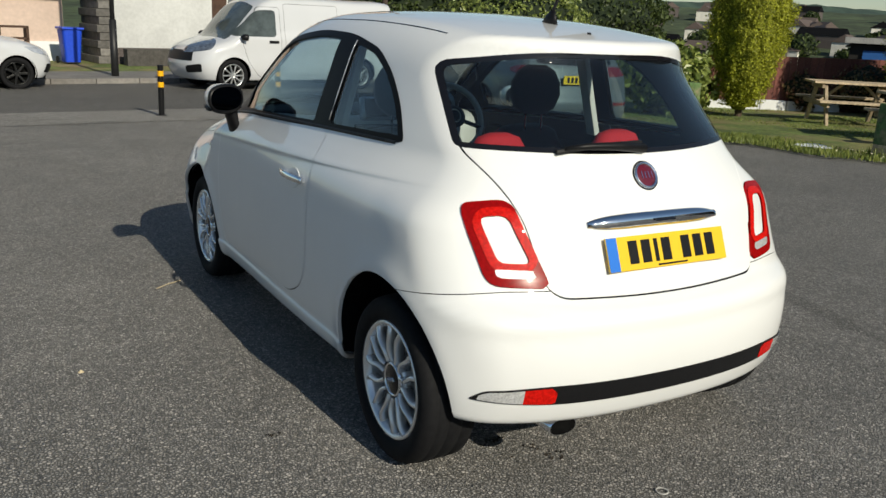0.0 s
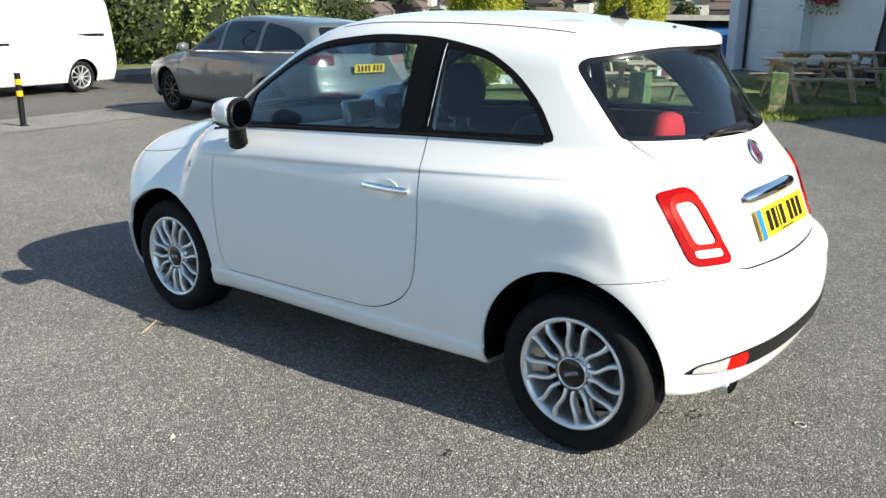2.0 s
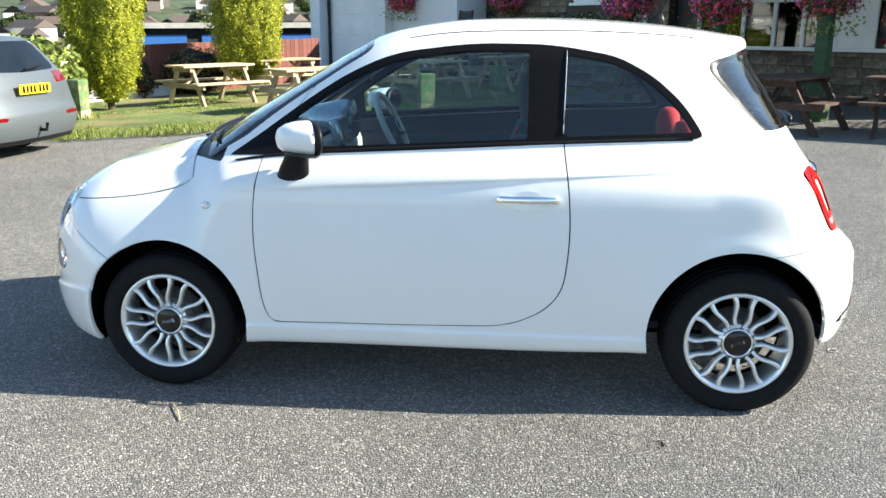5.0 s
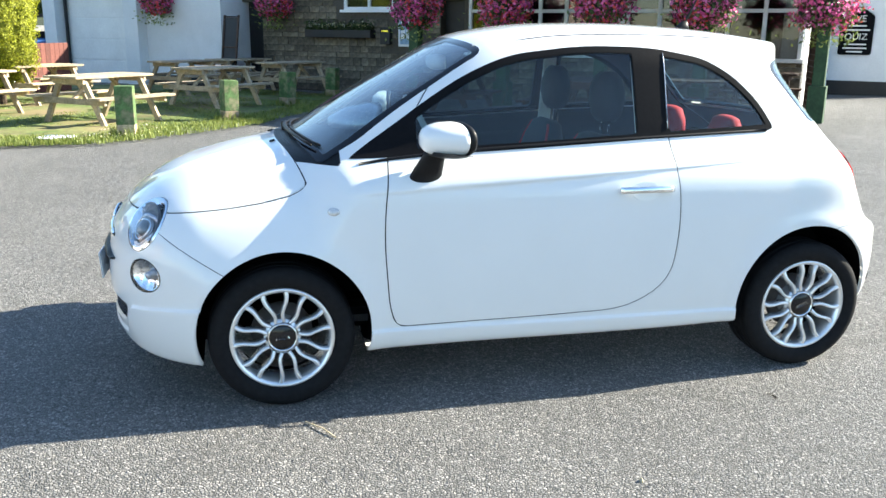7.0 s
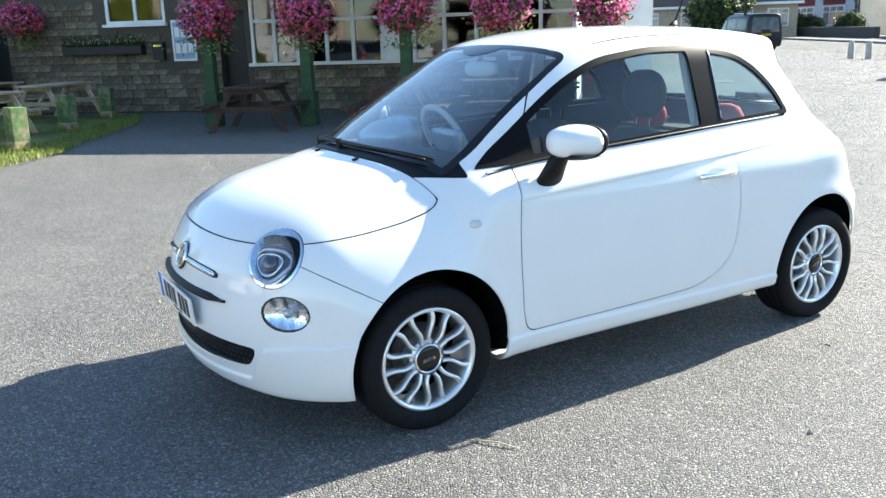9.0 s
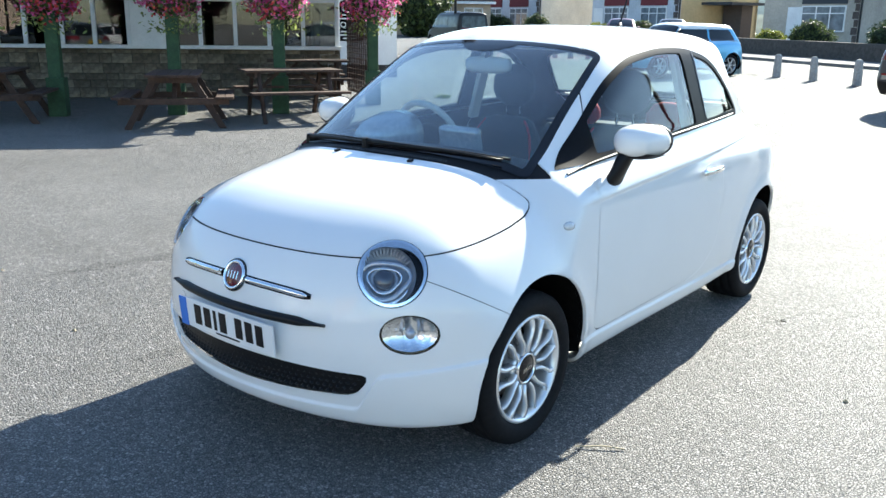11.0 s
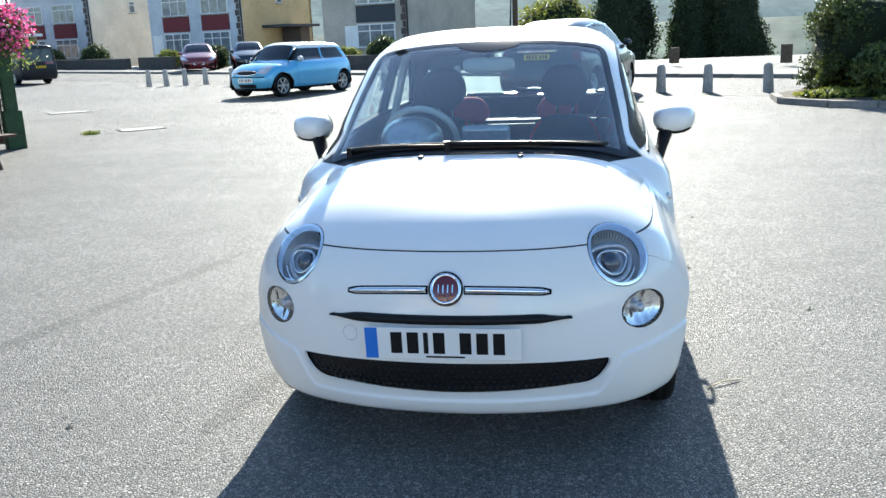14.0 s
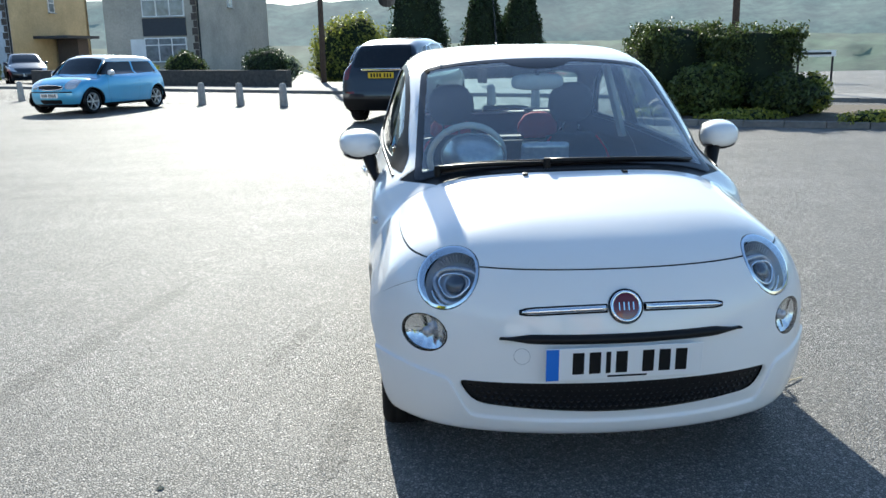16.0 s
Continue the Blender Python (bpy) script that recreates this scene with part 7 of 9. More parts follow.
# compact white car at the kerb
CITY = dict(
    h=1.48, nose_y=1.95, tail_y=1.95, belt=0.93, wr=0.30, axles=(1.22, -1.28), track=0.83, under=0.2, step=0.07, crown=0.05,
    top=[(2.1, 0.62), (1.8, 0.80), (1.4, 0.92), (1.05, 0.99), (0.6, 1.24), (0.2, 1.42), (-0.2, 1.47), (-0.9, 1.45), (-1.5, 1.36), (-1.8, 1.25)],
    half=[(0.15, 0.76), (0.3, 0.82), (0.5, 0.85), (0.75, 0.855), (0.9, 0.83), (1.0, 0.79), (1.3, 0.67), (1.5, 0.56)],
    plan=[(2.1, 0.28), (1.75, 0.10), (1.4, 0.02), (-1.3, 0), (-1.9, 0.10)], up=[(1.0, 0), (0, 0), (-1.2, 0.05), (-1.9, 0.16)],
    nose=[(0.2, 1.84), (0.4, 1.96), (0.6, 1.94), (0.75, 1.84), (0.9, 1.5)], tail=[(0.2, 1.84), (0.45, 1.95), (0.7, 1.92), (0.95, 1.84), (1.1, 1.72), (1.35, 1.52), (1.45, 1.45)],
    side_glass=[([(0.85, 0.97), (-0.2, 0.99), (-0.2, 1.36), (0.25, 1.33)], 0.04), ([(-0.28, 0.99), (-1.25, 1.04), (-0.95, 1.32), (-0.28, 1.37)], 0.04)],
    screen=([(-0.62, 0.92), (0, 1.0), (0.62, 0.92), (0.52, 0.24), (0, 0.2), (-0.52, 0.24)], 0.06), screen_y=0.0,
    back_glass=([(-0.55, 1.03), (0.55, 1.03), (0.46, 1.32), (-0.46, 1.32)], 0.06), back_y=-1.3,
    lamps={"tail_lamp": ("pair", [(0.55, 0.72), (0.9, 0.72), (0.9, 0.98), (0.6, 0.98)], 0.03, RED_LAMP, -1), "headlamp": ("side", [(1.9, 0.60), (1.55, 0.68), (1.35, 0.80), (1.7, 0.77)], 0.03, CLEAR_LAMP, 1),
           "bumper_vent": ("pair", [(0.45, 0.30), (0.74, 0.32), (0.72, 0.48), (0.5, 0.46)], 0.03, BLACK_PLASTIC, 1)},
    door_lines=[([(0.9, 0.97), (0.92, 0.5), (0.8, 0.26), (-0.25, 0.26), (-0.25, 0.98)], 0.06)],
    paint=VANW, rim=BLACK_RIM, spokes=7, mirror=(0.68, 1.0), mirror_x=0.88, plates=[(1.95, 0.45, 0, PLATE_WHITE), (-1.93, 0.75, 0, PLATE_YELLOW)])
d1 = (Vector((6.26, 14.41)) - Vector((3.19, 13.92))).normalized()
fw = Vector((-0.75, 14.35))
vehicle("small_white_car", "white hatchback with black wheels at the kerb", "car", CITY, stand(fw - d1 * 2.5, fw, -1.28, 0.83))

# pale blue two-door with white roof
MINI_BLUE = metal_paint("electric_blue", (0.10, 0.42, 0.68), 0.2)
MINI = dict(
    h=1.41, nose_y=1.78, tail_y=1.84, belt=0.90, wr=0.30, axles=(1.21, -1.255), track=0.82, under=0.18, step=0.05, crown=0.04,
    top=[(1.95, 0.66), (1.7, 0.80), (1.3, 0.89), (0.86, 0.955), (0.6, 1.20), (0.44, 1.345), (0.25, 1.405), (-0.3, 1.42), (-1.0, 1.40), (-1.40, 1.36), (-1.7, 1.28)],
    half=[(0.15, 0.76), (0.3, 0.82), (0.5, 0.843), (0.72, 0.84), (0.86, 0.81), (0.95, 0.765), (1.2, 0.685), (1.34, 0.63), (1.45, 0.55)],
    plan=[(1.95, 0.30), (1.65, 0.12), (1.3, 0.02), (-1.3, 0), (-1.8, 0.10)], up=[(1.0, 0), (0, 0), (-1.2, 0.02), (-1.8, 0.10)],
    nose=[(0.2, 1.68), (0.4, 1.79), (0.6, 1.77), (0.72, 1.70), (0.85, 1.5)], tail=[(0.2, 1.74), (0.45, 1.84), (0.7, 1.81), (0.92, 1.74), (1.1, 1.62), (1.3, 1.48), (1.4, 1.42)],
    side_glass=[([(0.80, 0.935), (-0.43, 0.945), (-0.43, 1.250), (0.47, 1.250)], 0.02), ([(-0.49, 0.945), (-1.45, 0.965), (-1.25, 1.245), (-0.49, 1.250)], 0.03)],
    screen=([(-0.62, 0.80), (0, 0.88), (0.62, 0.80), (0.56, 0.44), (0, 0.40), (-0.56, 0.44)], 0.05), screen_y=0.2,
    back_glass=([(-0.55, 0.98), (0.55, 0.98), (0.48, 1.27), (-0.48, 1.27)], 0.06), back_y=-1.4,
    lamps={"tail_lamp": ("pair", [(0.58, 0.66), (0.74, 0.66), (0.74, 0.88), (0.58, 0.88)], 0.03, RED_LAMP, -1), "headlamp": ("pair", [(0.40, 0.61), (0.70, 0.61), (0.70, 0.86), (0.40, 0.86)], 0.13, CLEAR_LAMP, 1),
           "grille": ("front", [(-0.34, 0.60), (0.34, 0.60), (0.38, 0.70), (-0.38, 0.70)], 0.04, BLACK_PLASTIC, 1), "lower_grille": ("front", [(-0.30, 0.26), (0.30, 0.26), (0.34, 0.36), (-0.34, 0.36)], 0.03, BLACK_PLASTIC, 1)},
    door_lines=[([(0.72, 0.93), (0.76, 0.5), (0.66, 0.24), (-0.36, 0.24), (-0.45, 0.6), (-0.44, 0.95)], 0.06)],
    roof_mat=metal_paint("cream_roof", (0.78, 0.77, 0.72)), roof_z=1.255, skirt=0.25, skirt_mat=BLACK_PLASTIC,
    paint=MINI_BLUE, rim=SILVER_RIM, spokes=6, mirror=(0.55, 0.98), mirror_x=0.87, mirror_mat=VANW, plates=[(1.80, 0.46, 0, PLATE_WHITE)])
mini, _ = vehicle("compact_blue_car", "bright blue two-door hatchback with cream roof", "car", MINI, stand((6.50, -19.90), (7.52, -17.62), -1.255, -0.82))

part("grille_rim", tube([(0.40 * math.cos(a), 1.775 - 0.22 * (0.40 * math.cos(a))**2 - 0.02 * math.sin(a), 0.655 + 0.062 * math.sin(a)) for a in np.linspace(0, 2 * math.pi, 28, endpoint=False)], 0.012, 6, True), CHROME, mini, "chrome rim round the grille", smooth=True)
part("bumper_strip", tube([(x, 1.80 - 0.24 * x * x, 0.545) for x in np.linspace(-0.62, 0.62, 15)], 0.016, 6), BLACK_PLASTIC, mini, smooth=True)
for sd in (-1, 1):
    part("belt_trim", tube([(sd * 0.765, 0.82, 0.925), (sd * 0.77, -0.4, 0.935), (sd * 0.75, -1.5, 0.955)], 0.010, 6), CHROME, mini)
    part("door_handle", box(sd * 0.83, -0.28, 0.80, 0.03, 0.14, 0.03, bevel=0.008), CHROME, mini)
    part("windscreen_pillar", tube([(sd * 0.70, 0.84, 0.95), (sd * 0.665, 0.62, 1.14), (sd * 0.635, 0.46, 1.25)], 0.026, 8), BLACK_PLASTIC, mini, smooth=True)

# dark sport utility car
NAVY = metal_paint("dark_navy", (0.010, 0.014, 0.022), 0.3)
SUV = dict(
    h=1.68, nose_y=2.26, tail_y=2.28, belt=1.06, wr=0.345, axles=(1.31, -1.31), track=0.865, under=0.26, step=0.06, crown=0.05,
    top=[(2.4, 0.78), (2.1, 0.92), (1.7, 1.03), (1.1, 1.13), (0.7, 1.40), (0.3, 1.58), (-0.1, 1.66), (-0.9, 1.67), (-1.6, 1.60), (-1.95, 1.50), (-2.2, 1.35)],
    half=[(0.2, 0.80), (0.35, 0.88), (0.6, 0.905), (0.9, 0.90), (1.02, 0.875), (1.12, 0.83), (1.4, 0.73), (1.6, 0.64), (1.7, 0.55)],
    plan=[(2.4, 0.28), (2.0, 0.09), (1.5, 0.01), (-1.5, 0), (-2.2, 0.07)], up=[(1.0, 0), (0, 0), (-1.2, 0.02), (-2.0, 0.12)],
    nose=[(0.25, 2.16), (0.5, 2.27), (0.8, 2.22), (0.95, 2.05), (1.05, 1.8)], tail=[(0.25, 2.20), (0.5, 2.30), (0.75, 2.26), (1.05, 2.17), (1.25, 2.06), (1.55, 1.86), (1.65, 1.78)],
    side_glass=[([(0.98, 1.10), (0.0, 1.12), (0.0, 1.52), (0.42, 1.50)], 0.04), ([(-0.07, 1.12), (-0.95, 1.14), (-0.95, 1.54), (-0.07, 1.54)], 0.04), ([(-1.03, 1.14), (-1.72, 1.22), (-1.50, 1.46), (-1.03, 1.54)], [0.04, 0.08, 0.12, 0.04])],
    screen=([(-0.66, 1.0), (0, 1.08), (0.66, 1.0), (0.56, 0.36), (0, 0.32), (-0.56, 0.36)], 0.06), screen_y=0.1,
    back_glass=([(-0.62, 1.10), (0.62, 1.10), (0.52, 1.52), (-0.52, 1.52)], 0.06), back_y=-1.7,
    lamps={"tail_lamp": ("pair", [(0.69, 0.86), (0.95, 0.86), (0.78, 1.58), (0.62, 1.58)], 0.03, RED_LAMP, -1), "headlamp": ("side", [(2.2, 0.76), (1.8, 0.82), (1.6, 0.95), (2.0, 0.92)], 0.03, CLEAR_LAMP, 1),
           "reflector": ("pair", [(0.55, 0.60), (0.74, 0.60), (0.74, 0.64), (0.55, 0.64)], 0.01, RED_LAMP, -1)},
    door_lines=[([(1.05, 1.1), (1.05, 0.6), (0.9, 0.36), (-0.02, 0.36), (-0.03, 1.12)], 0.06), ([(-0.04, 1.12), (-0.02, 0.36), (-0.85, 0.36), (-1.0, 0.7), (-1.0, 1.12)], 0.06)],
    skirt=0.50, skirt_mat=BLACK_PLASTIC, paint=NAVY, rim=SILVER_RIM, spokes=7, mirror=(0.86, 1.15), mirror_x=0.93, mirror_mat=NAVY, plates=[(-2.245, 0.95, 0, PLATE_YELLOW)])
suv, _ = vehicle("suv", "dark navy sport utility car with silver wheels", "car", SUV, stand((-0.63, -13.15), (-1.44, -15.64), -1.31, 0.865))
part("tailgate_chrome", box(0, -2.215, 1.06, 0.8, 0.03, 0.045, bevel=0.01), CHROME, suv)
for s in (-1, 1):
    part("window_trim", tube([(s * 0.885, 0.95, 1.085), (s * 0.875, -0.9, 1.125), (s * 0.85, -1.6, 1.175), (s * 0.79, -1.72, 1.24), (s * 0.73, -1.45, 1.49), (s * 0.70, -0.9, 1.56), (s * 0.70, 0.0, 1.55)], 0.010, 6), CHROME, suv)
    for y in (0.1, -0.8):
        part("door_handle", box(s * 0.91, y, 1.0, 0.03, 0.16, 0.03, bevel=0.008), CHROME, suv)
# far cars by the houses
for nm, lab, paint, pos in (("small_red_car", "dark red hatchback parked before the houses", metal_paint("dark_red", (0.16, 0.01, 0.015), 0.1), (19.6, -38.6, 25)),
                            ("dark_saloon", "dark car parked before the houses", metal_paint("dark_blue_paint", (0.015, 0.02, 0.03), 0.2), (17.3, -39.8, 25))):
    spec = dict(CITY)
    spec["paint"], spec["rim"] = paint, SILVER_RIM
    vehicle(nm, lab.replace(" driving side", " standing"), "car", spec, pose(pos[0], pos[1], gz(pos[0], pos[1]), 0, 0, pos[2]))

CARRIER = dict(VAN)
CARRIER.update(paint=mat("dark_grey_paint", (0.014, 0.016, 0.02), 0.35, spec=0.3), mirror_mat=BLACK_PLASTIC,
               side_glass=[([(1.48, 1.12), (0.55, 1.12), (0.55, 1.66), (0.95, 1.66)], [0.06, 0.06, 0.06, 0.14]), ([(0.42, 1.14), (-0.95, 1.14), (-0.95, 1.72), (0.42, 1.70)], 0.06), ([(-1.05, 1.14), (-2.3, 1.14), (-2.25, 1.70), (-1.05, 1.72)], 0.08)],
               back_glass=([(-0.74, 1.12), (0.74, 1.12), (0.68, 1.74), (-0.68, 1.74)], 0.08), back_y=-2.3, plates=[(-2.68, 0.86, 0, PLATE_YELLOW)])
carrier, _ = vehicle("people_carrier", "dark people carrier parked at the far kerb", "car", CARRIER, pose(25.3, -31.6, gz(25.3, -31.6), 0, 0, -118) @ Matrix.Scale(0.87, 4))
part("roof_bar", tube([(-0.6, -2.0, 1.97), (-0.6, 0.2, 1.99)], 0.03, 8), SILVER_RIM, carrier)
for a in (1.21, -1.255):
    for sd in (-1, 1):
        pts = [(sd * 0.842, a + 0.345 * math.cos(t), 0.30 + 0.345 * math.sin(t)) for t in np.linspace(-0.15, math.pi + 0.15, 20)]
        part("arch_trim", tube(pts, 0.022, 6), BLACK_PLASTIC, mini, "black plastic arch trim", smooth=True)

# ---------------------------------------------------------------- houses and street furniture, far side
RENDER_GREY = mat("grey_render", (0.52, 0.54, 0.57), 0.9, grain=0.12, scale=8, stain=0.12, stain_scale=0.6)
RENDER_CREAM = mat("cream_render", (0.72, 0.68, 0.60), 0.9, grain=0.1, scale=8, stain=0.12, stain_scale=0.6)
RENDER_OCHRE = mat("ochre_render", (0.55, 0.43, 0.24), 0.9, grain=0.1, scale=8, stain=0.15, stain_scale=0.6)
RENDER_DRAB = mat("drab_render", (0.42, 0.38, 0.32), 0.9, grain=0.12, scale=8, stain=0.2, stain_scale=0.5)
RED_PANEL = mat("red_hung_tile", (0.16, 0.03, 0.035), 0.8, grain=0.15, scale=12)
DARK_PANEL = mat("dark_hung_tile", (0.05, 0.055, 0.065), 0.8, grain=0.15, scale=12)
QUOIN = mat("dark_quoin", (0.09, 0.07, 0.06), 0.9, grain=0.3, scale=6)
PINK_RENDER = mat("pink_render", (0.56, 0.43, 0.36), 0.9, grain=0.08, scale=10, stain=0.1, stain_scale=0.8)
BRICK = mat("dark_brick", (0.09, 0.075, 0.07), 0.9, grain=0.3, scale=14)
ROOF_TILE = mat("roof_tile", (0.10, 0.075, 0.065), 0.85, grain=0.25, scale=9)


HOUSE_GLASS = mat("curtained_glass", (0.17, 0.19, 0.21), 0.08, grain=0.5, scale=2.2, coat=0.6)


def house_window(t, M, u, n, z, w, h, bars=2):
    fr = part("window", box(u, n + 0.02, z, w + 0.14, 0.10, h + 0.14, M), WHITE_FRAME, t)
    part("pane", box(u, n + 0.055, z, w, 0.04, h, M), HOUSE_GLASS, fr)
    for k in range(1, bars):
        part("glazing_bar", box(u - w / 2 + w * k / bars, n + 0.08, z, 0.07, 0.03, h, M), WHITE_FRAME, fr)
    part("glazing_bar", box(u, n + 0.08, z + h * 0.22, w, 0.03, 0.06, M), WHITE_FRAME, fr)
    part("sill", box(u, n + 0.09, z - h / 2 - 0.09, w + 0.25, 0.16, 0.06, M), CONCRETE, fr)
    return fr


def semi(corner, wall, gable, panel, label, width=9.0, depth=6.5, h=5.4, bays=((-1.7, 1.7), (-4.3, 1.7)), gable_window=True, porch=False):
    """A pair of houses; the front runs along -u from the corner, the blank gable goes back from it."""
    t = tagged(empty("house"), label, "house")
    d = Vector((0.956, -0.293))       # along the front, away from the island
    f = Vector((0.293, 0.956))        # towards the car park
    g = gz(*corner) + 0.15
    M = Matrix(((-d.x, f.x, 0, corner[0]), (-d.y, f.y, 0, corner[1]), (0, 0, 1, g), (0, 0, 0, 1)))
    part("front_wall", box(-width / 2, -0.15, h / 2 - 0.3, width, 0.3, h + 0.6, M), wall, t)
    part("gable_wall", box(-0.15, -depth / 2 - 0.3, h / 2 - 0.3, 0.3, depth, h + 0.6, M), gable, t)
    part("far_gable_wall", box(-width + 0.15, -depth / 2 - 0.3, h / 2 - 0.3, 0.3, depth, h + 0.6, M), gable, t)
    part("back_wall", box(-width / 2, -depth - 0.15, h / 2 - 0.3, width, 0.3, h + 0.6, M), gable, t)
    rv = [M @ Vector(p) for p in ((0.35, 0.4, h), (-width - 0.35, 0.4, h), (-width - 0.35, -depth - 0.7, h), (0.35, -depth - 0.7, h), (-2.2, -depth / 2 - 0.15, h + 2.6), (-width + 2.2, -depth / 2 - 0.15, h + 2.6))]
    part("roof", (rv, [(0, 4, 5, 1), (1, 5, 2), (2, 5, 4, 3), (3, 4, 0), (0, 1, 2, 3)]), ROOF_TILE, t)
    ch = part("chimney", box(-width / 2, -depth / 2, h + 2.6, 0.8, 0.9, 1.8, M), BRICK, t)
    for u, w in bays:
        house_window(t, M, u, 0.0, 1.35, w, 1.35, 3)
        house_window(t, M, u, 0.0, 4.05, w, 1.30, 3)
        part("hung_panel", box(u, 0.04, 2.72, w + 0.2, 0.08, 1.05, M), panel, t)
    part("front_door", box(bays[-1][0] - 1.9, 0.0, 1.0, 0.95, 0.12, 2.05, M), WHITE_FRAME, t)
    for k in range(12):
        part("quoin", box(-0.18 if k % 2 else -0.12, 0.0, 0.22 + 0.44 * k, 0.36 if k % 2 else 0.24, 0.05, 0.4, M), QUOIN, t)
    if gable_window:
        house_window(t, M @ Matrix(((0, 1, 0, 0), (-1, 0, 0, 0), (0, 0, 1, 0), (0, 0, 0, 1))), 4.6, 0.0, 4.5, 0.5, 0.8, 1)
    if porch:
        part("porch_roof", box(1.3, -4.2, 2.35, 2.6, 3.6, 0.18, M), DARK_PANEL, t)
        part("porch_wall", box(1.0, -5.2, 1.1, 1.6, 1.2, 2.3, M), BRICK, t)
    part("rain_pipe", box(0.06, -0.1, h / 2, 0.08, 0.08, h, M), BLACK_PAINT, t)
    return t


semi((10.8, -50.35), RENDER_DRAB, RENDER_DRAB, DARK_PANEL, "drab rendered semi-detached house with dark panels", 6.3, 10.5, 5.8, ((-2.2, 2.7),))
semi((23.5, -54.3), RENDER_GREY, RENDER_OCHRE, RED_PANEL, "grey and ochre rendered house with red panels", 8.5, 8.5, 5.8, ((-2.2, 2.3), (-5.9, 2.3)), True, True)
semi((37.7, -58.6), RENDER_GREY, RENDER_CREAM, RED_PANEL, "grey and cream rendered house with red panels", 8.6, 8.5, 5.8, ((-2.6, 2.3), (-6.2, 2.3)))


def bungalow(x, y, deg, label, w=5.4):
    t = tagged(empty("bungalow", pose(x, y, gz(x, y) + 0.1, 0, 0, deg)), label, "house")
    wall = mat("buff_brick", (0.42, 0.33, 0.24), 0.9, grain=0.2, scale=10)
    e = w / 2 + 0.4
    part("front_wall", box(0, 0, 1.2, w, 0.3, 2.6), wall, t)
    for s in (-1, 1):
        part("side_wall", box(s * (w / 2 - 0.15), -4.0, 1.2, 0.3, 7.7, 2.6), wall, t)
    part("roof", ([(-e, 0.5, 2.4), (e, 0.5, 2.4), (e, -8.3, 2.4), (-e, -8.3, 2.4), (0, -1.6, 4.6), (0, -6.5, 4.6)], [(0, 4, 5, 3), (1, 2, 5, 4), (0, 1, 4), (2, 3, 5), (0, 3, 2, 1)]), ROOF_TILE, t)
    part("eaves_board", box(0, 0.52, 2.38, w + 0.7, 0.05, 0.18), WHITE_FRAME, t)
    M = Matrix.Identity(4)
    house_window(t, M, -w * 0.24, 0.12, 1.4, 1.3, 1.1, 2)
    house_window(t, M, w * 0.24, 0.12, 1.4, 1.3, 1.1, 2)


bungalow(39.0, -49.3, 42, "buff brick bungalow with dark tiled roof", 5.0)
bungalow(46.5, -48.0, 42, "buff brick bungalow with dark tiled roof", 6.5)
bush("street_tree", "round green tree between the bungalows", "tree", 39.9, -46.0, (2.0, 2.0, 1.75), 5000, 0.16, HEDGE_LEAF, 115)

# garden walls before the houses
DRY = mat("garden_wall_stone", (0.07, 0.065, 0.06), 0.95, grain=0.35, scale=8, bump=0.02, bump_scale=10)
for s0, s1, hh in ((8.0, 28.0, 0.75), (29.5, 33.5, 0.8), (41.5, 56.5, 0.7)):
    p, q = S2a + S2d * s0 + S2n * 8.8, S2a + S2d * s1 + S2n * 8.8
    g = gz(p.x, p.y)
    tagged(part("garden_wall", beam(bmesh.new(), (p.x, p.y, gz(p.x, p.y) + hh / 2), (q.x, q.y, gz(q.x, q.y) + hh / 2), 0.3, hh, 0.03), DRY), "low dark stone garden wall", "wall")
rgb = random.Random(8)
for s0, rr, mm in ((54.5, 0.9, DARK_LEAF), (50, 0.85, HEDGE_LEAF), (47.5, 0.6, BRIGHT_LEAF), (36, 0.8, HEDGE_LEAF), (31, 0.7, BRIGHT_LEAF), (21, 1.0, HEDGE_LEAF), (14, 0.9, HEDGE_LEAF), (10, 1.1, HEDGE_LEAF)):
    p = S2a + S2d * s0 + S2n * 9.9
    bush("garden_shrub", "clipped shrub behind the garden wall", "shrub", p.x, p.y, (rr, rr, rr * 0.85), 3200, 0.06, mm, int(s0 * 7), lobes=5)


# concrete bollards
def conc_bollard(x, y, lean):
    v, f = lathe([(0.0, 0.62), (0.055, 0.615), (0.085, 0.58), (0.095, 0.52), (0.115, 0.0), (0.13, -0.05)], 8, "z")
    b = tagged(part("concrete_bollard", (v, f), CONCRETE, m=pose(x, y, gz(x, y), lean, lean * 0.6, 20 * lean)), "weathered pale concrete bollard", "bollard", "concrete bollards along the street")
    return b


for k, (x, y) in enumerate(((15.5, -25.4), (14.75, -25.3), (14.1, -25.5), (13.4, -25.7), (11.75, -24.3), (6.75, -21.2), (5.37, -20.35), (4.2, -19.6), (2.96, -18.83), (1.0, -17.6), (-0.6, -16.7), (-2.15, -15.6), (-3.1, -15.1), (-4.3, -14.75))):
    conc_bollard(x, y, 2.5 * math.sin(k * 2.1))
# short timber stumps across the street
for x, y, h in ((-3.6, -27.6, 0.55), (-6.9, -25.2, 0.6), (-9.6, -23.4, 0.85)):
    tagged(part("timber_stump", box(0, 0, h / 2, 0.27, 0.27, h, bevel=0.03), BARK, m=pose(x, y, gz(x, y) + 0.1, 0, 0, 30)), "short dark timber stump on the verge", "post", "timber stumps on the verge")


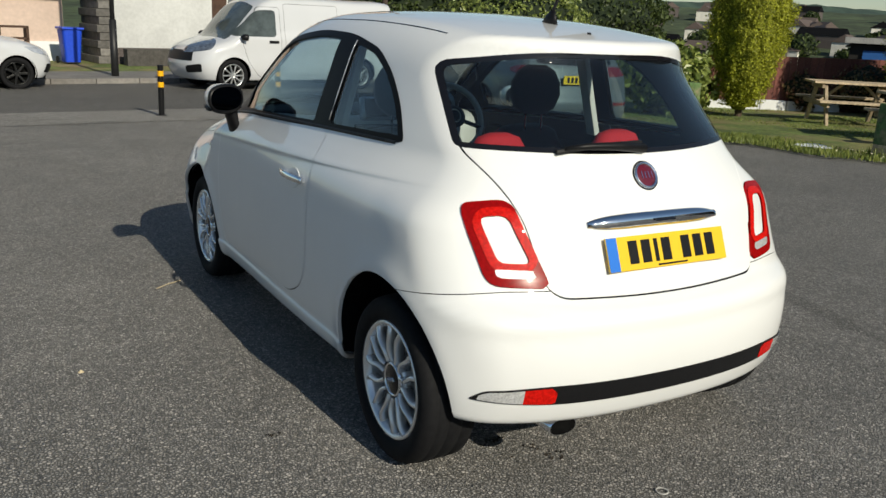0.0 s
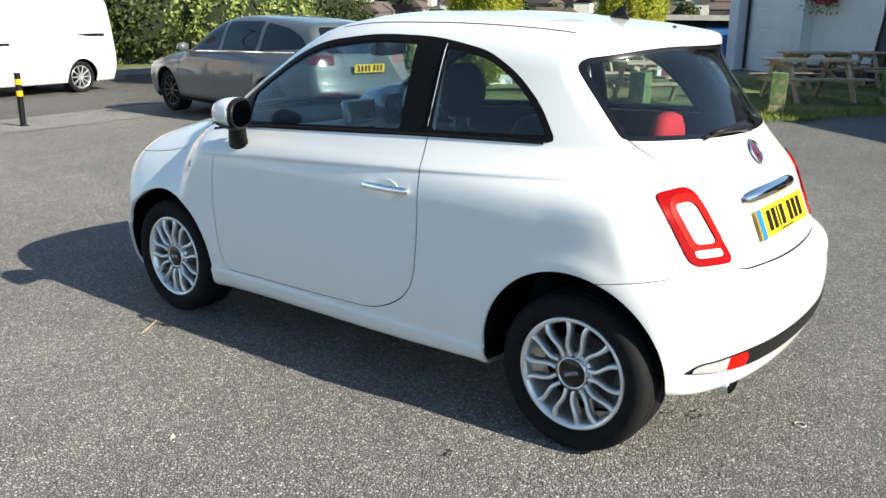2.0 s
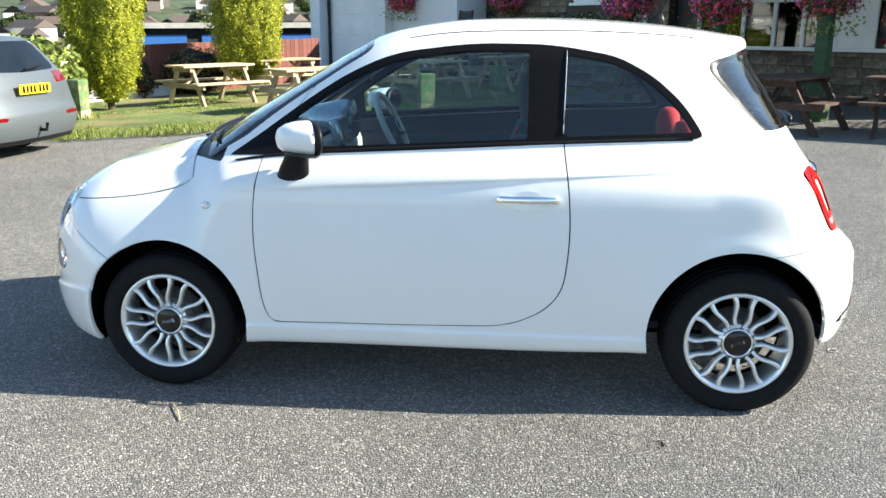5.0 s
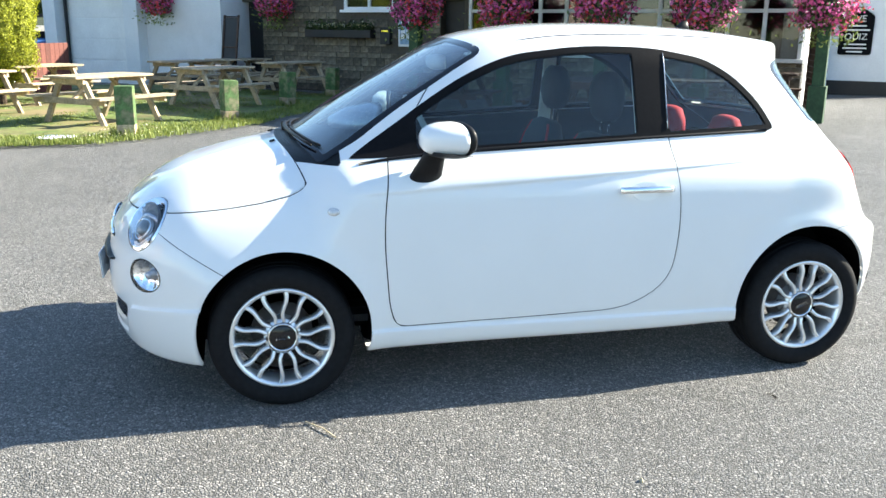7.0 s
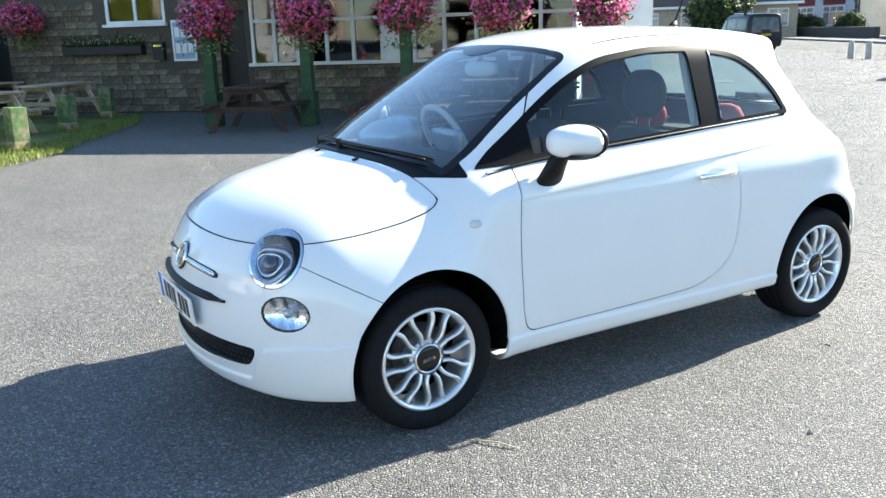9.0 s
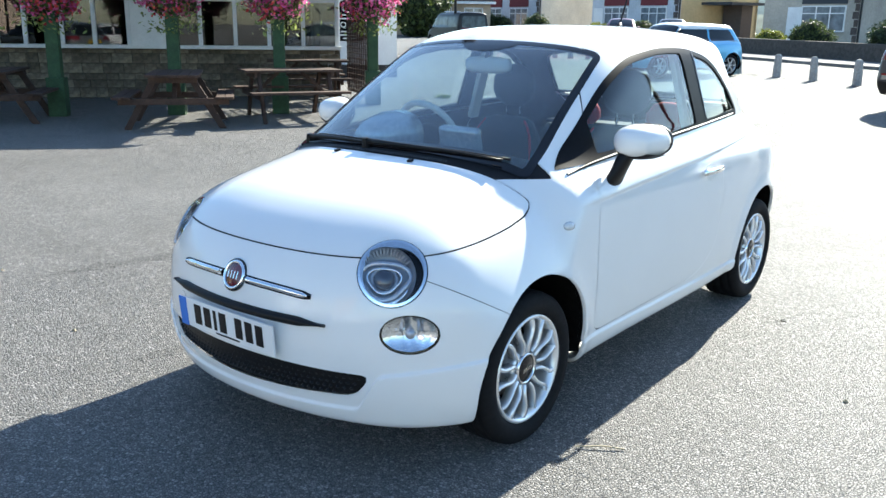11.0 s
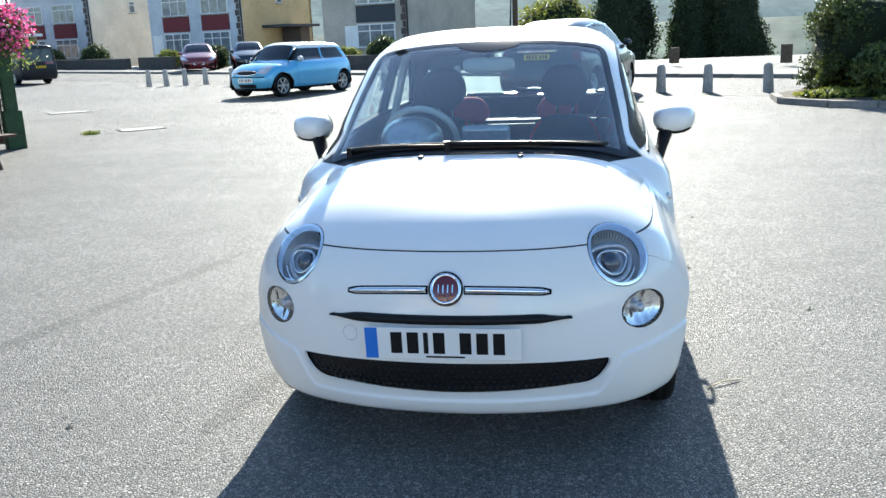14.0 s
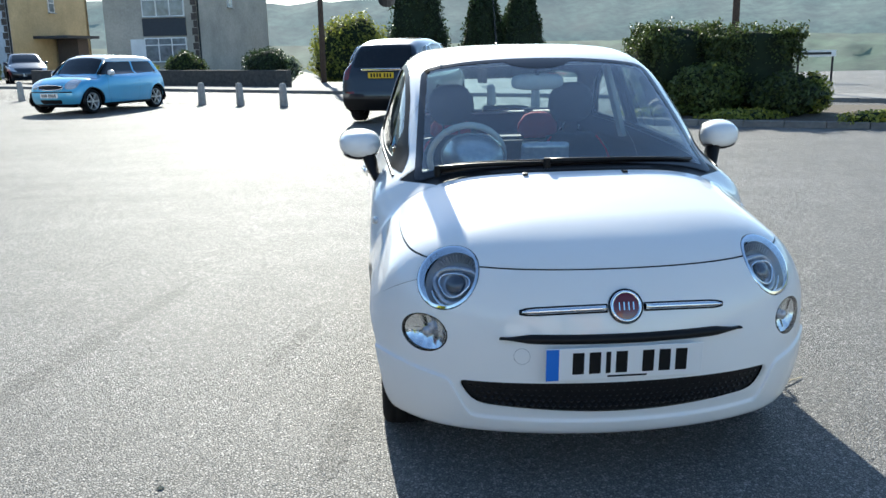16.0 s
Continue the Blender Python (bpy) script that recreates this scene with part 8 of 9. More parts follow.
# poles
def pole(x, y, h, r, m, label, lamp=False, name="street_lamp"):
    t = tagged(empty(name), label, "pole")
    g = gz(x, y)
    part("shaft", bm_cyl(bmesh.new(), (x, y, g - 0.2), (x, y, g + h), r, r * 0.7, 16), m, t, smooth=True)
    if lamp:
        part("base_sleeve", bm_cyl(bmesh.new(), (x, y, g - 0.2), (x, y, g + 1.3), r * 1.5, r * 1.4, 16), m, t, smooth=True)
        part("lantern", box(x + 0.3, y, g + h, 0.7, 0.25, 0.12, bevel=0.04), m, t)
    return t


TIMBER_POLE = mat("creosoted_pole", (0.07, 0.05, 0.04), 0.9, grain=0.3, scale=15)
pole(2.55, -33.8, 8.0, 0.13, TIMBER_POLE, "dark timber telegraph pole at the kerb", name="telegraph_pole")
pole(-10.8, -22.0, 8.0, 0.12, TIMBER_POLE, "dark timber telegraph pole behind the hedge", name="telegraph_pole")
pole(1.35, 16.6, 6.0, 0.055, BLACK_PAINT, "black street lamp column on the footway", True)
pole(8.6, 18.0, 5.5, 0.09, TIMBER_POLE, "dark lamp column in front of the hedge", True)
pole(24.3, -30.3, 6.0, 0.07, BLACK_PAINT, "slim street lamp on the corner", True)

# island bed with hedge
bed = [(-4.1, -13.2), (-4.0, -12.1), (-4.6, -11.2), (-6.0, -10.5), (-7.8, -9.5), (-11.0, -8.0), (-16, -6.0)]
bedb = [(-5.0, -14.6), (-5.6, -14.9), (-7.5, -14.5), (-9.0, -14.0), (-11.0, -13.0), (-14.0, -11.5), (-19, -9.0)]
SOIL = mat("bed_soil", (0.06, 0.045, 0.03), 0.95, grain=0.4, scale=12, bump=0.02, bump_scale=15)
iv, jf = [], []
for (ax, ay), (bx, by) in zip(bed, bedb):
    for k in range(5):
        t = k / 4
        x, y = ax + (bx - ax) * t, ay + (by - ay) * t
        iv.append((x, y, gz(x, y) + 0.09))
for i in range(len(bed) - 1):
    for k in range(4):
        jf.append((i * 5 + k, i * 5 + k + 1, i * 5 + k + 6, i * 5 + k + 5))
tagged(part("planting_bed", (iv, jf), SOIL, smooth=True), "raised planting bed of dark soil", "flower bed", kind="structure")
for i in range(len(bed) - 1):
    kerb_row("bed_kerb", bed[i], bed[i + 1], 0.14, 0.115, "dark kerb stones round the planting bed", 0.6)
hedge = tagged(empty("clipped_hedge"), "tall dark clipped hedge on the island bed", "hedge")
for k, (x, y, rx, ry, rz, mm) in enumerate(((-5.75, -13.4, 0.95, 0.8, 0.86, HEDGE_LEAF), (-7.0, -12.8, 1.05, 0.8, 0.83, HEDGE_LEAF))):
    crown_of((x, y, gz(x, y) + 0.1), (rx, ry, rz), 20000, 0.038, mm, hedge, 60 + k, lobes=4, name="hedge_growth", power=0.45)
for k, (x, y, rx, ry, rz, n, mm, lab) in enumerate(((-5.95, -12.1, 0.75, 0.55, 0.55, 4500, MID_LEAF, "rounded green shrub before the hedge"), (-7.25, -11.5, 0.6, 0.5, 0.46, 2500, HEDGE_LEAF, "dark green shrub before the hedge"),
                                                   (-7.9, -11.9, 0.45, 0.45, 0.42, 1600, BRIGHT_LEAF, "yellow-green shrub before the hedge"), (-5.4, -13.3, 0.5, 0.45, 0.42, 1200, BRIGHT_LEAF, "yellow-green shrub at the bed's end"),
                                                   (-5.0, -12.2, 0.7, 0.35, 0.13, 900, BRIGHT_LEAF, "low bright ground cover on the bed"), (-6.2, -11.0, 0.8, 0.3, 0.13, 900, BRIGHT_LEAF, "low bright ground cover on the bed"),
                                                   (-8.6, -9.8, 1.2, 0.4, 0.15, 1200, BRIGHT_LEAF, "low bright ground cover on the bed"), (-12.5, -9.4, 1.2, 0.6, 0.12, 1500, HEDGE_LEAF, "low green shrub on the bed"))):
    bush("bed_shrub", lab, "shrub", x, y, (rx, ry, rz), n, 0.055, mm, 80 + k)

# dark conifers across the street and a lit tree beyond
for k, (x, y, r, h) in enumerate(((-2.9, -53.4, 1.75, 5.4), (-7.2, -53.0, 1.3, 3.7), (-9.7, -52.6, 1.5, 3.65))):
    bush("dark_conifer", "tall dark conifer beyond the far street", "conifer", x, y, (r, r, h), 16000, 0.11, DARK_LEAF, 100 + k, lobes=7, taper=0.62, power=0.7)
bush("roadside_tree", "sunlit yellow-green tree beyond the street", "tree", 1.7, -60.0, (2.9, 2.6, 2.9), 7000, 0.14, BRIGHT_LEAF, 110)
bush("garden_shrub", "white flowering rose bush by the wall", "shrub", 4.6, -37.2, (0.9, 0.6, 0.6), 1500, 0.08, leaf_mat("rose_bloom", (0.35, 0.34, 0.30), (0.12, 0.18, 0.06)), 111)
ot = tagged(empty("overhanging_tree"), "leafy street tree behind the white wall's end", "tree")
crown_of((23.2, -22.3, 2.75), (2.3, 2.3, 2.2), 5000, 0.13, BRIGHT_LEAF, ot, 120)
part("trunk", tube([(24.2, -22.0, 0.1), (24.1, -22.0, 2.0), (23.6, -22.2, 4.0)], [0.16, 0.13, 0.08], 10), BARK, ot, smooth=True)
# street name sign as a plain plate
sg = tagged(empty("street_sign"), "white street name plate on two short posts", "sign")
p = Vector((-14.9, -24.6))
part("plate", box(0, 0, 1.0, 1.3, 0.04, 0.22), WHITE_FRAME, sg, m=pose(p.x, p.y, gz(p.x, p.y), 0, 0, -28))
for s in (-1, 1):
    part("post", box(s * 0.55, -0.05, 0.5, 0.07, 0.07, 1.0), BLACK_PAINT, sg, m=pose(p.x, p.y, gz(p.x, p.y), 0, 0, -28))
part("line_of_writing", box(0, 0.025, 1.0, 1.0, 0.01, 0.08), BLACK_PAINT, sg, m=pose(p.x, p.y, gz(p.x, p.y), 0, 0, -28))

# ---------------------------------------------------------------- north street
BM1 = Matrix(((d1.x, -d1.y, 0, 0), (d1.y, d1.x, 0, 0), (0, 0, 1, 0), (0, 0, 0, 1)))
nb = tagged(empty("pink_house"), "pink rendered terrace with white windows", "house")
HM = Matrix.Translation((-2.2, 21.2, -0.2)) @ BM1
part("front_wall", box(1.3, 0.15, 2.6, 3.8, 0.3, 5.6, HM), PINK_RENDER, nb)
part("plinth", box(1.3, -0.03, 0.25, 3.8, 0.06, 0.7, HM), WHITE_WALL, nb)
part("side_wall", box(3.05, 3.3, 2.6, 0.3, 6.0, 5.6, HM), PINK_RENDER, nb)
part("side_wall", box(-0.45, 3.3, 2.6, 0.3, 6.0, 5.6, HM), PINK_RENDER, nb)
part("roof", ([HM @ Vector(q) for q in ((-0.9, -0.4, 5.4), (3.5, -0.4, 5.4), (3.5, 7, 5.4), (-0.9, 7, 5.4), (-0.9, 3.3, 7.4), (3.5, 3.3, 7.4))], [(0, 1, 5, 4), (2, 3, 4, 5), (0, 4, 3), (1, 2, 5), (0, 3, 2, 1)]), ROOF_TILE, nb)
HN = HM @ Matrix(((-1, 0, 0, 0), (0, -1, 0, 0), (0, 0, 1, 0), (0, 0, 0, 1)))
house_window(nb, HN, -2.3, 0.0, 2.5, 1.5, 1.3, 3)
nb2 = tagged(empty("pink_house"), "pink rendered terrace with white windows", "house")
HM2 = Matrix.Translation((9.0, 24.2, -0.2)) @ BM1
part("front_wall", box(-0.6, 0.15, 2.6, 6.6, 0.3, 5.6, HM2), PINK_RENDER, nb2)
part("side_wall", box(2.55, 3.3, 2.6, 0.3, 6.0, 5.6, HM2), PINK_RENDER, nb2)
part("roof", ([HM2 @ Vector(q) for q in ((-4.2, -0.4, 5.4), (3.0, -0.4, 5.4), (3.0, 7, 5.4), (-4.2, 7, 5.4), (-4.2, 3.3, 7.4), (3.0, 3.3, 7.4))], [(0, 1, 5, 4), (2, 3, 4, 5), (0, 4, 3), (1, 2, 5), (0, 3, 2, 1)]), ROOF_TILE, nb2)
HN2 = HM2 @ Matrix(((-1, 0, 0, 0), (0, -1, 0, 0), (0, 0, 1, 0), (0, 0, 0, 1)))
house_window(nb2, HN2, 2.2, 0.0, 2.0, 1.8, 1.3, 3)
house_window(nb2, HN2, -0.9, 0.0, 2.0, 1.5, 1.3, 3)
part("brown_door", box(-3.55, -0.05, 1.1, 0.8, 0.1, 2.1, HM2), DARK_WOOD, nb2)
PIER = mat("pier_stone", (0.15, 0.14, 0.13), 0.9, grain=0.35, scale=9, obj=0.3)
ext = tagged(empty("side_extension"), "cream rendered side extension on a dark brick plinth", "building")
EM = Matrix.Translation((3.4, 20.9, -0.2)) @ BM1
part("wall", box(0, 1.2, 2.3, 2.75, 2.4, 3.8, EM), mat("pale_render", (0.54, 0.54, 0.53), 0.9, grain=0.08, scale=12, stain=0.12, stain_scale=0.8), ext)
part("brick_plinth", box(0, 1.18, 0.2, 2.8, 2.46, 0.65, EM), BRICK, ext)
for k in range(20):
    part("pier_stone", box(-1.56 - 0.03 * (k % 2), 0.75, 0.0 + 0.2 * k, 0.34 + 0.06 * (k % 2), 1.5, 0.19, EM, 0.015), PIER, ext)
part("front_garden_wall", box(3.2, -0.6, 0.25, 9.0, 0.3, 0.55, EM), DRY, ext)


def wheelie_bin(x, y, col, label):
    t = tagged(empty("wheelie_bin", pose(x, y, gz(x, y) + 0.1, 0, 0, math.degrees(math.atan2(d1.y, d1.x))) @ Matrix.Scale(0.86, 4)), label, "bin")
    m = mat("bin_plastic", col, 0.5, grain=0.1, scale=15)
    rows = [((0, 0, z), (w, 0, 0), (0, w * 1.15, 0), 0.35) for z, w in ((0.05, 0.22), (0.6, 0.26), (0.95, 0.29), (0.98, 0.29))]
    part("body", loft_blob(rows, 24), m, t)
    part("lid", box(0, -0.01, 1.02, 0.62, 0.74, 0.06, bevel=0.02), m, t)
    for s in (-1, 1):
        part("wheel", bm_cyl(bmesh.new(), (s * 0.28, 0.27, 0.1), (s * 0.33, 0.27, 0.1), 0.1, None, 16), RUBBER, t)
    part("handle", tube([(-0.2, 0.38, 0.96), (0.2, 0.38, 0.96)], 0.015, 8), m, t)


wheelie_bin(0.95, 20.5, (0.01, 0.06, 0.55), "bright blue wheelie bin by the pink house")
wheelie_bin(-1.45, 20.1, (0.02, 0.02, 0.022), "black wheelie bin by the pink house")
wheelie_bin(5.6, 21.6, (0.02, 0.02, 0.022), "black wheelie bin by the brown door")
ch = tagged(empty("wooden_rack"), "dark wooden garden rack against the pink wall", "rack")
for dx in (-0.32, 0.32):
    part("post", box(dx, 0, 0.45, 0.06, 0.3, 0.9), DARK_WOOD, ch, m=Matrix.Translation((-0.35, 20.6, -0.1)) @ BM1)
for z in (0.25, 0.6, 0.88):
    part("shelf", box(0, 0, z, 0.7, 0.3, 0.05), DARK_WOOD, ch, m=Matrix.Translation((-0.35, 20.6, -0.1)) @ BM1)
# black and yellow flexible bollards
YELLOW = mat("reflective_yellow", (0.85, 0.42, 0.01), 0.4, grain=0.06, scale=30)
for bx, by, tilt in ((0.78, 9.45, 1.5), (2.62, 9.6, -0.8)):
    yb = tagged(empty("traffic_bollard", pose(bx, by, gz(bx, by), tilt, 0, 0)), "slim black bollard with two yellow bands", "bollard", "bollards at the street")
    part("shaft", bm_cyl(bmesh.new(), (0, 0, 0), (0, 0, 0.74), 0.042, 0.042, 20), BLACK_PLASTIC, yb)
    for z in (0.42, 0.58):
        part("yellow_band", bm_cyl(bmesh.new(), (0, 0, z), (0, 0, z + 0.075), 0.044, 0.044, 20), YELLOW, yb)
    part("foot", bm_cyl(bmesh.new(), (0, 0, -0.01), (0, 0, 0.02), 0.09, 0.07, 20), BLACK_PLASTIC, yb)

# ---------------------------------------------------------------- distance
# distance haze is put in as a bluish emission on the hill colours
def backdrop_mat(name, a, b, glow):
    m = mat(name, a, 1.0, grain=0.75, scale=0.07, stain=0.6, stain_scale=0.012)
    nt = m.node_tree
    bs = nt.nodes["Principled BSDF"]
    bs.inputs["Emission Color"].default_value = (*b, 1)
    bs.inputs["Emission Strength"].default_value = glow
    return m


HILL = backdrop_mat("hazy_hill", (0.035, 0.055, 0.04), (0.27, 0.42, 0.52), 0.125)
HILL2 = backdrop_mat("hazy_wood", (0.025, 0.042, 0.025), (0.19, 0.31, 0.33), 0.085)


def hills(name, radius, a0, a1, base, height, m, seed, label):
    v, f = [], []
    n = 180
    for i in range(n + 1):
        a = radians(a0 + (a1 - a0) * i / n)
        h = height * (1 + 0.28 * noise.noise((i * 0.045, seed, 0)) + 0.05 * noise.noise((i * 0.5, seed, 3)) + 0.03 * noise.noise((i * 1.7, seed, 5)))
        for k in range(9):
            t = k / 8
            r = radius * (1 + 0.35 * t) + 14 * noise.noise((i * 0.4, k * 0.9, seed))
            z = base + (h - base) * t**0.9 + 0.06 * height * noise.noise((i * 0.8, k * 1.2, seed + 7)) * (0 < k < 8)
            v.append((r * math.sin(a), r * math.cos(a), z))
    for i in range(n):
        for k in range(8):
            f.append((i * 9 + k, i * 9 + 9 + k, i * 9 + 10 + k, i * 9 + 1 + k))
    tagged(part(name, (v, f), m, smooth=True), label, "backdrop", kind="structure")


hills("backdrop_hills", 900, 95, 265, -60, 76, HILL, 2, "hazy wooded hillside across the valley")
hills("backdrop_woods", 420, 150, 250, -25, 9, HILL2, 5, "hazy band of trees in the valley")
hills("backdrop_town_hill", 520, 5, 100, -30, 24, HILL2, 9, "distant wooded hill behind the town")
# roofs of the town in the dip
rt = random.Random(12)
def slope(r):
    """Height of the far side of the valley, by distance."""
    return -15.0 + (r - 170) * 0.088


TOWN_GREEN = mat("town_green", (0.045, 0.062, 0.026), 1.0, grain=0.6, scale=0.15, stain=0.5, stain_scale=0.03)
v, f = [], []
for i in range(41):
    a = radians(5 + 95 * i / 40)
    for k in range(13):
        r = 150 + 31 * k
        v.append((r * math.sin(a), r * math.cos(a), slope(r) - 1.6 + 1.2 * noise.noise((i * 0.9, k * 0.9, 2))))
for i in range(40):
    for k in range(12):
        f.append((i * 13 + k, i * 13 + 13 + k, i * 13 + 14 + k, i * 13 + k + 1))
tagged(part("town_slope", (v, f), TOWN_GREEN, smooth=True), "green hillside below the town", "hill", kind="structure")
for k in range(210):
    a, r = radians(rt.uniform(26, 82)), rt.uniform(170, 490)
    x, y = r * math.sin(a), r * math.cos(a)
    z = slope(r) - 0.5
    t = tagged(empty("distant_house", pose(x, y, z, 0, 0, rt.choice((20, 35, 110, 60)))), "distant brick house with dark roof", "house", "distant houses of the town")
    w, dd = rt.choice((8, 10, 16, 22)), rt.uniform(6, 8)
    part("wall", box(0, 0, 0.6, w, dd, 5.0), BRICK if rt.random() < 0.6 else RENDER_CREAM, t)
    part("roof", ([(-w / 2 - .3, -dd / 2 - .3, 3), (w / 2 + .3, -dd / 2 - .3, 3), (w / 2 + .3, dd / 2 + .3, 3), (-w / 2 - .3, dd / 2 + .3, 3), (-w / 2, 0, 5.6), (w / 2, 0, 5.6)], [(0, 1, 5, 4), (2, 3, 4, 5), (0, 4, 3), (1, 2, 5), (0, 3, 2, 1)]), ROOF_TILE if rt.random() < 0.7 else SLATE, t)
    part("window", box(-w * 0.2, -dd / 2 - 0.03, 1.2, 1.4, 0.1, 1.2), WHITE_FRAME, t)
    part("window", box(w * 0.2, -dd / 2 - 0.03, 1.2, 1.4, 0.1, 1.2), WHITE_FRAME, t)
for k in range(90):
    a, r = radians(rt.uniform(24, 82)), rt.uniform(160, 470)
    t = tagged(empty("distant_tree"), "dark green tree among the distant houses", "tree")
    w = rt.uniform(2.5, 5.0)
    base = Vector((r * math.sin(a), r * math.cos(a), slope(r)))
    crown_of(tuple(base), (w, w, w * rt.uniform(0.6, 0.9)), 700, 0.7, HEDGE_LEAF, t, 200 + k)
    part("trunk", bm_cyl(bmesh.new(), base - Vector((0, 0, 3)), base + Vector((0, 0, 1.5)), 0.25, 0.12, 8), BARK, t)

# ---------------------------------------------------------------- grass blades, weeds and small litter
rg2 = np.random.default_rng(77)


def grass(name, label, pts, hmin, hmax, m):
    """Bent blades at points."""
    n = len(pts)
    a = rg2.uniform(0, 2 * math.pi, n)
    h = rg2.uniform(hmin, hmax, n)
    lean = rg2.uniform(0.1, 0.7, n) * h
    w = rg2.uniform(0.004, 0.008, n)
    p = np.asarray(pts)
    d = np.stack([np.cos(a), np.sin(a), 0 * a], 1)
    s = np.stack([-np.sin(a), np.cos(a), 0 * a], 1) * w[:, None]
    mid = p + d * (lean * 0.35)[:, None] + np.array((0, 0, 1)) * (h * 0.6)[:, None]
    tip = p + d * lean[:, None] + np.array((0, 0, 1)) * h[:, None]
    v = np.stack([p - s, p + s, mid + s * 0.8, mid - s * 0.8, tip], 1).reshape(-1, 3)
    f = []
    for i in range(n):
        k = 5 * i
        f += [(k, k + 1, k + 2, k + 3), (k + 3, k + 2, k + 4)]
    return tagged(part(name, (v, f), m), label, "grass", kind="stuff")


def lawn_points(n, t0, t1, spread):
    """Random places on the lawn between shares t0 and t1 of the way from its front edge to its back."""
    out = []
    i = rg2.integers(0, len(edge) - 1, n)
    u, t = rg2.uniform(0, 1, n), t0 + (t1 - t0) * rg2.uniform(0, 1, n)**spread
    for k in range(n):
        a = np.array(edge[i[k]]) * (1 - u[k]) + np.array(edge[i[k] + 1]) * u[k]
        b = np.array(back[i[k]]) * (1 - u[k]) + np.array(back[i[k] + 1]) * u[k]
        q = a + (b - a) * t[k]
        if noise.noise((q[0] * 0.7, q[1] * 0.7, 4.0)) + 0.35 - 0.3 * t[k] > rg2.uniform(-0.3, 0.3):
            out.append((q[0], q[1], gz(*q) + 0.03))
    return out


turf = [q for q in lawn_points(70000, 0.01, 0.75, 1.3) if noise.noise((q[0] * 0.6, q[1] * 0.6, 3.0)) + 0.35 * noise.noise((q[0] * 2.5, q[1] * 2.5, 7.0)) < 0.10]
grass("lawn_grass", "short sunlit grass of the pub lawn", turf, 0.012, 0.035, BLADE)
grass("edge_grass", "longer grass along the lawn's edge", lawn_points(14000, -0.01, 0.06, 1.0), 0.02, 0.085, BLADE)
tufts = []
for x, y in ((8.30, 2.93), (10.35, 1.62), (13.1, 0.58), (15.4, -0.5), (9.1, 7.1)):
    for _ in range(260):
        a, r = rg2.uniform(0, 2 * math.pi), 0.10 + abs(rg2.normal(0, 0.09))
        tufts.append((x + r * math.cos(a), y + r * math.sin(a), gz(x, y)))
grass("post_grass", "grass tufts round the lawn posts", tufts, 0.06, 0.2, BLADE)
weeds = [(8.3 + rg2.normal(0, 0.07), -9.6 + rg2.normal(0, 0.05), gz(8.3, -9.6)) for _ in range(240)]
grass("asphalt_weed", "green weed growing in the asphalt", weeds, 0.02, 0.09, BLADE)
daisy = np.array([(7.6 + rg2.uniform(0, 1.6), 3.3 + rg2.normal(0, 0.25) - 0.3, gz(8, 3) + rg2.uniform(0.07, 0.12)) for _ in range(70)])
tagged(part("lawn_daisies", leaves(daisy, np.tile((0, 0, 1.0), (len(daisy), 1)), 0.022, rg2, 1.0), WHITE_PETAL), "small white daisies at the lawn's edge", "flowers", kind="stuff")


def scrap(name, label, cat, x, y, z, pts, m, thick=0.004):
    """A thin crumpled scrap of an outline."""
    k = len(pts)
    v = [(x + a, y + b, z + thick + 0.012 * abs(noise.noise((a * 9, b * 9, 1)))) for a, b in pts] + [(x + a, y + b, z) for a, b in pts] + [(x, y, z + thick + 0.012)]
    f = [(i, (i + 1) % k, 2 * k) for i in range(k)] + [(i, k + i, k + (i + 1) % k, (i + 1) % k) for i in range(k)]
    return tagged(part(name, (v, f), m), label, cat)


WHITE_SCRAP = mat("white_card", (0.75, 0.76, 0.78), 0.7, grain=0.1, scale=30)
STRAW = mat("straw", (0.46, 0.38, 0.25), 0.8, grain=0.2, scale=60)
TAR = mat("tar_seal", (0.07, 0.07, 0.07), 0.95, spec=0.1, grain=0.3, scale=40, bump=0.002, bump_scale=90)
MARK = asphalt_mat("tyre_dark_asphalt", 0.180, 0.98, 0.42)
IRON = mat("cast_iron_cover", (0.2, 0.19, 0.18), 0.6, 0.3, grain=0.2, scale=30, bump=0.003, bump_scale=70)
scrap("paper_litter", "crumpled white paper lying on the lawn", "litter", 8.05, 3.78, gz(8.05, 3.78) + 0.06, [(0.21 * math.cos(a) * (1 + 0.3 * math.sin(3 * a)), 0.25 * math.sin(a)) for a in np.linspace(0, 6.0, 11)], WHITE_SCRAP)
for x, y, r in ((-1.61, 0.0, 0.012), (1.58, 1.65, 0.014), (-2.2, 2.9, 0.010), (-1.3, -2.4, 0.012), (0.9, 3.3, 0.010), (-3.0, 0.6, 0.011), (2.9, 1.4, 0.013)):
    scrap("leaf_scrap", "small dry leaf lying on the asphalt", "litter", x, y, gz(x, y) + 0.001, [(r * math.cos(a), r * 0.6 * math.sin(a)) for a in np.linspace(0, 5.4, 6)], STRAW, 0.002)
tagged(part("straw_stem", tube([(-1.10, 0.98, 0.006), (-1.03, 1.02, 0.012), (-0.95, 1.08, 0.006)], 0.0028, 6), STRAW), "dry straw stem lying on the asphalt", "litter")


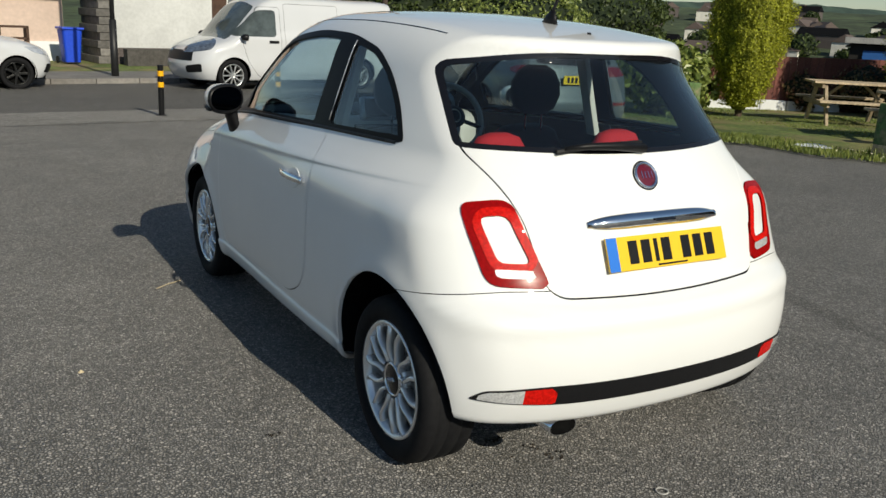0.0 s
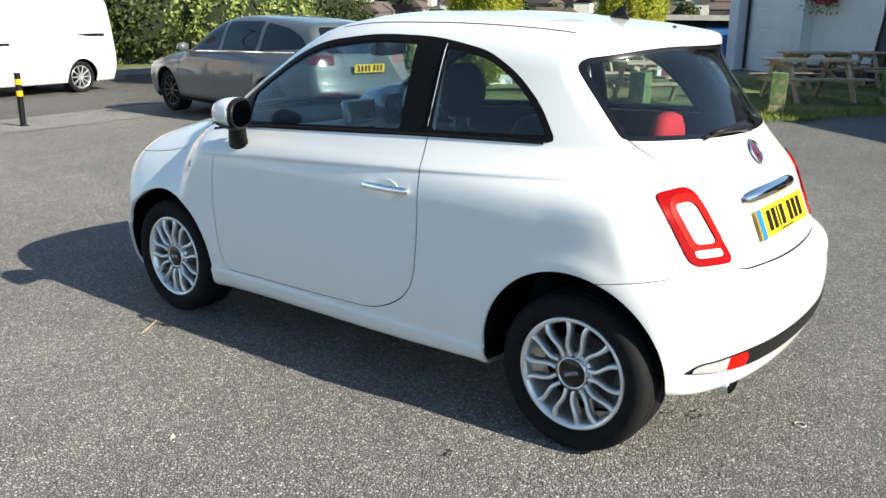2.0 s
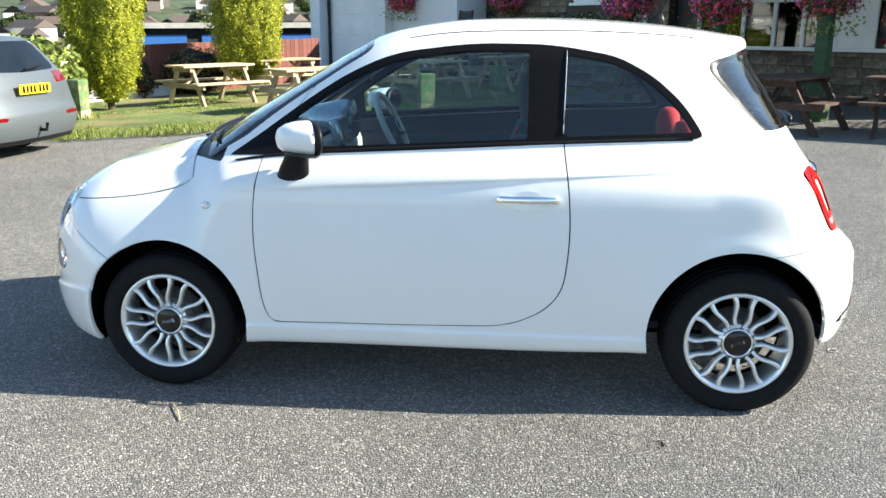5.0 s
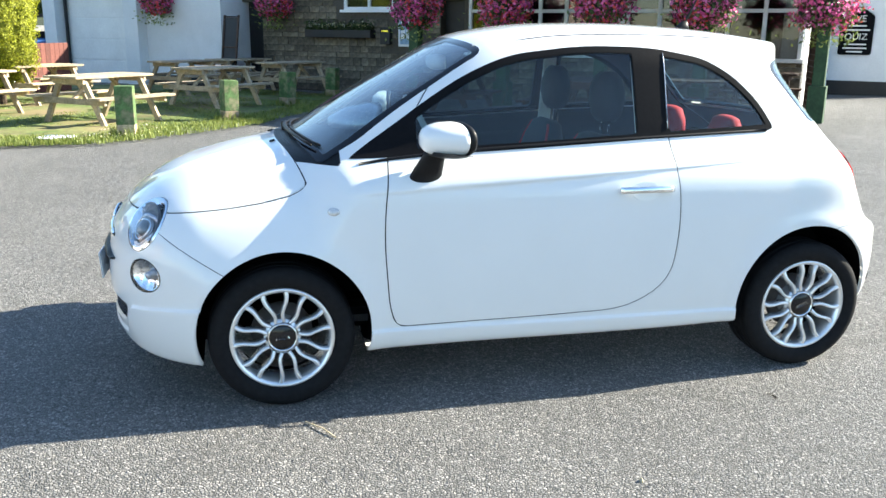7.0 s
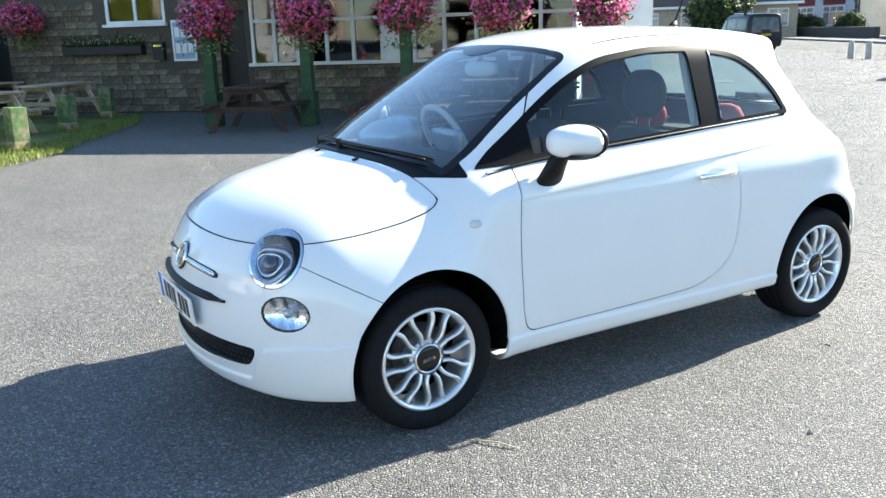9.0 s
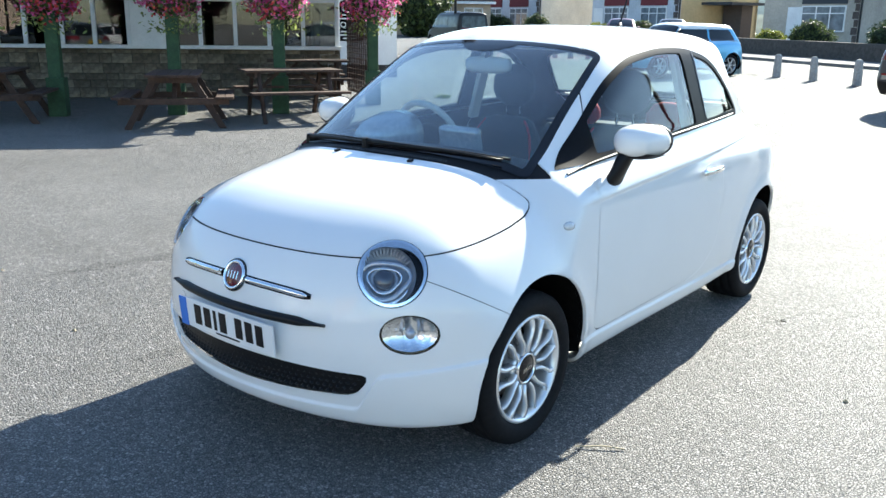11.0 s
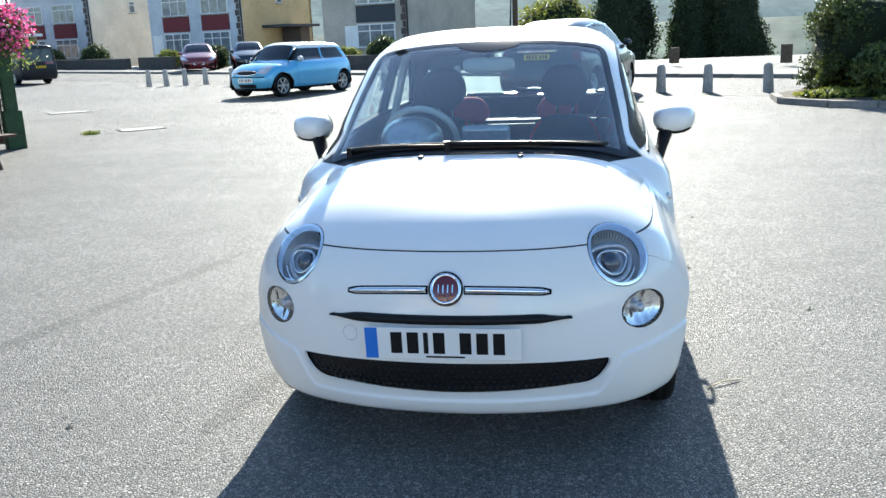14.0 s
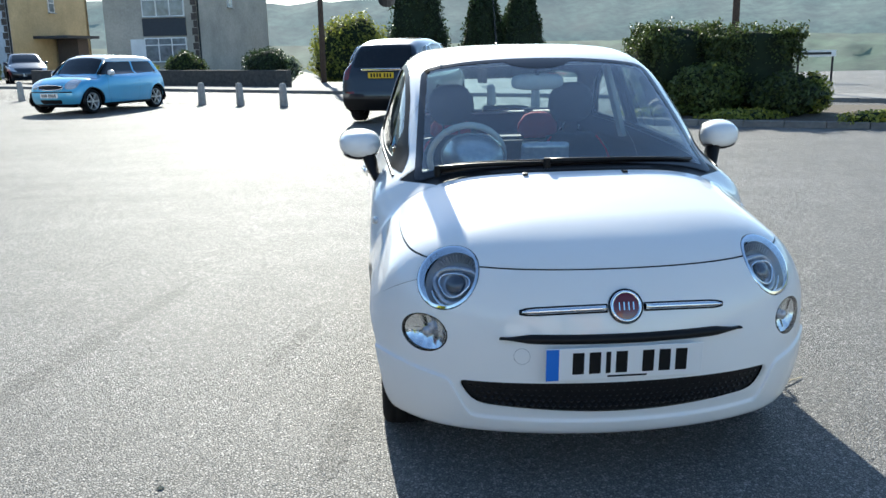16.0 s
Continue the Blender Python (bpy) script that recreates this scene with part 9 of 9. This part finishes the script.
def crack(name, label, pts, w, seed):
    """A thin filled crack that wanders over the asphalt."""
    v, f = [], []
    rc = random.Random(seed)
    P = [Vector(p) for p in pts]
    n = 60
    for i in range(n + 1):
        t = i / n * (len(P) - 1)
        k = min(int(t), len(P) - 2)
        c = P[k].lerp(P[k + 1], t - k)
        d = (P[k + 1] - P[k]).normalized()
        s = Vector((-d.y, d.x))
        c = c + s * rc.uniform(-1, 1) * w * 0.2
        h = w * rc.uniform(0.55, 1.0) * min(1.0, 6.0 * i / n + 0.1, 6.0 * (n - i) / n + 0.1)
        for q in (c - s * h, c + s * h):
            v.append((q.x, q.y, gz(q.x, q.y) + 0.0012))
    for i in range(n):
        f.append((2 * i, 2 * i + 1, 2 * i + 3, 2 * i + 2))
    tagged(part(name, (v, f), MARK), label, "tyre mark", kind="structure")


MARKS = (([(2.62, 1.3), (2.46, 0.6), (2.3, -0.05), (1.98, -1.33)], 0.085),
         ([(1.01, 1.68), (0.92, 0.9)], 0.06), ([(1.34, 0.48), (1.11, -0.22)], 0.05))
for pts, w in MARKS:
    crack("tyre_mark", "soft dark tyre mark on the asphalt", pts, w, 1 + int(w * 100))
# ring pull and crumbs of dry soil behind the car
ring_pull = tagged(part("bottle_ring", tube([(-0.06 + 0.020 * math.cos(a), -1.75 + 0.020 * math.sin(a), gz(-0.06, -1.75) + 0.004) for a in np.linspace(0, 2 * math.pi, 20, endpoint=False)], 0.003, 6, True), CONCRETE), "small pale plastic bottle ring lying on the asphalt", "litter")
SOIL = mat("dry_soil_crumbs", (0.03, 0.024, 0.018), 0.95, grain=0.4, scale=200)
for k, (x, y, spread, n) in enumerate(((-0.37, -1.21, 0.022, 20), (-0.31, -1.33, 0.03, 9), (-0.22, -1.38, 0.045, 16), (-1.07, -0.85, 0.015, 9))):
    rc = np.random.default_rng(k + 5)
    q = np.stack([rc.normal(x, spread, n), rc.normal(y, spread * 0.6, n), np.zeros(n)], 1)
    q[:, 2] = [gz(a, b) + 0.004 for a, b, _ in q]
    tagged(part("soil_crumbs", leaves(q, rc.normal(0, 0.25, (n, 3)) + (0, 0, 1), 0.010, rc, 1.6), SOIL), "dark dry crumbs of soil scattered on the asphalt", "dirt", kind="stuff")
# covers let into the asphalt
for x, y, w, dd, rz in ((11.9, -14.6, 0.95, 0.6, 42), (7.7, -10.3, 0.8, 0.55, 42)):
    cov = tagged(empty("access_cover", pose(x, y, gz(x, y) + 0.003, 0, 0, rz)), "flat pale metal cover let into the asphalt", "cover")
    part("lid", box(0, 0, 0.002, w - 0.06, dd - 0.06, 0.008), IRON, cov)
    for sx, sy, lx, ly in ((1, 0, 0.025, dd), (-1, 0, 0.025, dd), (0, 1, w - 0.05, 0.025), (0, -1, w - 0.05, 0.025)):
        part("frame", box(sx * (w / 2 - 0.0125), sy * (dd / 2 - 0.0125), 0.001, lx, ly, 0.008), TAR, cov)
